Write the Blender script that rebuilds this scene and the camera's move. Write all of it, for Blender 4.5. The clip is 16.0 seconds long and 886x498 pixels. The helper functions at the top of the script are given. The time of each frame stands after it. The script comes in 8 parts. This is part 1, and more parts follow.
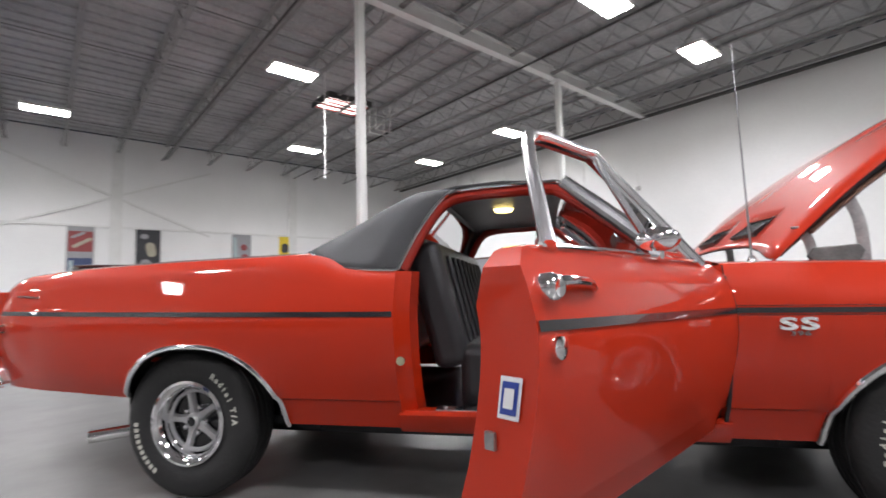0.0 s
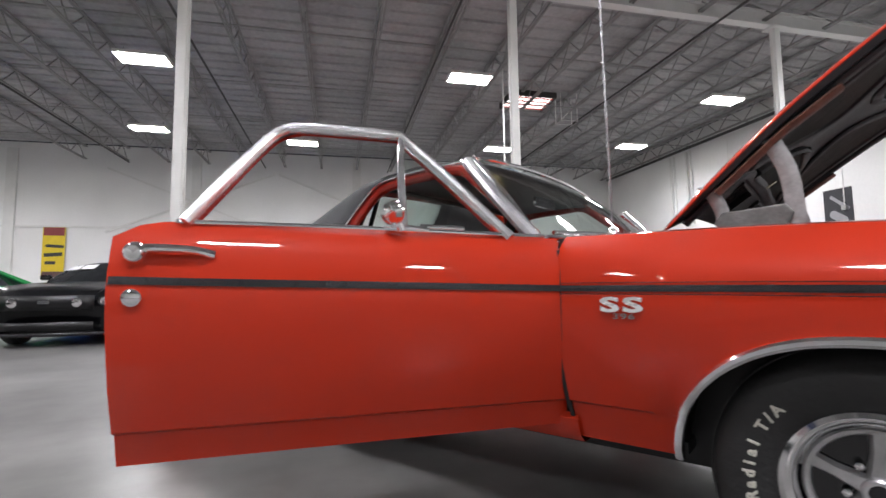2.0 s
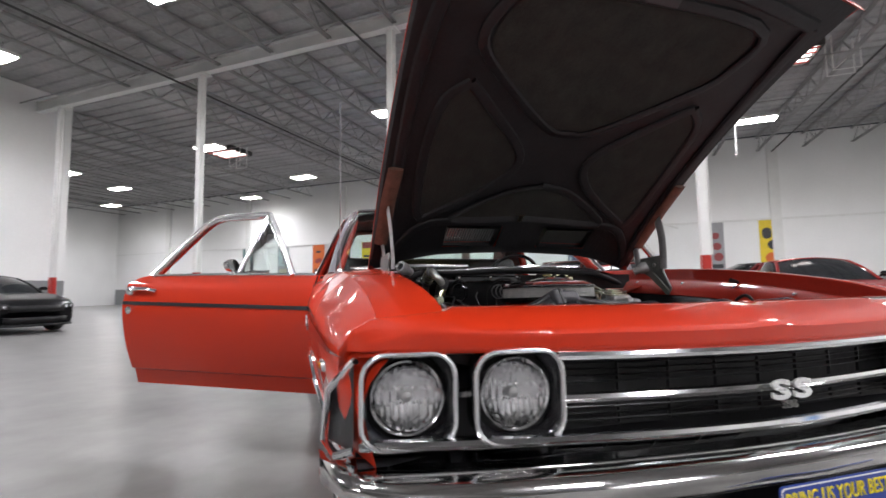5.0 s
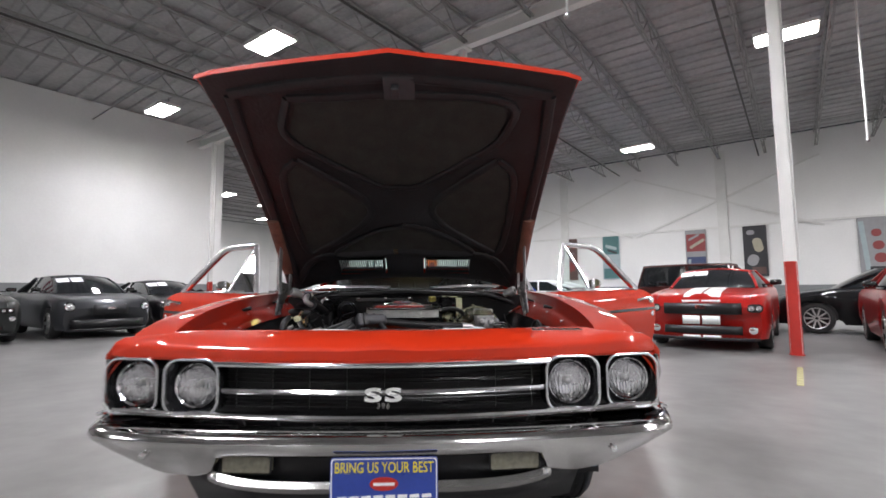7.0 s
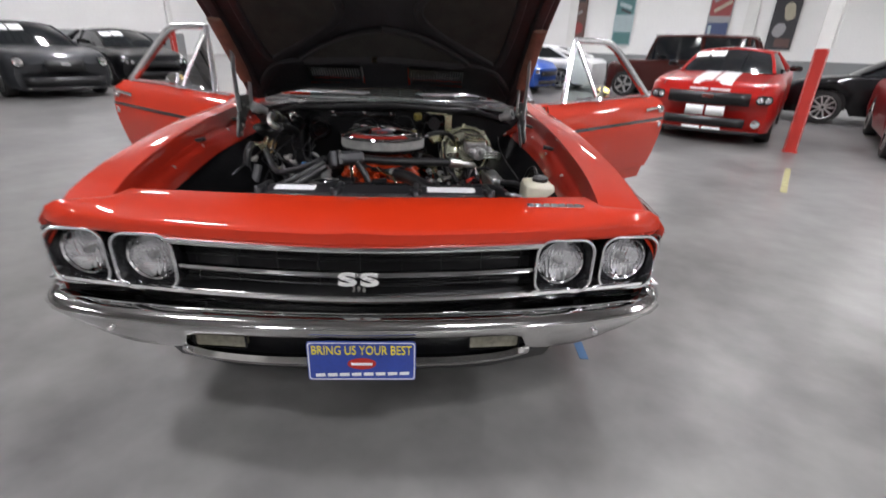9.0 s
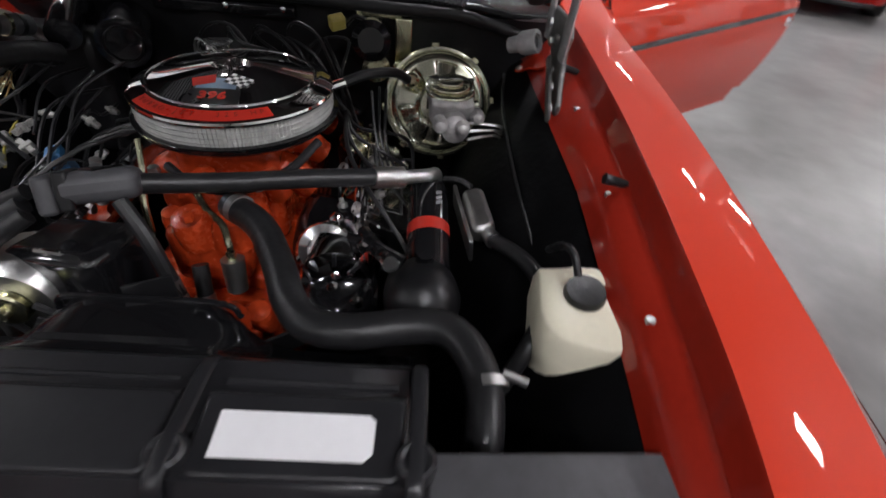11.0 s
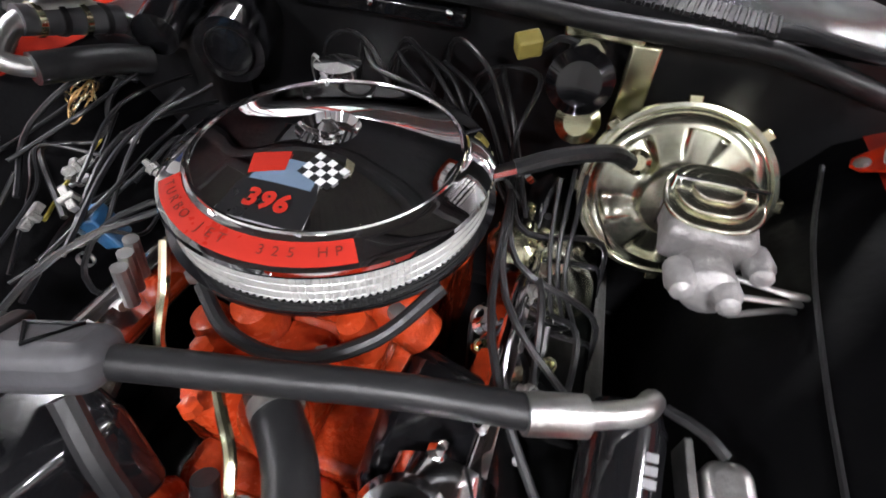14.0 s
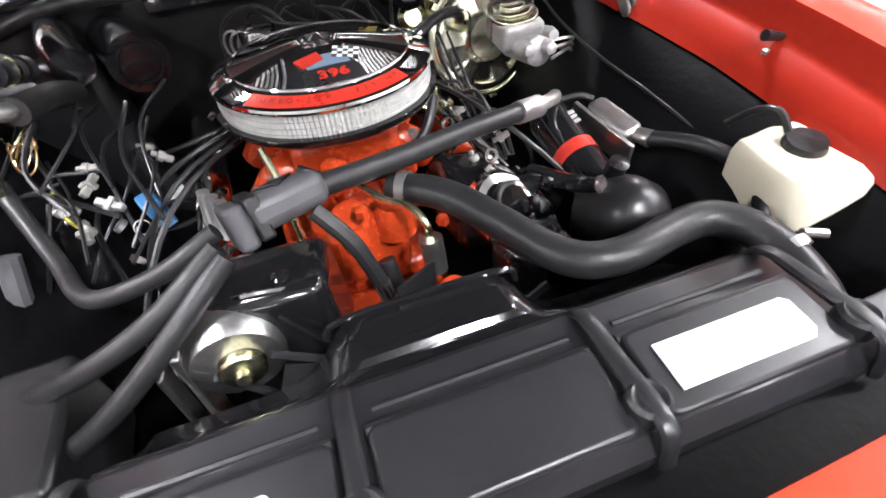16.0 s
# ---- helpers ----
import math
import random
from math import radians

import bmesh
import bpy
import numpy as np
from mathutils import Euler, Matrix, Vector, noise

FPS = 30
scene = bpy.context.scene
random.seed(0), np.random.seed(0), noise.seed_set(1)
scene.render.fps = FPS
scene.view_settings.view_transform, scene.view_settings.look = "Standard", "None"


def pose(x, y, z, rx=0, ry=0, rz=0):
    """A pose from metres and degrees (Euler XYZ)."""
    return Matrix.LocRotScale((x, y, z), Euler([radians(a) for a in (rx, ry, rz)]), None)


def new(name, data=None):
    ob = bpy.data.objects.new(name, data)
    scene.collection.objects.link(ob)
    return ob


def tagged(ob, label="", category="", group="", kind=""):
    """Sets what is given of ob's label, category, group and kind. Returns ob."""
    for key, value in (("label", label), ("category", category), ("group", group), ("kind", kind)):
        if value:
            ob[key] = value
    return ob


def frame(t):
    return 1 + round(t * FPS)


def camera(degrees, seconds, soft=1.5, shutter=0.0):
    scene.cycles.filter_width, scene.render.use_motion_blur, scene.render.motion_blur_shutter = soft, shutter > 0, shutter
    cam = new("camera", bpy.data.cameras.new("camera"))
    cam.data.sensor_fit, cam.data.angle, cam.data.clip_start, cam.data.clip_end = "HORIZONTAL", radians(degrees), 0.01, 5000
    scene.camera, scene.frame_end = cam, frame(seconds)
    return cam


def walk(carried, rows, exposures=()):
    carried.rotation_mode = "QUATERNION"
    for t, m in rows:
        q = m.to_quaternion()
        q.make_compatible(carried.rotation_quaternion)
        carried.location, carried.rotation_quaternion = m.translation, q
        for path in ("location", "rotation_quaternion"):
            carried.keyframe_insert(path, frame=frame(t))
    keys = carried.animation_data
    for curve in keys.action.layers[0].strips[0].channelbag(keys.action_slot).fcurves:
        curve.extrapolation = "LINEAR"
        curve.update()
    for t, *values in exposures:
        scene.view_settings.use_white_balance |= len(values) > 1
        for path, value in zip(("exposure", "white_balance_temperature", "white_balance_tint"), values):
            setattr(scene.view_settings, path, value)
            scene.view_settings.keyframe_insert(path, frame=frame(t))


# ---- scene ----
cam = camera(86.5, 16.0, soft=1.6, shutter=0.3)
PATH = [
    (0.0, -1.357, -2.766, 0.907, 94.83, 1.54, 11.65),
    (0.5, -1.052, -2.773, 0.958, 94.68, 1.17, 25.81),
    (1.0, -0.745, -2.604, 0.904, 94.90, 0.76, 33.24),
    (1.5, -0.403, -2.461, 0.859, 94.89, 0.69, 37.31),
    (2.0, -0.067, -2.305, 0.810, 94.81, 0.73, 39.02),
    (2.5, 0.248, -2.178, 0.864, 94.78, 0.91, 43.98),
    (3.0, 0.511, -1.963, 0.862, 94.70, 0.84, 50.42),
    (3.5, 0.850, -1.757, 0.873, 94.76, 0.62, 51.66),
    (5.8, 2.009, -0.468, 0.925, 94.96, 1.02, 83.16),
    (6.0, 2.065, -0.315, 0.942, 94.97, 1.03, 84.03),
    (6.5, 2.147, 0.061, 0.973, 94.55, 0.67, 85.77),
    (7.0, 2.404, 0.152, 0.981, 95.14, 0.39, 88.62),
    (7.5, 2.791, 0.117, 1.000, 95.18, 0.36, 89.88),
    (8.0, 2.738, 0.134, 1.160, 94.05, 0.48, 90.93),
    (8.5, 2.463, 0.189, 1.237, 82.53, 0.81, 91.72),
    (8.7, 2.329, 0.172, 1.257, 75.35, -0.50, 90.17),
    (10.8, 0.938, 0.335, 1.314, 46.92, -1.89, 85.99),
    (11.0, 0.849, 0.389, 1.302, 48.26, -4.39, 90.30),
    (11.5, 0.657, 0.491, 1.265, 46.54, -5.17, 102.97),
    (12.0, 0.471, 0.486, 1.235, 45.79, -6.54, 102.37),
    (12.5, 0.321, 0.479, 1.220, 46.19, -3.42, 108.82),
    (13.0, 0.263, 0.445, 1.220, 47.92, -0.89, 116.03),
    (13.5, 0.262, 0.371, 1.223, 46.91, -0.14, 119.48),
    (14.0, 0.312, 0.291, 1.225, 43.15, -0.67, 112.02),
    (14.5, 0.423, 0.219, 1.246, 43.10, 0.77, 98.93),
    (15.0, 0.597, 0.172, 1.229, 45.01, 2.87, 86.92),
    (15.5, 0.748, 0.079, 1.222, 44.00, 1.74, 81.99),
    (16.0, 0.775, -0.052, 1.236, 44.58, 3.47, 70.35),
]

walk(cam, [(r[0], pose(*r[1:])) for r in PATH], exposures=[(0.0, 0.0), (0.5, -0.06), (1.0, -0.17), (1.5, -0.16), (2.0, -0.08), (3.0, 0.0), (8.0, 0.0), (10.8, -0.2), (11.5, 0.0), (12.0, 0.2), (12.5, 0.45), (13.5, 0.95), (14.5, 1.66), (15.0, 1.88), (15.5, 2.0), (16.0, 1.85)])

# ---- light: the hall's high-bay lamps and a little skylight ----
# the building stands turned against the car: its own axes a (along the columns) and b
TURN = math.degrees(math.atan2(0.785, 0.62))
HALL = pose(0, 0, 0, 0, 0, TURN)


def hall(a, b, z=0.0):
    return HALL @ Vector((a, b, z))


world = bpy.data.worlds.new("hall_air")
world.use_nodes = True
scene.world = world
world.node_tree.nodes["Background"].inputs["Color"].default_value = (0.75, 0.8, 0.9, 1)
world.node_tree.nodes["Background"].inputs["Strength"].default_value = 0.05

LAMP_Z = 6.6
LAMPS = [(-13.8, 4.3), (-7.65, 4.05), (-1.0, 4.1), (5.5, 4.1), (9.3, 3.8), (-6.6, 11.3), (1.72, 10.8), (10.0, 10.75),
         (-14.8, 17.4), (-8.4, 16.85), (-3.2, 17.6), (4.75, 17.0), (10.1, 15.65), (-21.0, 20.4), (-24.4, 12.15), (-15.0, 11.8),
         (-9.5, -3.0), (-2.5, -3.0), (4.5, -3.0), (-6.0, -8.5), (2.0, -8.5), (9.5, -3.5), (-25.5, 15.4), (-31.0, 18.6), (-31.0, 12.0)]

# ---- materials ----
def nodes_of(m):
    m.use_nodes = True
    return m.node_tree.nodes, m.node_tree.links, m.node_tree.nodes["Principled BSDF"]


def surface(name, color, rough=0.5, metal=0.0, var=0.12, scale=8.0, fine=90.0, bump=0.0, bump_scale=60.0, coat=0.0,
            rough_var=0.1, spread=0.0, spec=0.5, sheen=0.0):
    """A surface with colour and gloss that vary at two sizes and a fine relief."""
    m = bpy.data.materials.new(name)
    nodes, links, b = nodes_of(m)
    tc = nodes.new("ShaderNodeTexCoord")
    n1 = nodes.new("ShaderNodeTexNoise")
    n1.inputs["Scale"].default_value, n1.inputs["Detail"].default_value = scale, 5
    n2 = nodes.new("ShaderNodeTexNoise")
    n2.inputs["Scale"].default_value, n2.inputs["Detail"].default_value = fine, 3
    links.new(tc.outputs["Object"], n1.inputs["Vector"])
    links.new(tc.outputs["Object"], n2.inputs["Vector"])
    mix = nodes.new("ShaderNodeMath")
    mix.operation = "MULTIPLY_ADD"
    mix.inputs[1].default_value = 0.65
    links.new(n1.outputs["Fac"], mix.inputs[0])
    sc = nodes.new("ShaderNodeMath")
    sc.operation = "MULTIPLY"
    sc.inputs[1].default_value = 0.35
    links.new(n2.outputs["Fac"], sc.inputs[0])
    links.new(sc.outputs[0], mix.inputs[2])
    ramp = nodes.new("ShaderNodeValToRGB")
    ramp.color_ramp.elements[0].position, ramp.color_ramp.elements[1].position = 0.3, 0.7
    lo = [max(0.0, c * (1 - var)) for c in color]
    hi = [min(1.0, c * (1 + var)) for c in color]
    ramp.color_ramp.elements[0].color, ramp.color_ramp.elements[1].color = (*lo, 1), (*hi, 1)
    links.new(mix.outputs[0], ramp.inputs["Fac"])
    out = ramp.outputs["Color"]
    if spread:
        oi = nodes.new("ShaderNodeObjectInfo")
        hs = nodes.new("ShaderNodeHueSaturation")
        mr = nodes.new("ShaderNodeMapRange")
        mr.inputs["To Min"].default_value, mr.inputs["To Max"].default_value = 1 - spread, 1 + spread
        links.new(oi.outputs["Random"], mr.inputs["Value"])
        links.new(mr.outputs["Result"], hs.inputs["Value"])
        links.new(out, hs.inputs["Color"])
        out = hs.outputs["Color"]
    links.new(out, b.inputs["Base Color"])
    rr = nodes.new("ShaderNodeMapRange")
    rr.inputs["To Min"].default_value = max(0.0, rough - rough_var)
    rr.inputs["To Max"].default_value = min(1.0, rough + rough_var)
    links.new(mix.outputs[0], rr.inputs["Value"])
    links.new(rr.outputs["Result"], b.inputs["Roughness"])
    b.inputs["Metallic"].default_value = metal
    b.inputs["Specular IOR Level"].default_value = spec
    b.inputs["Coat Weight"].default_value = coat
    b.inputs["Coat Roughness"].default_value = 0.03
    if sheen:
        b.inputs["Sheen Weight"].default_value = sheen
    if bump:
        n3 = nodes.new("ShaderNodeTexNoise")
        n3.inputs["Scale"].default_value, n3.inputs["Detail"].default_value = bump_scale, 4
        links.new(tc.outputs["Object"], n3.inputs["Vector"])
        bp = nodes.new("ShaderNodeBump")
        bp.inputs["Strength"].default_value, bp.inputs["Distance"].default_value = bump, 0.01
        links.new(n3.outputs["Fac"], bp.inputs["Height"])
        links.new(bp.outputs["Normal"], b.inputs["Normal"])
    return m


def glow(name, color, strength):
    m = bpy.data.materials.new(name)
    nodes, links, b = nodes_of(m)
    b.inputs["Base Color"].default_value = (0.8, 0.8, 0.8, 1)
    b.inputs["Emission Color"].default_value = (*color, 1)
    b.inputs["Emission Strength"].default_value = strength
    return m


def pane_glass(name, tint=(0.85, 0.95, 0.92), rough=0.0, mixing=0.85):
    """Thin window glass: mostly clear, with a mirror sheen."""
    m = bpy.data.materials.new(name)
    m.use_nodes = True
    nodes, links = m.node_tree.nodes, m.node_tree.links
    nodes.remove(nodes["Principled BSDF"])
    out = nodes["Material Output"]
    tr, gl, mx, fr = (nodes.new("ShaderNodeBsdfTransparent"), nodes.new("ShaderNodeBsdfGlossy"), nodes.new("ShaderNodeMixShader"),
                      nodes.new("ShaderNodeFresnel"))
    tr.inputs["Color"].default_value = (*tint, 1)
    gl.inputs["Roughness"].default_value = rough
    fr.inputs["IOR"].default_value = 1.3
    links.new(fr.outputs[0], mx.inputs[0])
    links.new(tr.outputs[0], mx.inputs[1])
    links.new(gl.outputs[0], mx.inputs[2])
    links.new(mx.outputs[0], out.inputs["Surface"])
    return m


RED = surface("hugger_red_paint", (0.49, 0.024, 0.0035), rough=0.5, var=0.03, scale=2.0, fine=400, coat=0.8, rough_var=0.03, spec=0.15)
# the body red darkened: shade on inner faces put into the colour
RED_SHADE = surface("body_red_shaded", (0.30, 0.015, 0.006), rough=0.45, var=0.15, scale=6.0, coat=1.0, spec=0.15)
STRIPE = surface("black_stripe_paint", (0.018, 0.018, 0.02), rough=0.25, coat=0.8)
CHROME = surface("chrome", (0.90, 0.90, 0.91), rough=0.09, metal=1.0, var=0.04, rough_var=0.03)
# chrome darkened: the bumper's dark reflection of shadowed floor is in the colour
BUMPER_CHROME = surface("darkened_bumper_chrome", (0.60, 0.59, 0.58), rough=0.11, metal=1.0, var=0.08, scale=5, rough_var=0.05)
DULL_METAL = surface("worn_zinc_steel", (0.42, 0.42, 0.41), rough=0.42, metal=0.9, var=0.25, scale=20, bump=0.2)
ALU = surface("cast_aluminium", (0.56, 0.56, 0.55), rough=0.34, metal=1.0, var=0.15, scale=30, bump=0.15, bump_scale=150)
BLACK = surface("satin_black_paint", (0.009, 0.009, 0.010), rough=0.34, var=0.3, scale=10, bump=0.08, spec=0.4)
BLACK_GLOSS = surface("gloss_black_paint", (0.007, 0.007, 0.008), rough=0.12, var=0.2, coat=0.5)
RUBBER = surface("black_rubber", (0.014, 0.014, 0.015), rough=0.38, var=0.25, scale=20, bump=0.15, spec=0.36)
HOSE_GREY = surface("grey_rubber_sleeve", (0.055, 0.055, 0.06), rough=0.48, var=0.2, scale=30, bump=0.1)
TYRE = surface("tyre_rubber", (0.016, 0.016, 0.016), rough=0.62, var=0.3, scale=12, bump=0.3)
VINYL = surface("black_vinyl_grain", (0.055, 0.056, 0.06), rough=0.5, var=0.15, scale=10, bump=0.5, bump_scale=500)
SEAT_VINYL = surface("black_seat_vinyl", (0.018, 0.018, 0.02), rough=0.42, var=0.25, bump=0.3, bump_scale=300)
LINER = surface("hood_underside_fibre", (0.015, 0.015, 0.017), rough=0.55, var=0.5, scale=9, bump=0.25)
FIBRE = surface("hood_pad_fibre", (0.036, 0.036, 0.032), rough=0.95, var=0.4, scale=14, bump=0.5, bump_scale=220)
BOOSTER = surface("pale_green_gold_plate", (0.88, 0.89, 0.66), rough=0.21, metal=1.0, var=0.30, scale=14)
MASTER_GREY = surface("cast_alloy_grey", (0.40, 0.39, 0.385), rough=0.42, metal=0.55, var=0.25, scale=40, bump=0.3, bump_scale=200)
ORANGE = surface("engine_orange_enamel", (0.40, 0.042, 0.010), rough=0.26, var=0.38, scale=22, bump=0.3, bump_scale=90, coat=0.25)
BRASSY = surface("gold_cadmium_plate", (0.90, 0.86, 0.58), rough=0.20, metal=1.0, var=0.18, scale=18)
CAST_GREY = surface("cast_iron_grey", (0.26, 0.255, 0.24), rough=0.5, metal=0.5, var=0.2, scale=40, bump=0.4, bump_scale=200)
CREAM = surface("cream_polythene", (0.74, 0.70, 0.55), rough=0.38, var=0.06, scale=12)
YELLOW_PL = surface("yellow_plastic", (0.34, 0.28, 0.07), rough=0.4, var=0.15)
WHITE_LABEL = surface("white_paper_label", (0.80, 0.80, 0.82), rough=0.4, var=0.04)
DECAL_RED = surface("red_decal", (0.44, 0.028, 0.018), rough=0.3, var=0.05)
STICKER_INK = surface("faded_sticker_ink", (0.14, 0.016, 0.012), rough=0.35)
DECAL_GREY = surface("grey_decal_line", (0.30, 0.30, 0.31), rough=0.3, var=0.05)
DECAL_BLUE = surface("steel_blue_decal", (0.14, 0.20, 0.28), rough=0.3, var=0.05)
DECAL_BLACK = surface("black_decal", (0.015, 0.015, 0.016), rough=0.3)
DECAL_WHITE = surface("white_decal", (0.8, 0.8, 0.8), rough=0.3, var=0.03)
MESH_GREY = surface("pleated_filter_paper", (0.46, 0.46, 0.44), rough=0.75, var=0.2, scale=40, bump=0.3, bump_scale=300)
GLASS = pane_glass("window_glass")
LAMP_GLASS = pane_glass("clear_lamp_glass", (0.97, 0.97, 0.98))
AMBER = surface("amber_lens", (0.45, 0.16, 0.02), rough=0.2, coat=0.6)
CLEAR_LAMP = surface("smoky_lamp_lens", (0.20, 0.19, 0.14), rough=0.2, coat=0.7, var=0.25, scale=60)
TAIL_RED = surface("tail_lens_red", (0.30, 0.01, 0.01), rough=0.15, coat=0.8)
PLATE_BLUE = surface("blue_plate_enamel", (0.03, 0.06, 0.30), rough=0.3, var=0.15)
PLATE_YELLOW = surface("yellow_letter_enamel", (0.82, 0.66, 0.02), rough=0.35, var=0.05)
WALL_WHITE = surface("white_block_wall", (0.80, 0.80, 0.79), rough=0.7, var=0.05, scale=0.7, fine=14, bump=0.15, bump_scale=30)
WALL_GREY = surface("grey_wainscot_paint", (0.22, 0.23, 0.235), rough=0.6, var=0.1, scale=1.5, bump=0.1)
STEEL_WHITE = surface("white_painted_steel", (0.72, 0.72, 0.70), rough=0.45, var=0.06, scale=3, bump=0.05)
BOLLARD_RED = surface("red_column_sleeve", (0.42, 0.028, 0.02), rough=0.4, var=0.15, scale=6)
DECK = surface("dark_roof_deck", (0.40, 0.40, 0.40), rough=0.75, var=0.3, scale=0.6, fine=9)
WEB_STEEL = surface("dull_joist_steel", (0.30, 0.298, 0.29), rough=0.6, var=0.25, scale=3)
JOIST = surface("dark_joist_steel", (0.060, 0.058, 0.055), rough=0.6, var=0.2, scale=4)
LAMP_ON = glow("high_bay_lamp_glow", (1.0, 0.99, 0.97), 60.0)
SKY_ON = glow("skylight_glow", (1.0, 0.97, 0.95), 3.5)
DOME_ON = glow("dome_lamp_glow", (1.0, 0.75, 0.25), 6.0)

TRIM_BRIGHT = surface("bright_anodised_trim", (0.86, 0.86, 0.87), rough=0.22, metal=1.0, var=0.04, scale=30)
PILLAR_TRIM = surface("dull_metal_moulding", (0.36, 0.36, 0.37), rough=0.34, metal=0.9, var=0.15, scale=20)
PANEL_BLACK = surface("satin_black_panel", (0.015, 0.015, 0.017), rough=0.34, var=0.25, scale=14, bump=0.05, spec=0.4)
COWL_BLACK = surface("dusty_black_cowl", (0.014, 0.014, 0.015), rough=0.22, var=0.35, scale=12, spec=0.14)
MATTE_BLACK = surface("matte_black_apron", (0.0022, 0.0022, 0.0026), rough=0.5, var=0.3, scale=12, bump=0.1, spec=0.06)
WHEEL_SILVER = surface("argent_wheel_paint", (0.46, 0.46, 0.46), rough=0.32, metal=0.6, var=0.15, scale=30)
MIRROR_CHROME = surface("mirror_chrome", (0.88, 0.88, 0.89), rough=0.035, metal=1.0, var=0.05, rough_var=0.02)
DECAL_CREAM = surface("aged_white_rubber", (0.58, 0.57, 0.50), rough=0.6, var=0.2, scale=60)
HINGE_GREY = surface("stained_grey_steel", (0.20, 0.20, 0.195), rough=0.45, metal=0.5, var=0.35, scale=18, bump=0.2)
EMBLEM = surface("white_chrome_emblem", (0.82, 0.82, 0.80), rough=0.28, metal=0.35, var=0.05)
COPPER = surface("bare_copper", (0.50, 0.32, 0.14), rough=0.35, metal=1.0)
YELLOW_WIRE = surface("yellow_wire", (0.35, 0.30, 0.05), rough=0.5)
BLUE_PL = surface("blue_plastic", (0.02, 0.09, 0.20), rough=0.4)
YELLOW_LINE = surface("worn_yellow_floor_paint", (0.31, 0.29, 0.14), rough=0.6, var=0.4, scale=9)


CONCRETE = surface("polished_concrete", (0.160, 0.157, 0.152), rough=0.33, var=0.50, scale=0.9, fine=4.5, bump=0.01, bump_scale=60, rough_var=0.08)


# ---- shapes ----
def finish(me, smooth=35):
    if smooth:
        me.polygons.foreach_set("use_smooth", [True] * len(me.polygons))
        me.set_sharp_from_angle(angle=radians(smooth))
    return me


def data(name, verts, faces, smooth=35):
    me = bpy.data.meshes.new(name)
    me.from_pydata([tuple(v) for v in verts], [], faces)
    me.validate()
    return finish(me, smooth)


def part(name, shape, material, parent=None, label="", smooth=35, m=None, thick=0.0, bevel=0.0, recalc=True, seg=2):
    """shape: (verts, faces) or a bmesh; linked as one mesh object under a thing or a part."""
    if isinstance(shape, tuple):
        bm = bmesh.new()
        vs = [bm.verts.new(v) for v in shape[0]]
        for f in shape[1]:
            try:
                bm.faces.new([vs[i] for i in f])
            except ValueError:
                pass
    else:
        bm = shape
    if recalc:
        bmesh.ops.recalc_face_normals(bm, faces=bm.faces)
    me = bpy.data.meshes.new(name)
    bm.to_mesh(me)
    bm.free()
    finish(me, smooth)
    if isinstance(material, (list, tuple)):
        for q in material:
            me.materials.append(q)
    else:
        me.materials.append(material)
    ob = new(name, me)
    if parent is not None:
        ob.parent = parent
    if m is not None:
        ob.matrix_basis = m
    if thick:
        mod = ob.modifiers.new("sheet", "SOLIDIFY")
        mod.thickness, mod.offset = thick, 0
    if bevel:
        mod = ob.modifiers.new("soft_edge", "BEVEL")
        mod.width, mod.segments, mod.limit_method = bevel, seg, "ANGLE"
        mod.angle_limit = radians(40)
    if label:
        ob["label"] = label
    return ob


def thing(name, label, category, group="", kind="", at=None):
    ob = new(name)
    if at is not None:
        ob.matrix_basis = at
    return tagged(ob, label, category, group, kind)


def join(*shapes):
    V, F = [], []
    for v, f in shapes:
        o = len(V)
        V += [Vector(q) for q in v]
        F += [tuple(i + o for i in g) for g in f]
    return V, F


def moved(shape, m):
    return [m @ Vector(v) for v in shape[0]], shape[1]


def mirrored(shape):
    return [Vector((v[0], -v[1], v[2])) for v in shape[0]], [tuple(reversed(f)) for f in shape[1]]


def box(x0, y0, z0, x1, y1, z1):
    v = [(x, y, z) for x in (x0, x1) for y in (y0, y1) for z in (z0, z1)]
    return v, [(0, 1, 3, 2), (4, 6, 7, 5), (0, 4, 5, 1), (2, 3, 7, 6), (0, 2, 6, 4), (1, 5, 7, 3)]


def grid(rows, closed=False):
    """A surface through rows of points."""
    n = len(rows[0])
    V = [p for r in rows for p in r]
    F = []
    for i in range(len(rows) - 1):
        for j in range(n if closed else n - 1):
            k = (j + 1) % n
            F.append((i * n + j, i * n + k, i * n + n + k, i * n + n + j))
    return V, F


def lathe(profile, seg=32, cap=True):
    """Turns (radius, z) points about z."""
    rows = [[(r * math.cos(2 * math.pi * k / seg), r * math.sin(2 * math.pi * k / seg), z) for k in range(seg)] for r, z in profile]
    V, F = grid(rows, True)
    if cap:
        n = len(rows)
        F.append(tuple(range(seg)))
        F.append(tuple(range((n - 1) * seg, n * seg)))
    return V, F


def spline(pts, n=8):
    """A smooth line through the points."""
    p = [Vector(q) for q in pts]
    p = [2 * p[0] - p[1]] + p + [2 * p[-1] - p[-2]]
    out = []
    for i in range(1, len(p) - 2):
        for k in range(n):
            t = k / n
            a, b, c, d = p[i - 1], p[i], p[i + 1], p[i + 2]
            out.append(0.5 * ((2 * b) + (c - a) * t + (2 * a - 5 * b + 4 * c - d) * t * t + (3 * b - a - 3 * c + d) * t ** 3))
    out.append(p[-2])
    return out


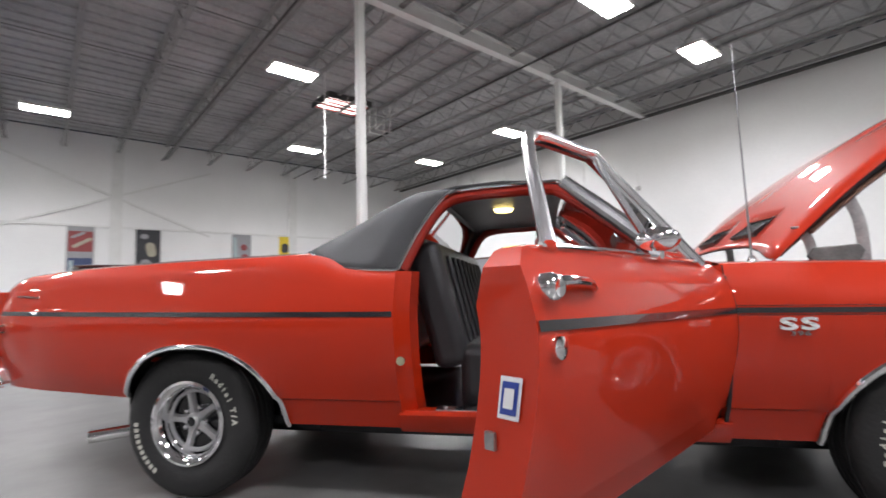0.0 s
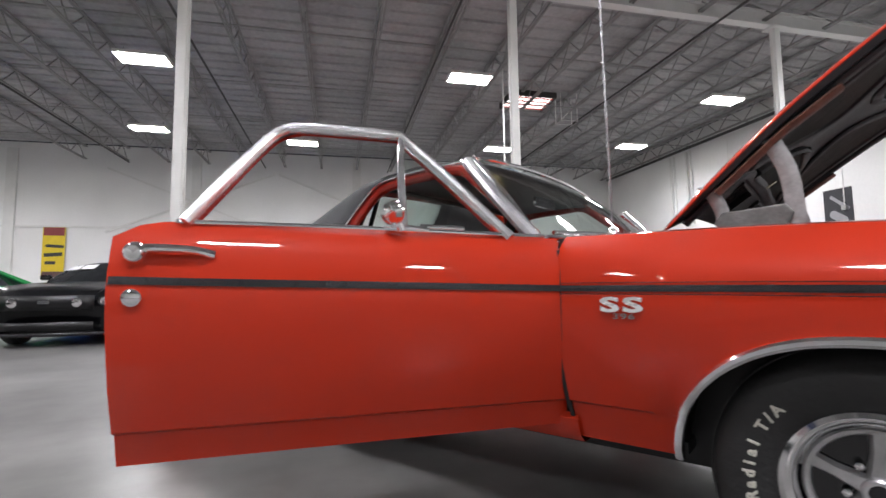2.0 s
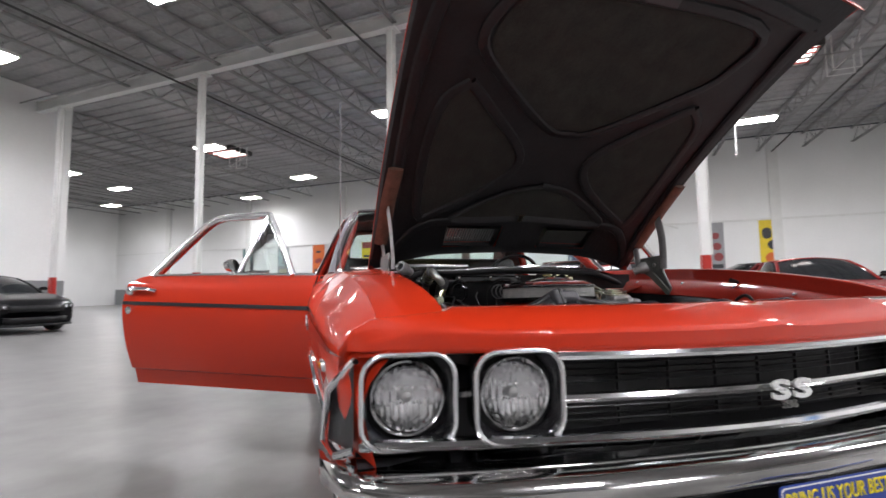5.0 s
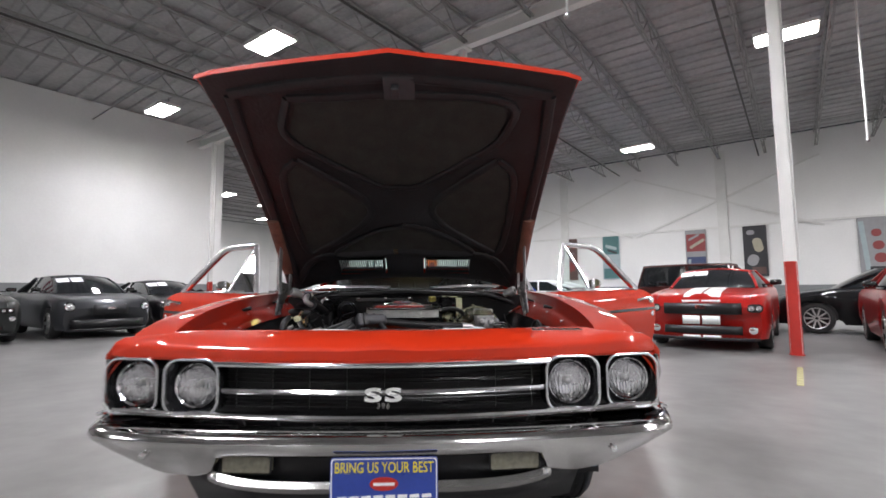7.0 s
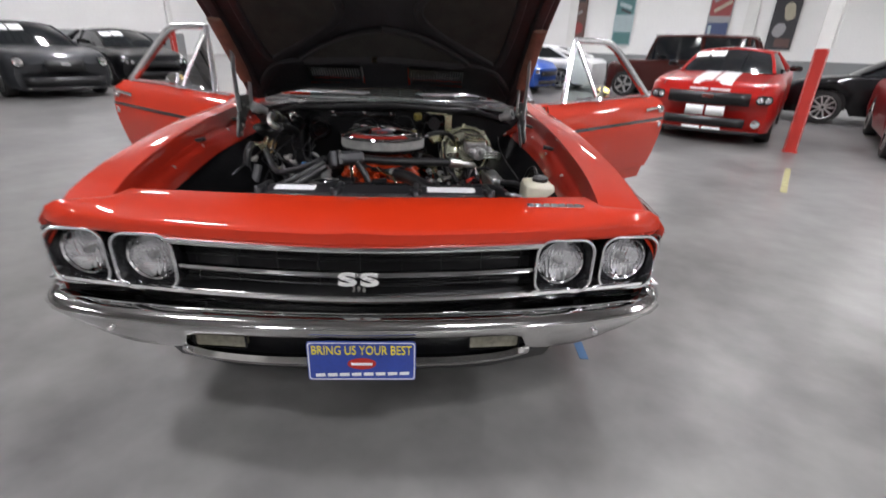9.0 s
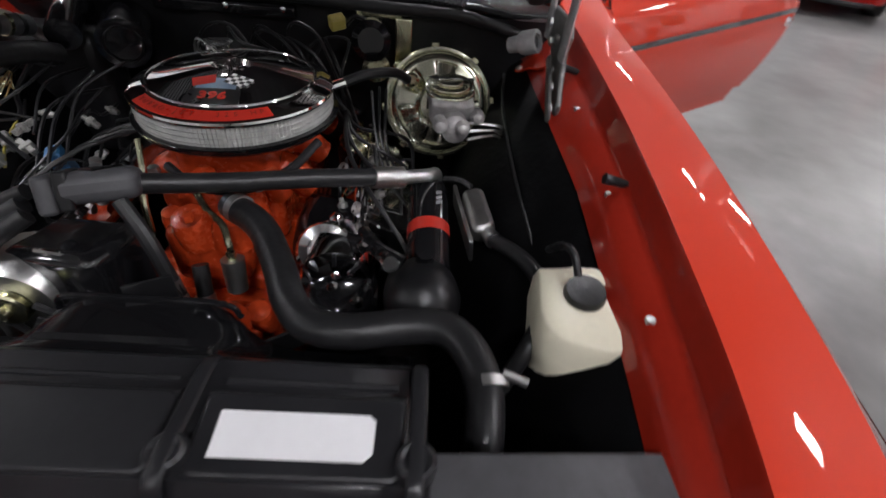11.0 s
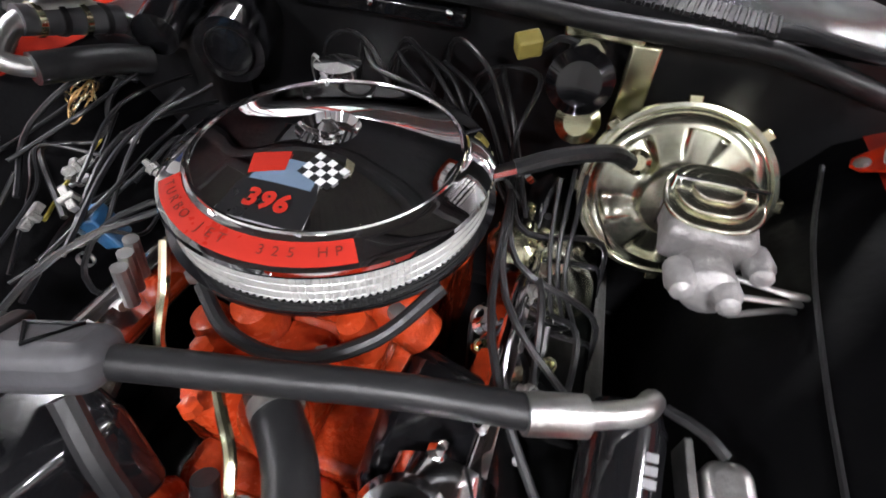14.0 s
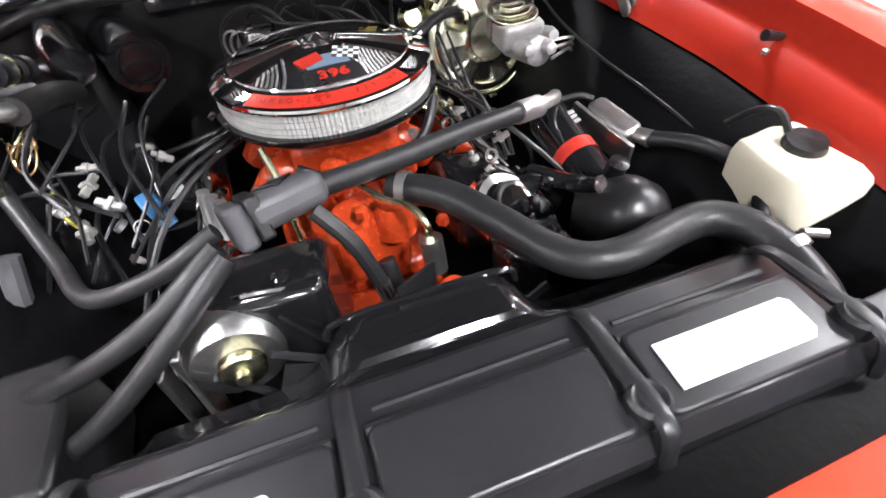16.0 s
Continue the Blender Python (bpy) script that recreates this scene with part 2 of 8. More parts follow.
def tube(pts, r, seg=10, smooth_n=6, cap=True, flat=None):
    """A round hose along a line; r is a radius or one per given point."""
    line = spline(pts, smooth_n) if smooth_n > 1 else [Vector(q) for q in pts]
    n = len(line)
    rad = [r] * n if not isinstance(r, (list, tuple)) else [float(np.interp(i / (n - 1) * (len(r) - 1), range(len(r)), r)) for i in range(n)]
    t0 = (line[1] - line[0]).normalized()
    up = Vector((0, 0, 1)) if abs(t0.z) < 0.9 else Vector((1, 0, 0))
    u = t0.cross(up).normalized()
    rows = []
    for i, q in enumerate(line):
        t = (line[min(i + 1, n - 1)] - line[max(i - 1, 0)]).normalized()
        u = (u - t * u.dot(t)).normalized()
        w = t.cross(u)
        rows.append([q + rad[i] * (math.cos(2 * math.pi * k / seg) * u + (flat or 1.0) * math.sin(2 * math.pi * k / seg) * w) for k in range(seg)])
    V, F = grid(rows, True)
    if cap:
        F.append(tuple(range(seg)))
        F.append(tuple(range((n - 1) * seg, n * seg)))
    return V, F


def slab(outline, z0, z1):
    """An upright prism on an outline of (x, y)."""
    n = len(outline)
    V = [(x, y, z0) for x, y in outline] + [(x, y, z1) for x, y in outline]
    F = [tuple(range(n)), tuple(range(n, 2 * n))] + [(i, (i + 1) % n, n + (i + 1) % n, n + i) for i in range(n)]
    return V, F


def rounded(w, h, r, n=5):
    """Outline of a rectangle with round corners, about the origin."""
    pts = []
    for cx, cy, a0 in ((w / 2 - r, h / 2 - r, 0), (-w / 2 + r, h / 2 - r, 90), (-w / 2 + r, -h / 2 + r, 180), (w / 2 - r, -h / 2 + r, 270)):
        for k in range(n + 1):
            a = radians(a0 + 90 * k / n)
            pts.append((cx + r * math.cos(a), cy + r * math.sin(a)))
    return pts


def lerp(x, table):
    return float(np.interp(x, [q[0] for q in table], [q[1] for q in table]))


def soft(x, table):
    """Smooth interpolation through (x, value) points in rising x."""
    n = len(table)
    if x <= table[0][0]:
        return table[0][1]
    if x >= table[-1][0]:
        return table[-1][1]
    i = max(k for k in range(n - 1) if table[k][0] <= x)
    x0, y0 = table[i]
    x1, y1 = table[i + 1]
    h = x1 - x0
    s = lambda k: (table[min(k + 1, n - 1)][1] - table[max(k - 1, 0)][1]) / (table[min(k + 1, n - 1)][0] - table[max(k - 1, 0)][0])
    t = (x - x0) / h
    return ((2 * t ** 3 - 3 * t * t + 1) * y0 + (t ** 3 - 2 * t * t + t) * h * s(i) + (-2 * t ** 3 + 3 * t * t) * y1 + (t ** 3 - t * t) * h * s(i + 1))


def writing(name, text, size, material, parent, m, extrude=0.001, label="", spacing=1.0, bold=0.0):
    """Raised letters as a mesh."""
    cu = bpy.data.curves.new(name, "FONT")
    cu.body, cu.size, cu.extrude, cu.align_x, cu.align_y, cu.space_character = text, size, extrude, "CENTER", "CENTER", spacing
    cu.resolution_u, cu.offset = 3, bold
    ob = bpy.data.objects.new(name, cu)
    scene.collection.objects.link(ob)
    me = bpy.data.meshes.new_from_object(ob)
    bpy.data.objects.remove(ob)
    me.materials.clear()
    me.materials.append(material)
    res = new(name, me)
    res.parent = parent
    res.matrix_basis = m
    if label:
        res["label"] = label
    return res

# ---- the hall ----
A0, A1, B0, B1, TOP = -36.0, 13.3, -15.0, 22.5, 7.5


def structure(name, shape, material, label, category, smooth=0, **k):
    ob = part(name, shape, material, None, smooth=smooth, m=HALL, **k)
    return tagged(ob, label, category, kind="structure")


structure("floor", box(A0, B0, -0.3, A1, B1, 0.0), CONCRETE, "grey polished concrete warehouse floor, stained and worn", "floor")
structure("wall_north", box(A0, B1, 0, A1, B1 + 0.3, TOP), WALL_WHITE, "white painted block wall with pilasters", "wall")
structure("wall_east", box(A1, B0, 0, A1 + 0.3, B1, TOP), WALL_WHITE, "white painted block wall with pipes", "wall")
structure("wall_south", box(A0, B0 - 0.3, 0, A1, B0, TOP), WALL_WHITE, "plain white painted wall", "wall")
structure("wall_west", box(A0 - 0.3, B0, 0, A0, B1, TOP), WALL_WHITE, "plain white painted wall", "wall")
structure("wall_partition", box(-17.5, B0, 0, -17.2, 8.1, TOP), WALL_WHITE, "white partition wall with a grey painted base", "wall")
structure("wainscot", join(box(-17.2, B0, 0.0, -17.19, 8.1, 1.33), box(A0, B1 - 0.012, 0, A1, B1, 1.15)), WALL_GREY,
          "grey painted band along the wall's foot", "trim")
structure("trim", box(A0, B1 - 0.06, 3.72, A1, B1, 3.80), STEEL_WHITE, "white rail along the wall above the posters", "trim")

# pilasters and diagonal braces on the north wall
pil = []
for a in np.arange(-30.5, 13, 7.4):
    pil.append(box(a - 0.2, B1 - 0.12, 0, a + 0.2, B1, TOP - 0.3))
structure("pilaster", join(*pil), STEEL_WHITE, "white painted wall pilasters", "trim")
for a in (-8.4, -1.0):
    brace = join(moved(box(-0.04, -0.05, -3.9, 0.04, 0, 3.9), pose(a, B1 - 0.02, 5.0, 0, 68, 0)),
                 moved(box(-0.04, -0.10, -3.9, 0.04, -0.055, 3.9), pose(a, B1 - 0.02, 5.0, 0, -68, 0)))
    structure("wall_brace", brace, STEEL_WHITE, "white steel cross brace flat on the wall", "brace")


# ceiling: corrugated deck, open-web joists, girders, all one mesh
def ceiling():
    parts = []
    # deck with ribs running along a
    prof = []
    b = B0
    while b < B1:
        prof += [(b, TOP), (b + 0.22, TOP), (b + 0.25, TOP + 0.05), (b + 0.47, TOP + 0.05)]
        b += 0.5
    rows = [[(a, q[0], q[1]) for q in prof] for a in (A0, A1)]
    parts.append(grid(rows))
    parts.append(box(A0, B0, TOP + 0.12, A1, B1, TOP + 0.3))
    return join(*parts)


def joists():
    parts = []
    a = -35.3
    while a < 13.2:
        if -17.9 < a < -14.0:
            a += 1.72
            continue
        z0, z1 = 6.84, 7.43
        for s in (-0.035, 0.035):
            parts.append(box(a + s - 0.02, B0, z0, a + s + 0.02, B1, z0 + 0.045))
            parts.append(box(a + s - 0.02, B0, z1 - 0.02, a + s + 0.02, B1, z1 + 0.03))
        if a > -19:
            b, up = -4.0, True
            while b < B1 - 0.6:
                p = (a, b, z0 if up else z1)
                q = (a, b + 0.6, z1 if up else z0)
                ang = math.degrees(math.atan2(q[2] - p[2], 0.6))
                parts.append(moved(box(-0.013, 0, -0.013, 0.013, 0.848, 0.013), pose(*p, ang, 0, 0)))
                up = not up
                b += 0.6
        a += 1.72
    # bridging rods across the joists
    for b in np.arange(-12, 22, 3.1):
        parts.append(box(A0, b - 0.012, 6.86, A1, b + 0.012, 6.89))
    return join(*parts)


deck = part("ceiling", join(ceiling(), joists()), DECK, None, smooth=0, m=HALL, recalc=False)
deck.data.materials.append(WEB_STEEL)
for face in deck.data.polygons:
    if max(deck.data.vertices[k].co.z for k in face.vertices) < TOP - 0.01:
        face.material_index = 1
tagged(deck,
       "dark corrugated steel roof deck on open-web joists", "ceiling", kind="structure")


def girder(b):
    parts = [box(A0, b - 0.10, 6.72, A1, b + 0.10, 6.745), box(A0, b - 0.012, 6.745, A1, b + 0.012, 7.04), box(A0, b - 0.10, 7.04, A1, b + 0.10, 7.065)]
    structure("girder", join(*parts), STEEL_WHITE, "light grey steel roof girder on the columns", "beam")


girder(7.1)
girder(-6.5)


def column(a, b):
    ob = thing("column", "white square steel column with a red sleeve at its foot", "column", "hall columns", at=HALL @ pose(a, b, 0))
    part("shaft", slab(rounded(0.155, 0.155, 0.02, 2), 0.0, 6.72), STEEL_WHITE, ob, bevel=0.0)
    part("flange_line", box(-0.088, -0.012, 1.41, 0.088, 0.012, 6.71), STEEL_WHITE, ob)
    part("sleeve", slab(rounded(0.172, 0.172, 0.05, 5), 0.0, 1.40), BOLLARD_RED, ob, "red painted sleeve", bevel=0.01)
    part("foot_ring", slab(rounded(0.20, 0.20, 0.06, 5), 0.0, 0.012), BOLLARD_RED, ob)
    part("cap_plate", box(-0.17, -0.17, 6.69, 0.17, 0.17, 6.718), STEEL_WHITE, ob)
    part("conduit", tube([(0.102, 0.02, 1.41), (0.102, 0.02, 6.66)], 0.015, 8, 1), STEEL_WHITE, ob)
    return ob


for a in (-21.9, -16.0, -10.1, -4.44, 1.54, 7.98):
    column(a, 7.1)
for a in (-10.1, 1.54):
    column(a, -6.5)


def high_bay(a, b):
    ob = thing("high_bay_lamp", "lit white high-bay ceiling lamp under the joists", "ceiling lamp", "high-bay lamps", at=HALL @ pose(a, b, LAMP_Z))
    part("housing", [v for v in [slab(rounded(1.2, 0.62, 0.03), 0.012, 0.09)]][0], STEEL_WHITE, ob)
    part("tube_panel", slab(rounded(1.12, 0.54, 0.02), 0.0, 0.010), LAMP_ON, ob, "glowing white lamp face", smooth=0)
    for x in (-0.45, 0.45):
        part("hanger", tube([(x, 0, 0.09), (x, 0, 0.30)], 0.006, 6, 1), JOIST, ob)


for a, b in LAMPS:
    high_bay(a, b)
    li = bpy.data.lights.new("lamp_light", "AREA")
    li.shape, li.size, li.size_y, li.energy, li.color = "RECTANGLE", 1.1, 0.50, 170.0, (1.0, 0.985, 1.08)
    li.spread = radians(150)
    lo = new("lamp_light", li)
    lo.matrix_basis = HALL @ pose(a, b, LAMP_Z - 0.02)

for a, b in ((4.7, 13.75), (-16.9, 14.6)):
    ob = thing("skylight", "bright skylight with red safety bars in the roof deck", "skylight", at=HALL @ pose(a, b, 0))
    part("dome", slab(rounded(1.5, 1.15, 0.05), TOP - 0.12, TOP - 0.09), SKY_ON, ob, "glowing white skylight dome", smooth=0)
    for k in range(4):
        part("bar", box(-0.78, -0.45 + 0.3 * k - 0.02, TOP - 0.2, 0.78, -0.45 + 0.3 * k + 0.02, TOP - 0.16), BOLLARD_RED, ob)
    part("frame", join(box(-0.82, -0.64, TOP - 0.2, 0.82, -0.58, TOP), box(-0.82, 0.58, TOP - 0.2, 0.82, 0.64, TOP),
                       box(-0.82, -0.58, TOP - 0.2, -0.76, 0.58, TOP), box(0.76, -0.58, TOP - 0.2, 0.82, 0.58, TOP)), JOIST, ob)

# ---- the red pickup car: body ----
car = thing("pickup_car", "shiny orange-red vintage coupe pickup with black stripe, doors and hood open", "car")
HUB_Z, AXLE_R = 0.333, -2.946
WIDE = [(-4.14, 0.80), (-4.08, 0.845), (-4.0, 0.875), (-3.6, 0.925), (-2.9, 0.955), (-2.0, 0.965), (-0.7, 0.962), (0.0, 0.966), (0.45, 0.958),
        (0.66, 0.948), (0.78, 0.932), (0.84, 0.902)]
TUCK = [(0.30, -0.165), (0.36, -0.122), (0.42, -0.105), (0.449, -0.097), (0.459, -0.076), (0.55, -0.042), (0.64, -0.018), (0.72, -0.003), (0.77, 0.0), (0.80, 0.0), (0.86, -0.012),
        (0.93, -0.034), (1.1, -0.09)]
BELT = [(-4.14, 0.990), (-4.0, 1.025), (-3.4, 1.056), (-2.6, 1.070), (-2.36, 1.072), (-2.24, 1.048), (-2.16, 1.012), (-1.93, 0.998), (-0.72, 0.972),
        (-0.3, 0.963), (0.1, 0.945), (0.4, 0.915), (0.6, 0.886), (0.74, 0.850), (0.80, 0.818), (0.84, 0.772)]


def half(x, z):
    """Half width of the body at a place along it and a height."""
    return soft(x, WIDE) + lerp(z, TUCK)


def creased(zs):
    """Moves the two heights next to the sill crease onto its edges."""
    if zs[0] > 0.437:
        return zs
    k = max(i for i, z in enumerate(zs) if z <= 0.454)
    zs[k], zs[k + 1] = (0.449 if k else zs[0]), 0.459
    return zs


def arch_z(x, cx, base=0.33, rx=0.415, rz=0.355):
    d = (x - cx) / rx
    return base + rz * math.sqrt(max(0.0, 1 - abs(d) ** 2.3)) if abs(d) < 1 else None


def side_panel(x0, x1, cx=None, foot=0.335, foot_front=None, n=30, inset=0.0, rows=14, roll=None):
    """The right-hand skin from x0 to x1 with a wheel arch at cx."""
    xs = list(np.linspace(x0, x1, n))
    if cx is not None:
        xs += [cx + 0.415 * math.cos(math.pi * k / 36) for k in range(37)]
        xs += [cx - 0.4151, cx + 0.4151]
    xs = sorted(set(round(float(x), 4) for x in xs if x0 - 1e-6 <= x <= x1 + 1e-6))
    out = []
    for x in xs:
        low = foot if (foot_front is None or cx is None or x < cx) else foot_front + max(0.0, x - 0.42) * 0.32
        if cx is not None and cx < -2 and x < cx:
            low = 0.43 + max(0.0, -3.17 - x) * 0.045
        if cx is not None:
            a = arch_z(x, cx)
            if a is not None:
                low = max(low, a) if x < cx else max(a, low)
        top = soft(x, BELT)
        row = []
        for z in creased([low + (top - low) * (1 - (1 - k / (rows - 1)) ** 1.25) for k in range(rows)]):
            y = half(x, z)
            deep, reach, power = roll(x) if roll else (0.045, 0.07, 2.2)
            y -= deep * max(0.0, (z - (top - reach)) / reach) ** power
            row.append((x, -(y - inset), z))
        out.append(row)
    return grid(out)


def both(fn):
    """Calls fn for the right side and the left side; fn gets a name for the side and a shape turner."""
    fn(lambda s: s, -1)
    fn(mirrored, 1)


def strip_on_side(x0, x1, zfun, height, lift=0.003, n=40, panel_rows=4):
    rows = []
    for x in np.linspace(x0, x1, n):
        zc = zfun(x)
        h = height * min(1.0, max(0.05, (0.80 - x) / 0.16))
        rows.append([(x, -(half(x, zc + dz) + lift), zc + dz) for dz in np.linspace(-h / 2, h / 2, panel_rows)])
    return grid(rows)


STRIPE_Z = [(-4.05, 0.842), (-3.0, 0.826), (-1.9, 0.812), (-0.7, 0.806), (0.0, 0.798), (0.5, 0.785), (0.80, 0.768)]
stripe_z = lambda x: soft(x, STRIPE_Z)


def arch_trim(cx, turn, parent, y_lift=0.004):
    pts = []
    for k in range(41):
        x = cx + 0.415 * math.cos(math.pi * (1 - k / 40))
        z = arch_z(x, cx) or 0.33
        if cx < -2 and x < cx and z < 0.435:
            continue
        pts.append((x, -(half(x, z) + y_lift), z))
    part("arch_trim", turn(tube(pts, 0.013, 8, 1, flat=1.0)), CHROME, parent, "chrome wheel arch trim")


def arch_well(cx, turn, parent, deep=0.34):
    rows = []
    for k in range(31):
        x = cx + 0.418 * math.cos(math.pi * (1 - k / 30))
        z = (arch_z(cx + (x - cx) * 0.99, cx) or 0.33)
        y = half(x, z)
        rows.append([(x, -(y - 0.004), z + 0.003), (x, -(y - 0.05), z + 0.02), (x, -(y - deep), z + 0.02)])
    part("wheel_well", turn(grid(rows)), BLACK, parent, "black wheel housing")
    part("well_wall", turn(box(cx - 0.45, -0.60, 0.25, cx + 0.45, -0.59, 0.72)), BLACK, parent)


def fender_roll(x):
    """How the fender's side rolls over to its top: tight at the door, broad over the wheel."""
    k = lerp(x, [(-0.713, 0.0), (-0.40, 1.0), (0.70, 1.0), (0.84, 0.6)])
    return 0.045 + 0.033 * k, 0.07 + 0.055 * k, 2.2 - 0.8 * k


def fender_side(turn, sign):
    f = part("front_fender", turn(side_panel(-0.713, 0.84, 0.0, 0.335, 0.42, 26, roll=fender_roll)), RED, car, "orange-red front fender")
    # top of the fender, from the side's edge inwards to the gutter
    rows, lip = [], []
    for x in np.linspace(-0.713, 0.79, 34):
        top = soft(x, BELT)
        yo = half(x, top) - fender_roll(x)[0]
        yi = 0.722 if x < 0.55 else lerp(x, [(0.55, 0.722), (0.84, 0.715)])
        rise = lerp(x, [(-0.7, 0.012), (0.3, 0.016), (0.84, 0.010)])
        rows.append([(x, -(yo + (yi - yo) * t), top + rise * math.sin(t * math.pi * 0.62)) for t in np.linspace(0, 1, 7)])
        zi = rows[-1][-1][2]
        ye = lerp(x, [(-0.45, 0.625), (-0.15, 0.640), (0.0, 0.650), (0.15, 0.661), (0.79, 0.664)])
        lip.append([(x, -yi, zi), (x, -(yi - 0.005), zi - 0.010), (x, -(yi - 0.010), zi - 0.045), (x, -(yi - 0.020), zi - 0.058), (x, -(yi - 0.038), zi - 0.064),
                    (x, -(0.6 * (yi - 0.046) + 0.4 * ye), zi - 0.100), (x, -ye, zi - 0.118)])
    part("fender_top", turn(grid(rows)), RED, f)
    # the flange wears the darkened red, its shade held in the colour
    part("fender_gutter", turn(grid(lip)), RED_SHADE, f, "red inner fender flange with bolts", smooth=80)
    part("stripe", turn(strip_on_side(-0.71, 0.80, stripe_z, 0.018)), STRIPE, f, "black side stripe")
    for dz in (-0.016, 0.016):
        part("pinstripe", turn(strip_on_side(-0.71, 0.72, lambda x: stripe_z(x) + dz, 0.0022, panel_rows=2)), STRIPE, f)
    arch_trim(0.0, turn, f)
    arch_well(0.0, turn, car)
    # side marker lamp
    rim = turn(slab_on_side(0.600, 0.728, 0.084, 0.024, 0.008))
    m = part("side_marker", rim, CHROME, f, "chrome framed amber side marker")
    part("marker_lens", turn(slab_on_side(0.600, 0.728, 0.052, 0.013, 0.011)), AMBER, f)
    # rear edge of the fender, dark gap to the door
    part("door_gap", turn(grid([[(-0.716, -(half(-0.716, z) - d), z) for z in np.linspace(0.34, 0.965, 12)] for d in (0.002, 0.06)])), RUBBER, f)
    # added black strip on the skin that draws the gap's darkness wider
    part("edge_seal", turn(grid([[(x, -(half(-0.716, z) + d), z) for z in np.linspace(0.36, 0.925, 12)] for x, d in ((-0.727, -0.004), (-0.725, 0.0016), (-0.713, 0.0016), (-0.711, -0.003))])), RUBBER, f, "black strip along the fender edge, standing in for the dark door gap")
    # gutter bolts and a rubber buffer
    for x in (-0.35, -0.05, 0.22, 0.46):
        z = soft(x, BELT) + 0.014 - 0.070
        part("bolt", turn(moved(lathe([(0.008, 0), (0.008, 0.006), (0.004, 0.008)], 6), pose(x, -0.688, z))), DULL_METAL, f, "zinc bolt head")
    for x in (0.217, -0.187):
        z = soft(x, BELT) - 0.035
        part("hood_buffer", turn(tube([(x, -0.716, z), (x, -0.672, z + 0.010)], [0.006, 0.009], 10, 1)), RUBBER, f, "black rubber hood buffer")
    return f


def slab_on_side(x, z, w, h, lift):
    """A small rounded plate lying on the side skin."""
    o = rounded(w, h, h * 0.25, 3)
    y = half(x, z)
    V = [(x + p[0], -(half(x + p[0], z + p[1]) - 0.004), z + p[1]) for p in o] + [(x + p[0] * 0.96, -(half(x + p[0], z + p[1]) + lift), z + p[1] * 0.9) for p in o]
    n = len(o)
    return V, [tuple(range(n)), tuple(range(n, 2 * n))] + [(i, (i + 1) % n, n + (i + 1) % n, n + i) for i in range(n)]


FENDERS = []
both(lambda t, s: FENDERS.append(fender_side(t, s)))


def bold_ss(parent, m, size, material):
    """Two raised letters, wide and heavy."""
    for k in (-1, 1):
        writing("emblem_letter", "S", size, material, parent, m @ pose(k * size * 0.44, 0, 0.004) @ Matrix.Diagonal((1.62, 0.78, 1, 1)), 0.003, "white-chromed raised letter S", 1.0, size * 0.035)


for f, s in zip(FENDERS, (-1, 1)):
    y = half(-0.514, 0.75) + 0.002
    bold_ss(f, pose(-0.514, s * y, 0.757, 90, 0, 0 if s < 0 else 180), 0.072, EMBLEM)
    writing("emblem_number", "396", 0.022, CAST_GREY, f, pose(-0.510, s * (y - 0.001), 0.726, 90, 0, 0 if s < 0 else 180) @ Matrix.Diagonal((1.7, 1, 1, 1)), 0.003, "small dark chrome number emblem", 1.15)


ant = part("antenna", tube([(-0.580, -0.815, 0.960), (-0.584, -0.815, 1.25), (-0.592, -0.815, 1.82)], [0.0045, 0.0036, 0.0024], 8, 4), PILLAR_TRIM, car, "thin chrome radio antenna on the fender")
part("antenna_foot", moved(lathe([(0.018, 0.958), (0.016, 0.985), (0.008, 1.000), (0.0, 1.001)], 16, False), pose(-0.580, -0.815, 0)), CHROME, ant)


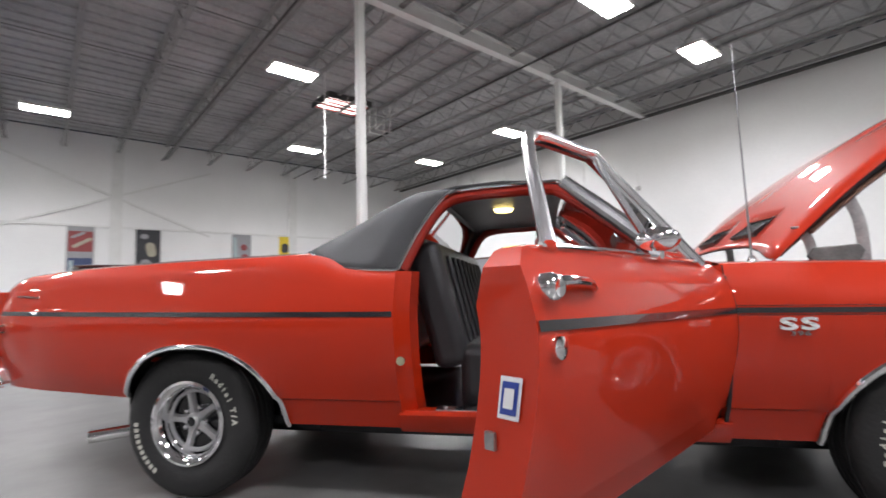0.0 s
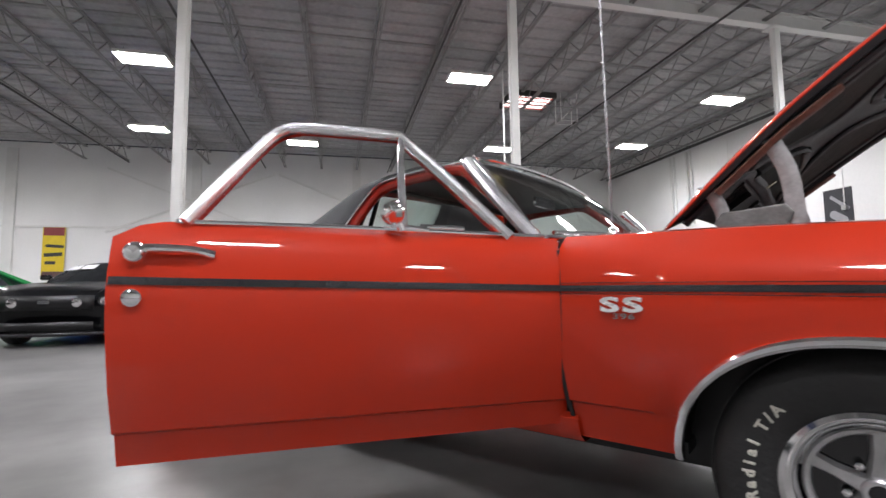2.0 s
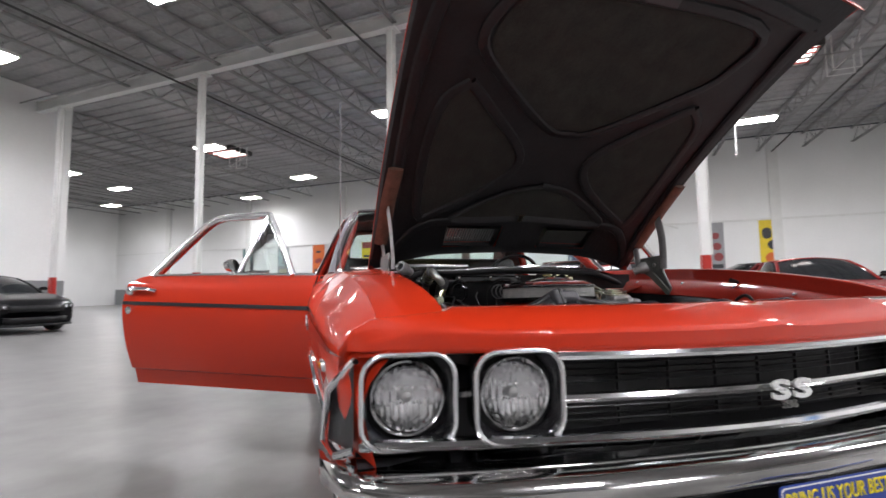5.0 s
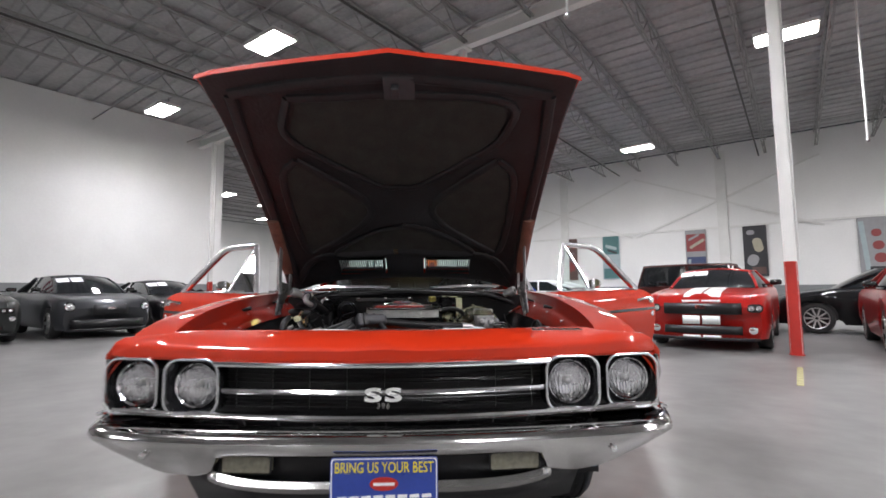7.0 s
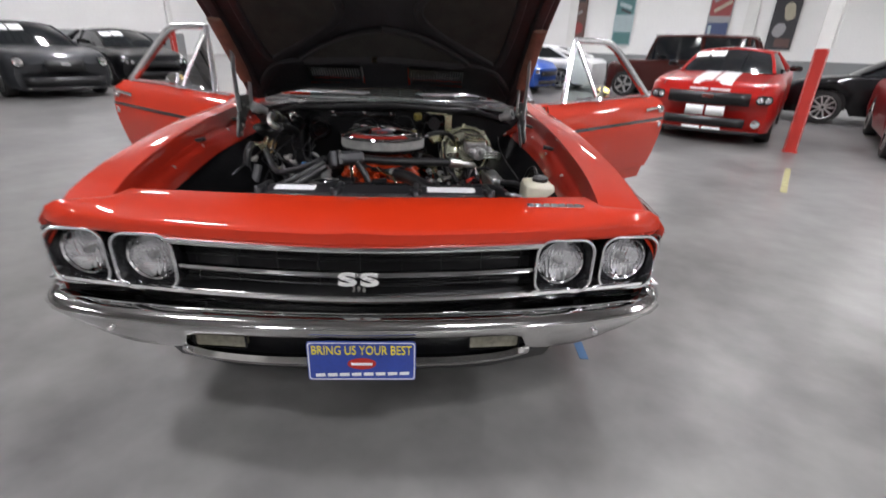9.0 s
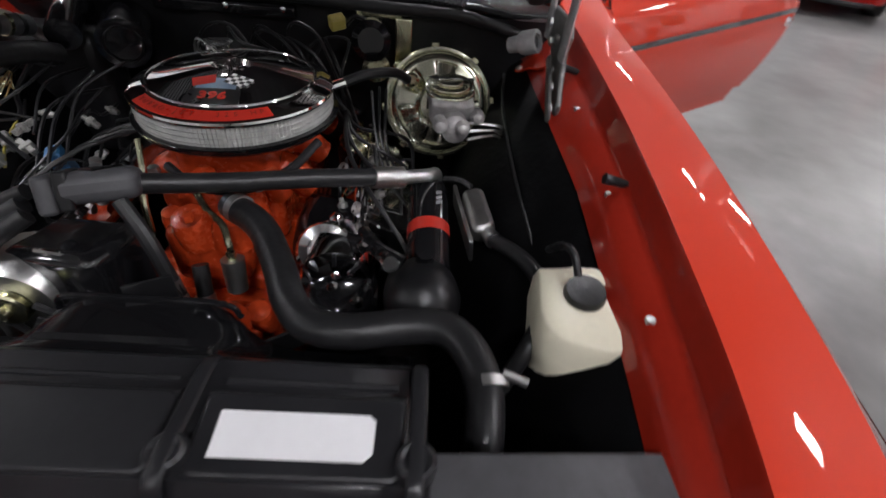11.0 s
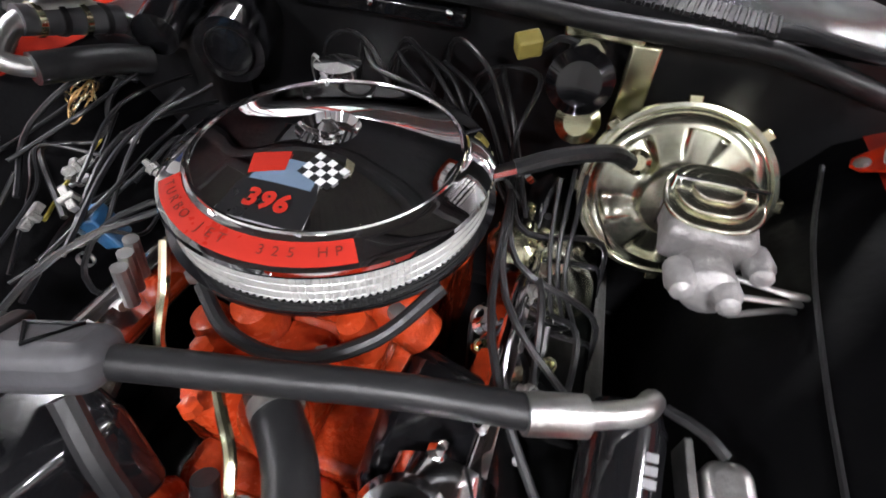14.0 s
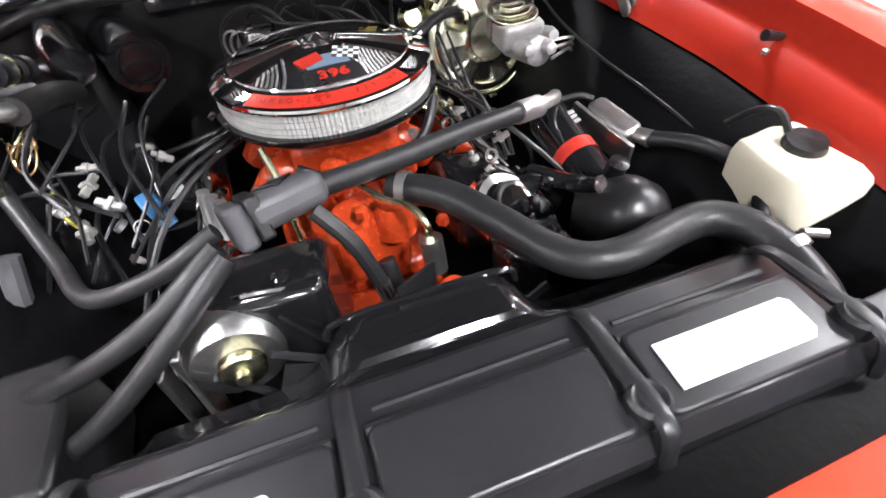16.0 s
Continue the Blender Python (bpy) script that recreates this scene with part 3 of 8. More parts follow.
# rear quarters, bed and tail
def quarter_side(turn, sign):
    q = part("quarter_panel", turn(side_panel(-4.12, -1.935, -2.875, 0.335, 0.335, 34)), RED, car, "orange-red rear quarter panel")
    part("stripe", turn(strip_on_side(-4.04, -1.94, stripe_z, 0.021, n=30)), STRIPE, q, "black side stripe")
    arch_trim(-2.875, turn, q)
    arch_well(-2.875, turn, car)
    rail = []
    for x in np.linspace(-4.12, -1.935, 30):
        top = soft(x, BELT)
        yo = half(x, top) - 0.045
        rail.append([(x, -yo, top), (x, -(yo - 0.03), top + 0.008), (x, -(yo - 0.10), top + 0.006), (x, -(yo - 0.12), top - 0.02), (x, -(yo - 0.12), 0.62)])
    part("bed_rail", turn(grid(rail)), RED, q)
    part("rail_trim", turn(tube([(x, -(half(x, soft(x, BELT)) - 0.12), soft(x, BELT) + 0.008) for x in np.linspace(-4.05, -2.36, 14)], 0.008, 8, 1)), BLACK, q, "dark bed rail edge")
    m = part("side_marker", turn(slab_on_side(-4.005, 0.765, 0.055, 0.045, 0.008)), CHROME, q, "chrome framed rear side marker")
    part("marker_lens", turn(slab_on_side(-4.005, 0.765, 0.036, 0.028, 0.011)), TAIL_RED, q)
    # script on the rear shoulder, not legible
    part("script", turn(join(*[slab_on_side(-3.93 + 0.035 * k, 0.925 - 0.002 * k, 0.026, 0.010, 0.006) for k in range(5)])), CHROME, q, "small chrome script bars")
    # door jamb behind the door opening
    jamb = []
    for z in np.linspace(0.37, 0.985, 14):
        y = half(-1.935, z)
        jamb.append([(-1.935, -y, z), (-1.925, -(y - 0.02), z), (-1.88, -(y - 0.05), z), (-1.875, -(y - 0.16), z), (-1.94, -(y - 0.24), z)])
    part("door_jamb", turn(grid(jamb)), RED, q, "red door jamb")
    part("striker", turn(moved(lathe([(0.012, 0), (0.012, 0.03), (0.018, 0.03), (0.018, 0.036)], 12), pose(-1.905, -0.935, 0.63, 90, 0, 0))), BRASSY, q, "plated door striker")


both(lambda t, s: quarter_side(t, s))


def across(rows_right):
    """A body panel from rows of right-hand points, closed to its mirror image."""
    out = []
    for r in rows_right:
        out.append([Vector(p) for p in r] + [Vector((p[0], -p[1], p[2])) for p in reversed(r) if abs(p[1]) > 1e-6])
    return grid(out)


part("tailgate", join(box(-4.115, -0.70, 0.52, -4.07, 0.70, 0.965), box(-4.12, -0.83, 0.62, -4.06, -0.70, 0.95), box(-4.12, 0.70, 0.62, -4.06, 0.83, 0.95)), RED, car, "orange-red tailgate", bevel=0.008)
part("bed_floor", box(-4.07, -0.82, 0.60, -1.98, 0.82, 0.62), RED_SHADE, car)
part("bed_front", box(-2.02, -0.80, 0.60, -1.98, 0.80, 1.02), RED_SHADE, car)
bumper_r = []
for y, x in ((-0.862, -4.05), (-0.85, -4.10), (-0.82, -4.14), (-0.75, -4.17), (-0.4, -4.19), (0.0, -4.195)):
    bumper_r.append([(x - 0.02, y, 0.66), (x - 0.035, y, 0.645), (x - 0.02, y, 0.54), (x + 0.02, y, 0.48), (x + 0.05, y, 0.475)])
bumper_r += [[(p[0], -p[1], p[2]) for p in r] for r in reversed(bumper_r[:-1])]
part("rear_bumper", grid(bumper_r), CHROME, car, "chrome rear bumper", thick=0.006)
part("exhaust_tip", tube([(-2.9, -0.72, 0.30), (-3.22, -0.80, 0.285), (-3.40, -0.93, 0.275)], 0.028, 12, 4), CHROME, car, "chrome exhaust tip")
for s in (-1, 1):
    part("tail_lamp", box(-4.185, s * 0.52 - 0.17, 0.505, -4.178, s * 0.52 + 0.17, 0.565), TAIL_RED, car, "red tail lamp")

# sills, floor and underbody
for s in (-1, 1):
    sill = [[(x, s * 0.76, 0.405), (x, s * 0.845, 0.41), (x, s * 0.858, 0.395), (x, s * 0.842, 0.345), (x, s * 0.81, 0.315), (x, s * 0.72, 0.31)] for x in np.linspace(-1.95, -0.70, 6)]
    part("sill", grid(sill), RED, car, "red rocker sill")
    part("sill_plate", box(-1.80, min(s * 0.77, s * 0.835), 0.409, -0.85, max(s * 0.77, s * 0.835), 0.414), CHROME, car, "ribbed metal sill plate")
    # hinge pillar in front of the door opening
    pil = [[(-0.713, s * (half(-0.713, z) - 0.01), z), (-0.735, s * (half(-0.713, z) - 0.06), z), (-0.75, s * (half(-0.713, z) - 0.19), z), (-0.62, s * 0.70, z)] for z in np.linspace(0.34, 0.965, 10)]
    part("hinge_pillar", grid(pil), RED, car)
part("floor_pan", join(box(-3.15, -0.70, 0.30, -0.42, 0.70, 0.335), box(-0.5, -0.40, 0.22, 0.7, 0.40, 0.26)), BLACK, car, "black underbody")
part("carpet", box(-1.93, -0.80, 0.33, -0.55, 0.80, 0.345), SEAT_VINYL, car, "black cabin carpet")
for s in (-1, 1):
    part("frame_rail", box(-3.2, s * 0.42 - 0.05, 0.20, 0.65, s * 0.42 + 0.05, 0.30), BLACK, car)

# roof, pillars and glass
closed = set(car.children)
ROOF_X = [(-1.235, 1.358), (-1.34, 1.370), (-1.5, 1.374), (-1.7, 1.368), (-1.84, 1.352), (-1.92, 1.335)]
rows = []
for x, zc in ROOF_X:
    r = []
    for t in np.linspace(0, 1, 12):
        y = -0.715 * (1 - t)
        k = 1 - t
        r.append((x, y * lerp(x, [(-1.92, 0.97), (-1.5, 1.0), (-1.26, 0.93)]), zc - 0.024 * k ** 2.2 - 0.012 * max(0, k - 0.85) / 0.15))
    rows.append(r)
roof = part("roof", across(rows), VINYL, car, "black grained vinyl roof", thick=0.012)
part("headliner", across([[(x, y * 0.93, z - 0.03) for x, y, z in r] for r in rows]), SEAT_VINYL, roof)
part("dome_lamp", moved(lathe([(0.0, -0.018), (0.05, -0.014), (0.06, 0.0)], 16, False), pose(-1.55, 0.0, 1.335)), DOME_ON, roof, "lit yellow cabin lamp")


def sail_side(turn, sign):
    """The sloping vinyl-covered rear pillar."""
    front = spline([(-1.66, -0.712, 1.318), (-1.76, -0.735, 1.285), (-1.86, -0.80, 1.15), (-1.935, -0.885, 0.990)], 5)
    rear = spline([(-1.90, -0.690, 1.316), (-2.02, -0.715, 1.262), (-2.20, -0.765, 1.165), (-2.37, -0.815, 1.078)], 5)
    mid = spline([(-1.78, -0.702, 1.322), (-1.90, -0.738, 1.272), (-2.03, -0.80, 1.12), (-2.12, -0.872, 1.000)], 5)
    mid2 = spline([(-1.84, -0.696, 1.322), (-1.97, -0.728, 1.268), (-2.14, -0.785, 1.13), (-2.26, -0.855, 1.02)], 5)
    s = part("sail_panel", turn(grid([front, mid, mid2, rear])), VINYL, car, "black vinyl rear roof pillar", thick=0.008)
    inner = grid([rear, [(p[0] + 0.01, p[1] + 0.10, p[2] - 0.005) for p in rear], [(-1.93 - 0.02 * i / len(rear), p[1] + 0.12, p[2] - 0.01) for i, p in enumerate(rear)]])
    part("sail_inner", turn(inner), VINYL, s)
    part("sail_trim", turn(tube([front[-1], mid[-1], mid2[-1], rear[-1]], 0.007, 8, 4)), CHROME, s, "chrome moulding under the vinyl")
    part("drip_rail", turn(tube([(-0.86, -0.838, 1.00), (-1.00, -0.783, 1.118), (-1.15, -0.725, 1.246), (-1.25, -0.690, 1.324), (-1.33, -0.698, 1.330), (-1.45, -0.715, 1.325), (-1.66, -0.716, 1.318), (-1.76, -0.739, 1.285), (-1.86, -0.804, 1.15), (-1.935, -0.889, 0.990)], 0.007, 8, 6)), CHROME, s, "chrome drip rail")
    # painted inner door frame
    part("door_frame", turn(tube([(-0.86, -0.80, 0.99), (-1.00, -0.752, 1.098), (-1.15, -0.702, 1.214), (-1.24, -0.674, 1.280), (-1.29, -0.670, 1.302), (-1.38, -0.682, 1.304), (-1.45, -0.690, 1.302), (-1.66, -0.692, 1.294), (-1.77, -0.715, 1.255), (-1.86, -0.775, 1.13), (-1.925, -0.85, 0.985)], 0.024, 10, 6)), RED_SHADE, s, "red inner door frame")


both(lambda t, s: sail_side(t, s))


def pillar_side(turn, sign):
    base, top = Vector((-0.835, -0.835, 0.970)), Vector((-1.242, -0.672, 1.326))
    part("windshield_pillar", turn(tube([base, base.lerp(top, 0.5) + Vector((-0.01, -0.01, 0.01)), top], 0.026, 10, 4)), PILLAR_TRIM, car, "bright metal-clad windshield pillar")
    part("pillar_trim", turn(tube([base + Vector((0.03, 0, -0.02)), base.lerp(top, 0.5) + Vector((0.016, 0.0, 0.02)), top + Vector((0.02, 0.01, 0.012))], 0.014, 8, 4)), CHROME, car, "chrome windshield moulding")


both(lambda t, s: pillar_side(t, s))
ws = []
for t in np.linspace(0, 1, 7):
    row = []
    for k in np.linspace(-1, 1, 17):
        b0 = Vector((-0.705 - 0.115 * abs(k) ** 2.4, 0.815 * k, 0.975 + 0.005 * abs(k)))
        b1 = Vector((-1.200 - 0.035 * k * k, 0.655 * k, 1.366 - 0.022 * k * k))
        row.append(b0.lerp(b1, t) + Vector((0.02, 0, 0.02)) * math.sin(math.pi * t))
    ws.append(row)
wsh = part("windshield", grid(ws), GLASS, car, "tinted curved windshield")
wsh.visible_shadow = False
part("header_trim", tube([Vector(p) + Vector((0.012, 0, 0.004)) for p in ws[-1]], 0.010, 8, 1), CHROME, car, "chrome windshield header moulding")
part("base_trim", tube([Vector(p) + Vector((0.012, 0, 0.002)) for p in ws[0]], 0.010, 8, 1), CHROME, car, "chrome windshield base moulding")
rw = [[(-1.95 + 0.13 * t, 0.62 * k, 1.02 + 0.28 * t) for k in np.linspace(-1, 1, 5)] for t in np.linspace(0, 1, 3)]
rwo = part("rear_window", grid(rw), GLASS, car, "flat rear cab window")
rwo.visible_shadow = False
part("rear_window_frame", tube([(-1.95, -0.64, 1.015), (-1.95, 0.64, 1.015), (-1.82, 0.64, 1.305), (-1.82, -0.64, 1.305), (-1.95, -0.64, 1.015)], 0.014, 8, 1), BLACK, car)
for ob in [o for o in car.children_recursive if o not in closed and (o.parent == car or o.parent not in closed)]:
    for v in ob.data.vertices:
        v.co.z += 0.085 * max(0.0, v.co.z - 0.99)
for y0, y1 in ((-0.74, -0.12), (0.14, 0.60)):
    w = part("wiper", tube([(-0.745 - 0.10 * abs(y0), y0, 1.006), (-0.70 - 0.06 * abs(y0 + y1) / 2, (y0 + y1) / 2, 1.016), (-0.700 - 0.08 * abs(y1), y1, 1.012)], 0.0085, 8, 5), CHROME, car, "chrome wiper arm")
    part("wiper_blade", tube([(-0.725 - 0.10 * abs(y0), y0 + 0.02, 1.002), (-0.685 - 0.06 * abs(y0 + y1) / 2, (y0 + y1) / 2, 1.010), (-0.688 - 0.08 * abs(y1), y1 - 0.02, 1.006)], 0.006, 6, 5), TRIM_BRIGHT, w)


# cabin
seat = part("bench_seat", join(box(-1.72, -0.70, 0.36, -1.18, 0.70, 0.66)), SEAT_VINYL, car, "black vinyl bench seat", bevel=0.05, seg=4)
part("seat_back", moved(box(-0.09, -0.70, 0.0, 0.07, 0.70, 0.58), pose(-1.74, 0, 0.56, 0, -14, 0)), SEAT_VINYL, seat, bevel=0.05, seg=4)
for k in range(9):
    part("seat_pleat", moved(tube([(0.075, -0.56 + 0.14 * k, 0.06), (0.08, -0.56 + 0.14 * k, 0.5)], 0.01, 6, 1), pose(-1.74, 0, 0.56, 0, -14, 0)), SEAT_VINYL, seat)
part("dashboard", across([[(-0.80, -0.80, 0.70), (-0.80, -0.3, 0.70), (-0.80, 0, 0.70)], [(-0.98, -0.80, 0.72), (-0.98, -0.3, 0.72), (-0.98, 0, 0.72)],
                                 [(-1.00, -0.80, 0.90), (-1.0, -0.3, 0.91), (-1.0, 0, 0.91)], [(-0.92, -0.78, 0.95), (-0.92, -0.3, 0.965), (-0.92, 0, 0.965)],
                                 [(-0.70, -0.70, 0.955), (-0.66, -0.3, 0.955), (-0.66, 0, 0.955)]]), SEAT_VINYL, car, "black padded dashboard", thick=0.01)
wheel_m = pose(-1.20, 0.37, 0.93, 0, -62, 0)
sw = part("steering_wheel", moved(tube([(0.195 * math.cos(a), 0.195 * math.sin(a), 0) for a in np.linspace(0, 2 * math.pi, 33)], 0.012, 8, 1), wheel_m), BLACK_GLOSS, car, "thin black steering wheel")
part("wheel_spoke", moved(join(box(-0.02, -0.19, -0.006, 0.02, 0.19, 0.006), lathe([(0.05, -0.02), (0.045, 0.02)], 16)), wheel_m), ALU, sw)
part("steering_column", tube([(-1.18, 0.37, 0.92), (-0.9, 0.37, 0.78)], 0.03, 10, 1), BLACK, sw)
part("rear_view_mirror", moved(slab(rounded(0.23, 0.05, 0.02), -0.008, 0.008), pose(-1.22, 0.0, 1.26, 90, 0, 90)), CHROME, car, "chrome rear-view mirror")


# doors, swung open
DOOR_ANGLE = 55.7


def door_side(side, sign):
    hx, hy = -0.715, 0.925 * sign

    def turn(shape):
        """The open door hangs rising a little to its rear edge, its window frame above it."""
        rise = lambda v: 0.0225 * (hx - v[0]) * lerp(v[2], [(0.37, 0.3), (0.75, 1.0)]) + 0.065 * max(0.0, v[2] - 0.965)
        return side(([Vector((v[0], v[1], v[2] + rise(v))) for v in shape[0]], shape[1]))

    swing = pose(hx, hy, 0, 0, 0, -sign * DOOR_ANGLE) @ pose(-hx, -hy, 0)
    x0, x1 = -1.925, -0.725
    rows = []
    for x in np.linspace(x1, x0, 26):
        cut = lerp(x, [(-1.925, 0.05), (-1.90, 0.022), (-1.82, 0.0), (-0.72, 0.0)])
        outer, inner = [], []
        for z in creased([0.372 + (0.968 - 0.372 - cut) * k / 15 for k in range(16)]):
            y = half(x, z) - 0.045 * max(0.0, (z - 0.905) / 0.065) ** 2.2
            fx = x + 0.70 * (0.962 - half(-0.72, z)) * max(0.0, 1 - (x1 - x) / 0.30) ** 1.5
            outer.append((fx, -y, z))
            inner.append((fx, -(y - lerp(z, [(0.37, 0.08), (0.45, 0.13), (0.85, 0.13), (0.97, 0.055)])), z))
        rows.append(outer + list(reversed(inner)))
    V, F = grid(rows, True)
    n = len(rows[0])
    F += [tuple(range(n)), tuple(range((len(rows) - 1) * n, len(rows) * n))]
    d = part("door", turn((V, F)), RED, car, "orange-red door swung wide open", m=swing)
    # added black strip on the door's front edge, standing in for the dark gap
    rim = [[(p[0] + dx, p[1] - dy, p[2]) for p in rows[0][:15]] for dx, dy in ((0.0015, -0.006), (0.0015, 0.0014), (-0.0115, 0.0014), (-0.0125, -0.002))]
    part("edge_seal", turn(grid(rim)), RUBBER, d, "black strip along the door's front edge, standing in for the dark gap")
    part("stripe", turn(strip_on_side(x0 + 0.004, x1, stripe_z, 0.019, n=24)), STRIPE, d, "black side stripe")
    part("trim_panel", turn(grid([[(x, -(half(x, z) - 0.137), z) for z in np.linspace(0.46, 0.90, 5)] for x in np.linspace(x1 - 0.06, x0 + 0.06, 8)])), SEAT_VINYL, d, "black door trim panel", thick=0.01)

    def at(s, z, inward=0.0):
        x = hx - s
        return Vector((x, -(half(x, 0.93) - 0.035 - inward), z))
    lean = lambda z: 0.205 * (z - 0.965) / 0.33
    F3 = lambda s, z: at(s, z, lean(z))
    frame = [F3(1.065, 0.962), F3(1.00, 1.06), F3(0.905, 1.20), F3(0.845, 1.268), F3(0.775, 1.292), F3(0.62, 1.298), F3(0.455, 1.300), F3(0.30, 1.135), F3(0.150, 0.962)]
    fl = spline(frame[:7], 5) + spline(frame[6:], 4)[1:]
    part("window_frame", turn(tube(fl, 0.0185, 10, 1)), TRIM_BRIGHT, d, "chrome door window frame")
    part("frame_inner", turn(tube([p + Vector((0.010 if i < 20 else -0.010, 0.016, -0.012)) for i, p in enumerate(fl)], 0.008, 8, 1)), RED_SHADE, d, "red inner edge of the window frame")
    part("vent_post", turn(tube([F3(0.455, 1.296), F3(0.475, 1.13), F3(0.49, 0.962)], 0.012, 8, 3)), TRIM_BRIGHT, d, "chrome vent window post")
    vent = part("vent_glass", turn(([F3(0.46, 1.285), F3(0.485, 0.968), F3(0.17, 0.968)], [(0, 1, 2)])), GLASS, d, "clear vent window")
    vent.visible_shadow = False
    part("belt_trim", turn(tube([at(1.085, 0.966, 0.004), at(0.6, 0.972, 0.004), at(0.03, 0.972, 0.004)], 0.006, 8, 3)), CHROME, d, "chrome belt moulding")
    part("vent_latch", turn(tube([F3(0.44, 0.985), F3(0.30, 0.985)], 0.007, 8, 1)), CHROME, d)
    # outside handle with thumb button, and the lock
    hz = 0.882
    h = part("door_handle", turn(tube([at(1.155, hz, -0.052), at(1.12, hz + 0.008, -0.068), at(1.03, hz + 0.006, -0.066), at(0.985, hz - 0.004, -0.052)], [0.013, 0.011, 0.010, 0.011], 10, 5)), CHROME, d, "chrome door handle")
    part("thumb_button", turn(moved(lathe([(0.028, 0), (0.028, 0.02), (0.02, 0.034), (0.017, 0.036), (0.0, 0.034)], 18, False), pose(hx - 1.155, -(half(hx - 1.155, hz) - 0.004), hz - 0.004, 90, 0, 0))), CHROME, d, "chrome thumb button")
    part("door_lock", turn(moved(lathe([(0.021, 0), (0.021, 0.012), (0.012, 0.016), (0.0, 0.016)], 16, False), pose(hx - 1.155, -half(hx - 1.155, 0.772) + 0.002, 0.772, 90, 0, 0))), CHROME, d, "round chrome door lock")
    # mirror on a stalk
    mb = at(0.50, 0.972, -0.005)
    part("mirror_base", turn(tube([mb + Vector((0.085, 0.005, 0.0)), mb + Vector((-0.03, 0.005, 0.004))], [0.008, 0.016], 10, 1)), CHROME, d, "chrome mirror foot")
    part("mirror_stalk", turn(tube([mb, mb + Vector((-0.008, -0.008, 0.018)), mb + Vector((-0.016, -0.006, 0.032))], [0.015, 0.011, 0.012], 10, 4)), CHROME, d)
    part("mirror_head", turn(moved(lathe([(0.0, -0.036), (0.024, -0.033), (0.042, -0.018), (0.047, 0.0), (0.045, 0.009), (0.0, 0.009)], 24, False), pose(*(mb + Vector((-0.020, -0.004, 0.044))), 0, 78, 10) @ Matrix.Diagonal((0.72, 1.30, 0.9, 1)))), CHROME, d, "oval chrome wing mirror")
    if sign < 0:
        e = part("data_sticker", turn(grid([[(x0 - 0.004, -(half(x0, z) - 0.03 - w), z) for z in (0.652, 0.724)] for w in (0.0, 0.048)])), DECAL_WHITE, d, "white and blue square sticker on the door edge")
        part("sticker_field", turn(grid([[(x0 - 0.006, -(half(x0, z) - 0.036 - w), z) for z in (0.660, 0.716)] for w in (0.0, 0.036)])), PLATE_BLUE, d)
        part("sticker_mark", turn(grid([[(x0 - 0.008, -(half(x0, z) - 0.043 - w), z) for z in (0.671, 0.705)] for w in (0.0, 0.022)])), DECAL_WHITE, d)
    part("door_latch", turn(moved(box(-0.004, -0.010, -0.015, 0.004, 0.012, 0.015), pose(x0 - 0.004, -0.855, 0.610))), DULL_METAL, d, "zinc door latch")
    return d


both(lambda t, s: door_side(t, s))


# wheels
def sidewall_letters(text, r, a_mid, size, step):
    """Raised letters round the tyre, in the wheel's plane (x right, y up)."""
    shapes = []
    n = len(text)
    for k, ch in enumerate(text):
        if ch == " ":
            continue
        a = a_mid - (k - (n - 1) / 2) * step
        m = pose(-r * math.sin(a), r * math.cos(a), 0, 0, 0, math.degrees(a))
        if ch == "#":
            shapes.append(moved(box(-size * 0.28, -size * 0.35, 0, size * 0.28, size * 0.35, 0.002), m))
            continue
        cu = bpy.data.curves.new("letter", "FONT")
        cu.body, cu.size, cu.extrude, cu.align_x, cu.align_y, cu.resolution_u, cu.offset = ch, size, 0.002, "CENTER", "CENTER", 2, size * 0.035
        ob = bpy.data.objects.new("letter", cu)
        scene.collection.objects.link(ob)
        me = bpy.data.meshes.new_from_object(ob)
        shapes.append(([m @ v.co for v in me.vertices], [tuple(p.vertices) for p in me.polygons]))
        bpy.data.objects.remove(ob)
    return join(*shapes)


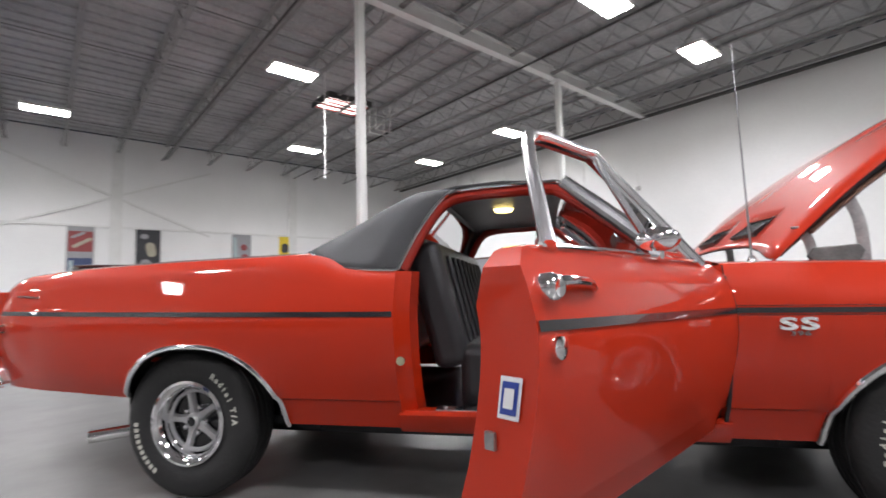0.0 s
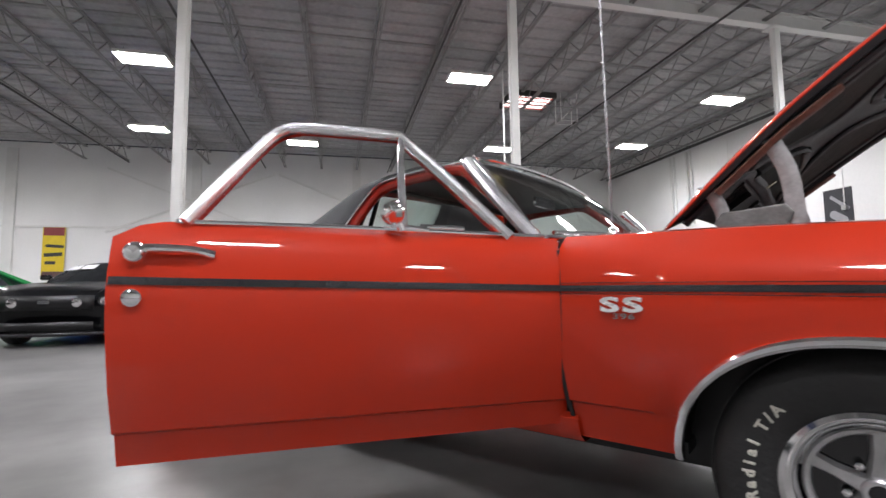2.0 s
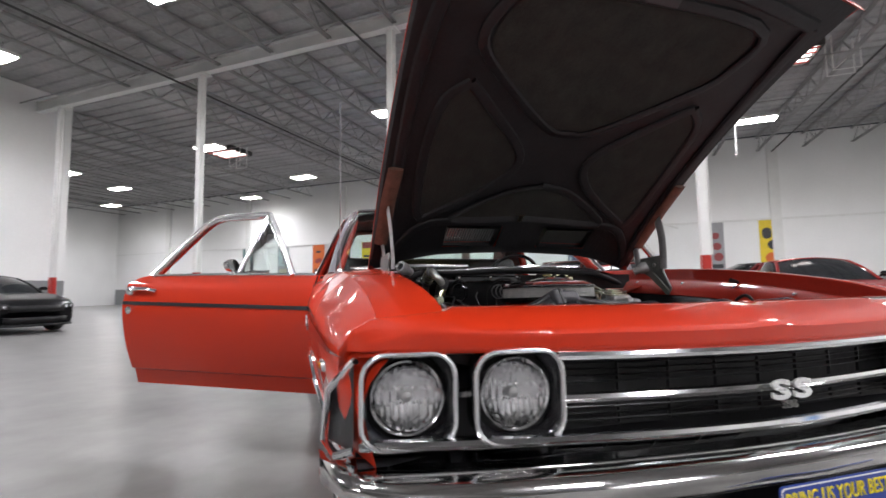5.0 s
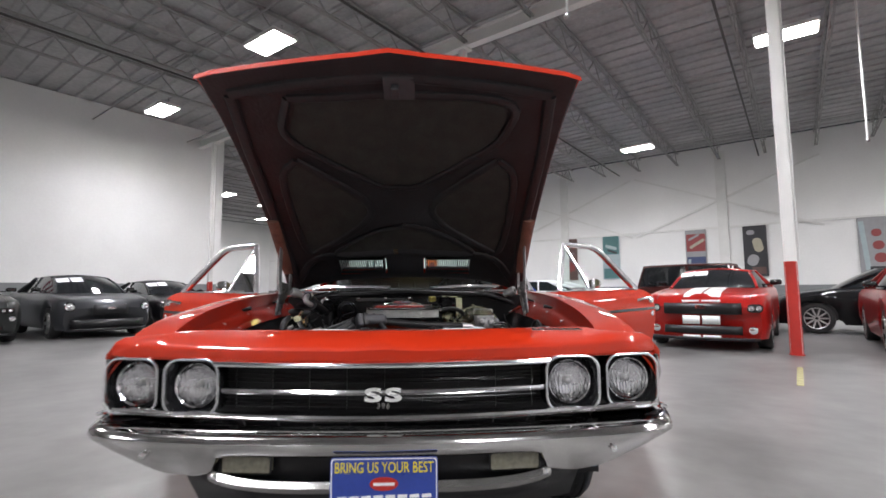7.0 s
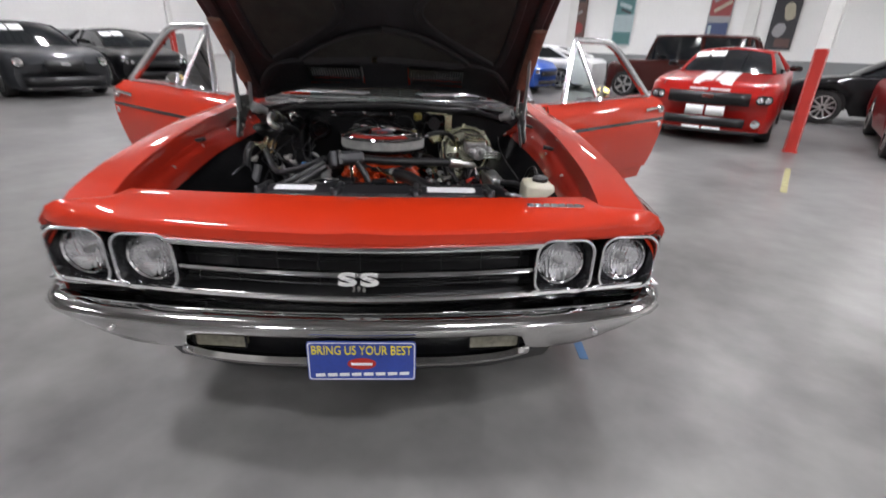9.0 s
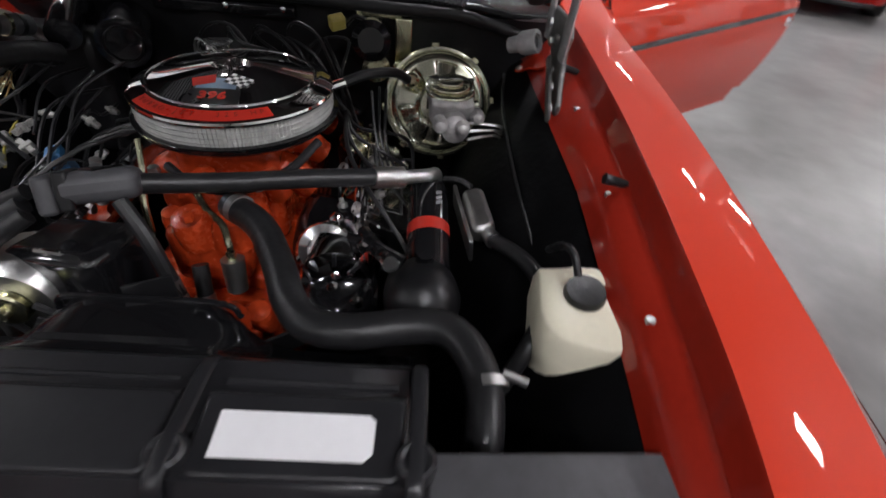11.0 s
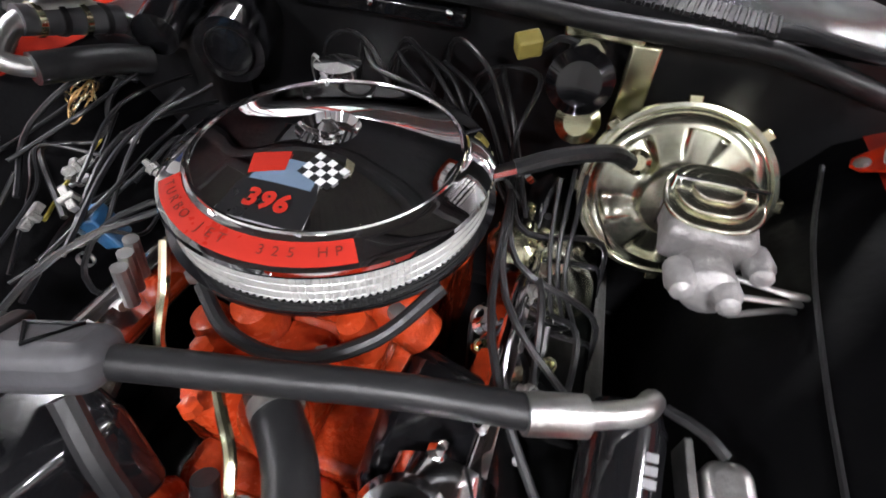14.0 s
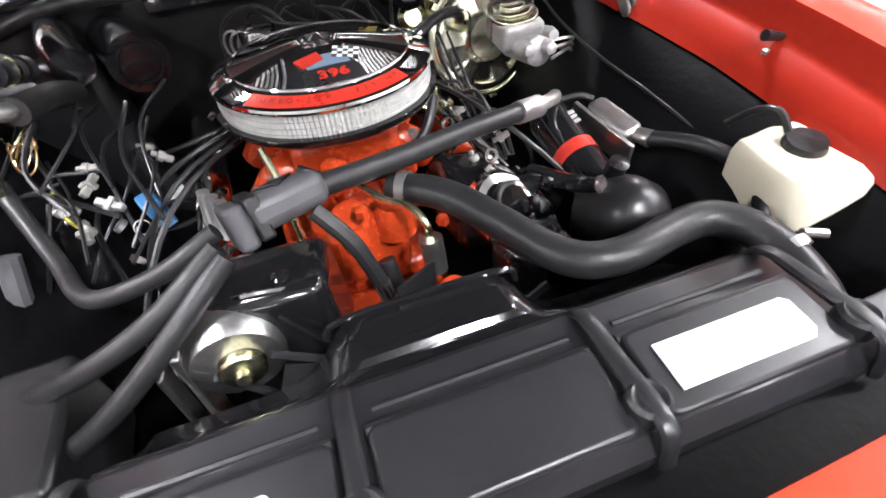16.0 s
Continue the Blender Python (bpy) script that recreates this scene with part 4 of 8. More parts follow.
def wheel(x, sign, angle=0.0, turned=72):
    """Built lying in the x-y plane, its outer face towards +z, then stood up."""
    stand = pose(x, sign * 0.865, HUB_Z, 90, 0, 0) if sign < 0 else pose(x, sign * 0.865, HUB_Z, 90, 0, 180)
    prof = [(0.188, -0.165), (0.215, -0.185), (0.27, -0.195), (0.315, -0.185), (0.333, -0.165), (0.336, -0.10), (0.336, -0.085), (0.333, -0.035), (0.318, -0.012), (0.295, 0.0), (0.255, 0.006), (0.222, 0.002),
            (0.200, -0.008), (0.186, -0.012), (0.182, -0.03)]
    w = part("wheel", lathe(prof, 56, False), TYRE, car, "black raised-white-letter tyre on a five-spoke rim", m=stand)
    grooves = []
    for zc in (-0.15, -0.115, -0.08, -0.048):
        grooves.append(lathe([(0.3345, zc - 0.004), (0.3385, zc - 0.004), (0.3385, zc + 0.010), (0.3345, zc + 0.010)], 56, False))
    part("tread", join(*grooves), TYRE, w)
    part("trim_ring", lathe([(0.150, -0.022), (0.160, -0.004), (0.176, 0.006), (0.188, 0.002), (0.190, -0.010)], 48, False), CHROME, w, "bright trim ring")
    part("rim_barrel", lathe([(0.158, -0.006), (0.151, -0.035), (0.149, -0.075), (0.146, -0.078)], 48, False), MIRROR_CHROME, w, "deep mirror-chrome rim barrel")
    part("inner_ring", lathe([(0.124, -0.066), (0.128, -0.056), (0.138, -0.054), (0.144, -0.062)], 48, False), WHEEL_SILVER, w, "silver inner rim ring")
    part("rim_disc", lathe([(0.149, -0.074), (0.120, -0.082), (0.060, -0.078), (0.0, -0.076)], 40, False), BLACK_GLOSS, w, "dark rim centre")
    for k in range(5):
        a = 2 * math.pi * k / 5 + angle
        r = [[(0.026, -0.024, -0.066), (0.026, -0.016, -0.046), (0.026, 0.016, -0.046), (0.026, 0.024, -0.066)],
             [(0.085, -0.017, -0.072), (0.085, -0.009, -0.052), (0.085, 0.009, -0.052), (0.085, 0.017, -0.072)],
             [(0.125, -0.019, -0.074), (0.125, -0.012, -0.056), (0.125, 0.012, -0.056), (0.125, 0.019, -0.074)],
             [(0.150, -0.032, -0.078), (0.150, -0.026, -0.060), (0.150, 0.026, -0.060), (0.150, 0.032, -0.078)]]
        part("spoke", moved(grid(r), pose(0, 0, 0, 0, 0, math.degrees(a))), WHEEL_SILVER, w, "silver-painted wheel spoke")
    part("hub_cap", lathe([(0.036, -0.07), (0.034, -0.034), (0.028, -0.029), (0.0, -0.028)], 24, False), WHEEL_SILVER, w, "silver centre cap")
    part("cap_badge", lathe([(0.022, -0.029), (0.020, -0.0265), (0.0, -0.026)], 20, False), BLACK_GLOSS, w)
    for k in range(5):
        a = 2 * math.pi * (k + 0.5) / 5 + angle
        part("lug_nut", moved(lathe([(0.011, -0.075), (0.010, -0.050), (0.0, -0.046)], 6, False), pose(0.060 * math.cos(a), 0.060 * math.sin(a), 0)), CHROME, w)
    for word, off, mat in (("Radial", 0.24, DECAL_CREAM), ("T/A", -0.33, DECAL_CREAM)):
        part("tyre_lettering", moved(sidewall_letters(word, 0.246, radians(turned) + off, 0.036, 0.108), pose(0, 0, 0.0055)), mat, w, "raised pale tyre lettering")
    part("tyre_maker_bars", moved(sidewall_letters("##########", 0.262, radians(turned + 180), 0.030, 0.098), pose(0, 0, 0.0050)), DECAL_CREAM, w, "worn pale bars of lettering")
    return w


for x, a, b in ((0.0, 0.25, 0.9), (AXLE_R, 0.6, 0.1)):
    wheel(x, -1, a, 72 if x > -1 else -62)
    wheel(x, 1, b)

# ---- front end ----
FRONT_X = lambda y: 0.935 - 0.115 * (abs(y) / 0.93) ** 1.7
hdr = []
for y in np.linspace(-0.93, 0, 32):
    a = abs(y)
    k = max(0.0, (a - 0.80) / 0.13)
    xf, zf = FRONT_X(y) - 0.006 - 0.045 * k ** 2, 0.764 + 0.012 * (a / 0.93) ** 2
    face = 0.040 * (1 - k)
    if a < 0.716:
        xr, zr = 0.745 - 0.03 * (a / 0.716) ** 2, 0.846 + 0.006 * (a / 0.716)
    else:
        xr, zr = 0.785, lerp(a, [(0.716, 0.846), (0.89, 0.832), (0.93, 0.775)])
    row = []
    for t in (0, 0.12, 0.25, 0.4, 0.55, 0.66, 0.72, 0.76, 0.80, 0.85, 0.93, 1.0):
        x = xr + (xf - xr) * min(1.0, t / 0.78) + 0.006 * max(0.0, t - 0.78)
        z = lerp(t, [(0.0, zr), (0.25, zr * 0.85 + (zf + face) * 0.15 + 0.004), (0.55, zr * 0.42 + (zf + face) * 0.58 + 0.006), (0.72, zf + 1.12 * face), (0.80, zf + 0.85 * face), (1.0, zf)]) + 0.010 * max(0, 1 - a / 0.10) * math.sin(math.pi * t)
        row.append((x, y, z))
    row.insert(0, (xr - 0.004, y, zr - 0.035))
    hdr.append(row)
hdr_full = hdr + [[(x, -y, z) for x, y, z in r] for r in reversed(hdr[:-1])]
header = part("header_panel", grid(hdr_full), RED, car, "orange-red nose panel above the grille", thick=0.005)
# chrome script, drawn as plain bars
for k in range(7):
    part("script_bar", moved(box(-0.009, -0.010, 0, 0.009, 0.010, 0.009), pose(0.800 - 0.001 * k, 0.500 + 0.024 * k, 0.8438 - 0.0002 * k, 0, 15, 0)), CHROME, header, "chrome script bar", bevel=0.001)
part("script_line", moved(box(-0.004, -0.085, 0, 0.004, 0.085, 0.007), pose(0.797, 0.577, 0.8436, 0, 15, 0)), CHROME, header)

grille = part("grille", across([[(0.835, -0.90, 0.575), (0.85, -0.5, 0.575), (0.86, 0, 0.575)], [(0.755, -0.90, 0.60), (0.825, -0.5, 0.60), (0.84, 0, 0.60)], [(0.755, -0.90, 0.76), (0.825, -0.5, 0.76), (0.84, 0, 0.76)],
                                [(0.83, -0.90, 0.77), (0.86, -0.5, 0.77), (0.90, 0, 0.768)]]), BLACK, car, "black grille with chrome bars")
bar_line = lambda y0, y1, z, dx, n=24: [(FRONT_X(y) + dx, y, z + 0.012 * (abs(y) / 0.93) ** 2) for y in np.linspace(y0, y1, n)]
part("top_moulding", tube(bar_line(-0.525, 0.525, 0.757, 0.000), 0.010, 8, 1), CHROME, grille, "chrome grille moulding")
part("middle_bar", tube(bar_line(-0.515, 0.515, 0.672, -0.022), 0.0125, 8, 1, flat=0.85), CHROME, grille, "chrome centre bar")
part("lower_moulding", tube(bar_line(-0.895, 0.895, 0.600, -0.002, 40), 0.011, 8, 1), CHROME, grille, "chrome lower grille moulding")
for z in np.linspace(0.618, 0.745, 11):
    if abs(z - 0.672) > 0.012:
        part("grille_slat", tube(bar_line(-0.515, 0.515, z, -0.062, 14), 0.0028, 5, 1), BLACK, grille)
for y in np.linspace(-0.48, 0.48, 9):
    part("grille_rib", box(FRONT_X(y) - 0.068, y - 0.002, 0.612, FRONT_X(y) - 0.060, y + 0.002, 0.752), BLACK, grille)
emb = pose(0.938, 0.004, 0.668, 90, 0, 90)
bold_ss(grille, emb, 0.070, EMBLEM)
writing("emblem_number", "396", 0.024, CAST_GREY, grille, pose(0.936, 0.004, 0.636, 90, 0, 90), 0.004, "dark chrome number emblem", 1.2)
part("nose_filler", across([[(0.80, -0.92, 0.585), (0.87, -0.5, 0.588), (0.90, 0, 0.59)], [(0.86, -0.91, 0.560), (0.93, -0.5, 0.562), (0.965, 0, 0.562)]]), MIRROR_CHROME, car, "chrome shelf on top of the bumper")


def headlight(y, dx):
    s = 1 if y > 0 else -1
    x = FRONT_X(y) - 0.012 + dx
    m = pose(x, y, 0.688, 90, 0, 90 + s * 5)
    o_out, o_in, o_lip = rounded(0.176, 0.172, 0.045, 6), rounded(0.158, 0.154, 0.040, 6), rounded(0.150, 0.146, 0.060, 6)
    rows = [[(p[0], p[1], -0.05) for p in o_out], [(p[0], p[1], 0.008) for p in o_out], [(p[0] * 0.96, p[1] * 0.96, 0.016) for p in o_out], [(p[0], p[1], 0.010) for p in o_in], [(p[0], p[1], -0.025) for p in o_lip]]
    h = part("headlight", grid(rows, True), BLACK_GLOSS, car, "round sealed-beam headlight in a black bezel with chrome rim", m=m)
    part("bezel_rim", tube([(p[0] * 0.985, p[1] * 0.985, 0.014) for p in o_out + o_out[:1]], 0.0048, 8, 1), TRIM_BRIGHT, h, "thin chrome bezel rim")
    part("bezel_recess", grid([[(p[0], p[1], -0.024) for p in o_lip], [(p[0] * 0.86, p[1] * 0.86, -0.034) for p in o_lip]], True), BLACK, h)
    # reflector bowl, broken up by the upright flutes of the sealed beam
    rows = []
    for i in range(33):
        r = 0.066 * (1 - i / 32) + 0.001
        ring = []
        for k in range(72):
            a = 2 * math.pi * k / 72
            px, py = r * math.cos(a), r * math.sin(a)
            band = math.floor((py + 0.07) / 0.028)
            fl = math.sin(px * 2 * math.pi / (0.011 if band % 2 else 0.016) + band * 1.3) * 0.0010 * min(1.0, (0.067 - r) / 0.010)
            ring.append((px, py, -0.040 + 0.017 * (r / 0.066) ** 2 + fl))
        rows.append(ring)
    part("reflector", grid(rows, True), MIRROR_CHROME, h, "bright fluted reflector bowl", smooth=60)
    part("retaining_ring", lathe([(0.066, -0.034), (0.073, -0.022), (0.070, -0.015), (0.065, -0.020)], 40, False), CHROME, h)
    lens = part("lens", lathe([(0.067, -0.020), (0.060, -0.0165), (0.048, -0.0115), (0.032, -0.0075), (0.016, -0.0050), (0.001, -0.0040)], 40, False), LAMP_GLASS, h, "clear domed glass lens", smooth=60)
    lens.visible_shadow = False
    part("bulb_shield", lathe([(0.0, -0.020), (0.010, -0.024), (0.012, -0.040)], 16, False), DULL_METAL, h)


for y in (-0.806, -0.600, 0.600, 0.806):
    headlight(y, 0.0)
for s in (-1, 1):
    part("bezel_link", box(0.80, s * 0.703 - 0.022, 0.682, 0.822, s * 0.703 + 0.022, 0.692), CHROME, grille)
    part("bezel_side", tube([(FRONT_X(0.9) - 0.01, s * 0.902, 0.762), (0.745, s * 0.945, 0.70), (0.672, s * 0.95, 0.585), (0.80, s * 0.935, 0.592), (FRONT_X(0.9) - 0.01, s * 0.905, 0.602)], 0.008, 8, 1), CHROME, grille, "chrome bezel edge wrapping the corner")
    part("bezel_side_fill", ([(0.82, s * 0.905, 0.762), (0.745, s * 0.938, 0.70), (0.68, s * 0.942, 0.588), (0.82, s * 0.905, 0.60)], [(0, 1, 2, 3)]), BLACK, grille)

# front bumper: blade, wings and lower lip with two lamp slots
BX = lambda y: lerp(abs(y), [(0, 1.008), (0.25, 1.002), (0.5, 0.982), (0.7, 0.948), (0.82, 0.915), (0.90, 0.880), (0.945, 0.835), (0.960, 0.78)])
ys = sorted(set([round(v, 3) for v in np.linspace(-0.96, 0.96, 57)] + [-0.475, 0.475, -0.497, 0.497]))
low = lambda y: lerp(abs(y), [(0, 0.502), (0.44, 0.504), (0.475, 0.497), (0.497, 0.448), (0.56, 0.436), (0.66, 0.442), (0.76, 0.478), (0.88, 0.522), (0.96, 0.536)])
blade = []
for y in ys:
    x, zl = BX(y), low(y)
    blade.append([(x - 0.080, y, 0.574), (x - 0.040, y, 0.570), (x - 0.014, y, 0.563), (x - 0.003, y, 0.556), (x + 0.003, y, 0.546), (x + 0.001, y, 0.535 if zl < 0.525 else zl + 0.01), (x - 0.030 * (0.53 - zl) / 0.09, y, zl + 0.012), (x - 0.034 * (0.55 - zl) / 0.09, y, zl + 0.004), (x - 0.050, y, zl), (x - 0.070, y, zl + 0.004)])
bumper = part("front_bumper", grid(blade), BUMPER_CHROME, car, "polished chrome front bumper", thick=0.004)
lip = [[(BX(y) - 0.050, y, 0.432 - 0.006 + 0.03 * (abs(y) / 0.5) ** 6), (BX(y) - 0.030, y, 0.430 + 0.03 * (abs(y) / 0.5) ** 6), (BX(y) - 0.022, y, 0.416 + 0.03 * (abs(y) / 0.5) ** 6), (BX(y) - 0.036, y, 0.398 + 0.03 * (abs(y) / 0.5) ** 6), (BX(y) - 0.07, y, 0.394 + 0.03 * (abs(y) / 0.5) ** 6)] for y in np.linspace(-0.505, 0.505, 31)]
part("bumper_lip", grid(lip), BUMPER_CHROME, bumper, "chrome lower bumper lip", thick=0.004)
part("bumper_slot", grid([[(BX(y) - 0.075, y, 0.40), (BX(y) - 0.075, y, 0.52)] for y in np.linspace(-0.50, 0.50, 15)]), BLACK, bumper, "dark slot behind the bumper")
for s in (-1, 1):
    y = s * 0.398
    m = pose(BX(y) - 0.055, y, 0.474, 90, 0, 90 + s * 5)
    t = part("turn_lamp", slab(rounded(0.150, 0.050, 0.010), -0.01, 0.012), CLEAR_LAMP, bumper, "smoky rectangular turn lamp", m=m, bevel=0.003)
    part("lamp_rim", grid([[(p[0], p[1], 0.013) for p in rounded(0.158, 0.058, 0.012)], [(p[0] * 0.94, p[1] * 0.86, 0.017) for p in rounded(0.158, 0.058, 0.012)]], True), BLACK, bumper, m=m)
for s in (-1, 1):
    part("bumper_bolt", moved(lathe([(0.011, 0), (0.009, 0.006), (0.0, 0.009)], 14, False), pose(0.945, s * 0.70, 0.505, 90, 0, 90)), CHROME, bumper)
part("valance", across([[(0.86, -0.62, 0.43), (0.90, -0.4, 0.41), (0.92, 0, 0.405)], [(0.80, -0.60, 0.32), (0.84, -0.4, 0.30), (0.86, 0, 0.30)]]), BLACK, car, "black lower valance", thick=0.004)

plate = part("plate", slab(rounded(0.305, 0.128, 0.010), 0, 0.003), PLATE_BLUE, car, "blue show plate with yellow letters", m=pose(1.012, 0.015, 0.448, 88, 0, 90))
part("plate_border", grid([[(p[0], p[1], 0.0035) for p in rounded(0.300, 0.123, 0.009)], [(p[0] * 0.98, p[1] * 0.95, 0.0035) for p in rounded(0.300, 0.123, 0.009)]], True), DECAL_WHITE, plate)
writing("plate_letters", "BRING US YOUR BEST", 0.036, PLATE_YELLOW, plate, pose(0, 0.035, 0.004) @ Matrix.Diagonal((0.80, 1.15, 1, 1)), 0.001, "yellow block letters")
part("plate_badge", moved(lathe([(0.030, 0.0035), (0.030, 0.005)], 24), Matrix.Diagonal((1.35, 0.62, 1, 1)) @ pose(0, -0.012, 0)), DECAL_RED, plate, "red and white oval badge")
part("plate_badge_band", box(-0.030, -0.012, 0.005, 0.030, -0.004, 0.0062), DECAL_WHITE, plate)
for k in range(8):
    part("plate_line", moved(box(-0.0135, -0.005, 0.0035, 0.0135, 0.005, 0.0045), pose(-0.118 + 0.034 * k, -0.046 + 0.0008 * k, 0, 0, 0, 3)), DECAL_WHITE, plate, "white script bar")

# ---- hood, propped open ----
hood_m = pose(-0.470, 0, 0.990, 0, -34.4, 0)
HU = lambda y: 1.510 - 0.080 * (abs(y) / 0.71) ** 1.25
REAR = lambda y: lerp(abs(y), [(0.0, 0.085), (0.40, 0.075), (0.55, 0.045), (0.64, 0.012), (0.72, 0.0)])
HW = lambda t: 0.700 + 0.012 * t
crown = lambda y, t: 0.028 * (1 - (abs(y) / 0.71) ** 2) + 0.016 * max(0.0, 1 - abs(y) / 0.12) * t
VENT_U, VENT_Y = (0.143, 0.262), (0.122, 0.372)
BEND = [(0.0, 0.0), (0.2, 0.036), (0.43, 0.070), (0.7, 0.084), (0.95, 0.078), (1.2, 0.050), (1.4, 0.006), (1.52, -0.012)]
bend = lambda u: soft(min(1.52, max(0.0, u)), BEND)


def hood_u(t, y):
    """Along the hood: its curved rear edge, two straight lines at the vents, then on to the nose."""
    return lerp(t, [(0.0, REAR(y)), (0.08, VENT_U[0]), (0.16, VENT_U[1]), (1.0, HU(y))])


HK = sorted(set([round(float(k), 4) for k in np.linspace(-1, 1, 27)] + [s * v / 0.701 for s in (-1, 1) for v in VENT_Y]))
HT = [0.0, 0.04, 0.08, 0.16] + [0.16 + 0.84 * k / 17 for k in range(1, 18)]
top, bot = [], []
for t in HT:
    r, b = [], []
    for k in HK:
        y = k * HW(t)
        u = hood_u(t, y)
        drop = -0.012 * max(0.0, (t - 0.95) / 0.05) ** 2 - 0.018 * max(0.0, (abs(k) - 0.94) / 0.06) ** 2
        r.append((u, y, crown(y, t) + drop + bend(u)))
        b.append((u * 0.995, y * 0.985, bend(u * 0.995) + crown(y, t) - lerp(t, [(0.0, 0.008), (0.04, 0.024), (0.12, 0.030), (1.0, 0.030)]) - 0.006 * math.sin(math.pi * t)))
    top.append(r)
    bot.append(b)


def vented(rows):
    """The sheet of the hood without the faces over its vents."""
    V, F = grid(rows)
    n = len(HK)
    row = HT.index(0.08)
    return V, [f for f in F if not (f[0] // n == row and VENT_Y[0] - 0.01 < abs(HK[f[0] % n] + HK[f[0] % n + 1]) / 2 * 0.7 < VENT_Y[1] + 0.01)]


hood = part("hood", vented(top), RED, car, "orange-red hood propped open, with two rear vents", m=hood_m, thick=0.004)
part("hood_lip", grid([top[-1], [(p[0] - 0.004, p[1], p[2] - 0.022) for p in top[-1]], bot[-1]]), RED, hood)
for c in (0, -1):
    part("hood_edge", grid([[r[c] for r in top], [r[c] for r in bot]]), LINER, hood)
part("hood_edge", grid([top[0], bot[0]]), LINER, hood)
part("hood_inner", vented(bot), LINER, hood, "black hood underside panel")
for s in (-1, 1):
    y0, y1 = sorted((s * VENT_Y[0], s * VENT_Y[1]))
    zt = crown(s * 0.25, 0.1) + bend(0.2)
    u0, u1 = VENT_U
    vent = part("hood_vent", join(box(u0 - 0.006, y0 - 0.006, zt - 0.034, u0, y1 + 0.006, zt + 0.010), box(u1, y0 - 0.006, zt - 0.034, u1 + 0.006, y1 + 0.006, zt + 0.010),
                                  box(u0, y0 - 0.006, zt - 0.034, u1, y0, zt + 0.010), box(u0, y1, zt - 0.034, u1, y1 + 0.006, zt + 0.010)), BLACK, hood, "black louvred hood vent")
    for k in range(20):
        y = y0 + 0.0125 * (k + 0.5)
        part("vent_slat", box(u0, y - 0.0022, zt - 0.010, u1, y + 0.0022, zt + 0.004), BLACK, vent)
UND = lambda u, y, d=0.0: (u, y, bend(u) + crown(y, u / 1.45) - 0.032 - 0.006 * math.sin(math.pi * min(1, u / 1.45)) - d)
PADS = [[(1.30, -0.40), (1.30, 0.40), (1.12, 0.46), (0.98, 0.34), (0.80, 0.10), (0.78, 0.0), (0.80, -0.10), (0.98, -0.34), (1.12, -0.46)],
        [(0.95, -0.46), (0.84, -0.34), (0.66, -0.17), (0.52, -0.22), (0.36, -0.44), (0.34, -0.52), (0.55, -0.55), (0.85, -0.54)],
        [(0.95, 0.46), (0.84, 0.34), (0.66, 0.17), (0.52, 0.22), (0.36, 0.44), (0.34, 0.52), (0.55, 0.55), (0.85, 0.54)],
        [(0.50, 0.0), (0.47, 0.14), (0.36, 0.32), (0.31, 0.34), (0.32, 0.0), (0.31, -0.34), (0.36, -0.32), (0.47, -0.14)]]
for pts in PADS:
    c = Vector((sum(p[0] for p in pts) / len(pts), sum(p[1] for p in pts) / len(pts)))
    loop = spline([(p[0], p[1], 0) for p in pts + pts[:1]], 5)
    loop = [(p.x, p.y) for p in loop]
    rings = [[UND(c.x + (x - c.x) * k, c.y + (y - c.y) * k, 0.003) for x, y in loop] for k in (0.02, 0.35, 0.7, 0.96)]
    part("hood_pad", grid(rings), FIBRE, hood, "dark fibre insulation pad")
    part("hood_rib", tube([UND(c.x + (x - c.x) * 1.03, c.y + (y - c.y) * 1.03, 0.004) for x, y in loop], 0.020, 8, 1, flat=0.55), LINER, hood, "pressed hood brace")
for s in (-1, 1):
    part("edge_rib", tube([UND(0.06, s * 0.63, 0.004), UND(0.5, s * 0.645, 0.004), UND(1.0, s * 0.65, 0.004), UND(1.33, s * 0.62, 0.004)], 0.024, 8, 5, flat=0.5), LINER, hood)
part("front_rib", tube([UND(1.34, -0.62, 0.004), UND(1.385, -0.3, 0.004), UND(1.40, 0, 0.004), UND(1.385, 0.3, 0.004), UND(1.34, 0.62, 0.004)], 0.024, 8, 5, flat=0.5), LINER, hood)
part("rear_rib", tube([UND(0.10, -0.63, 0.004), UND(0.275, -0.50, 0.004), UND(0.296, -0.3, 0.004), UND(0.300, 0, 0.004), UND(0.296, 0.3, 0.004), UND(0.275, 0.50, 0.004), UND(0.10, 0.63, 0.004)], 0.022, 8, 5, flat=0.5), LINER, hood)
part("hood_catch", moved(join(box(-0.05, -0.06, -0.012, 0.05, 0.06, 0.0), box(-0.02, -0.03, -0.045, 0.02, 0.0, 0.0)), pose(*UND(1.36, 0.03, 0.01))), HOSE_GREY, hood, "worn grey hood catch", bevel=0.004)
part("hood_tag", moved(box(-0.02, -0.012, -0.003, 0.02, 0.012, 0), pose(*UND(0.335, -0.045, 0.02))), BRASSY, hood)


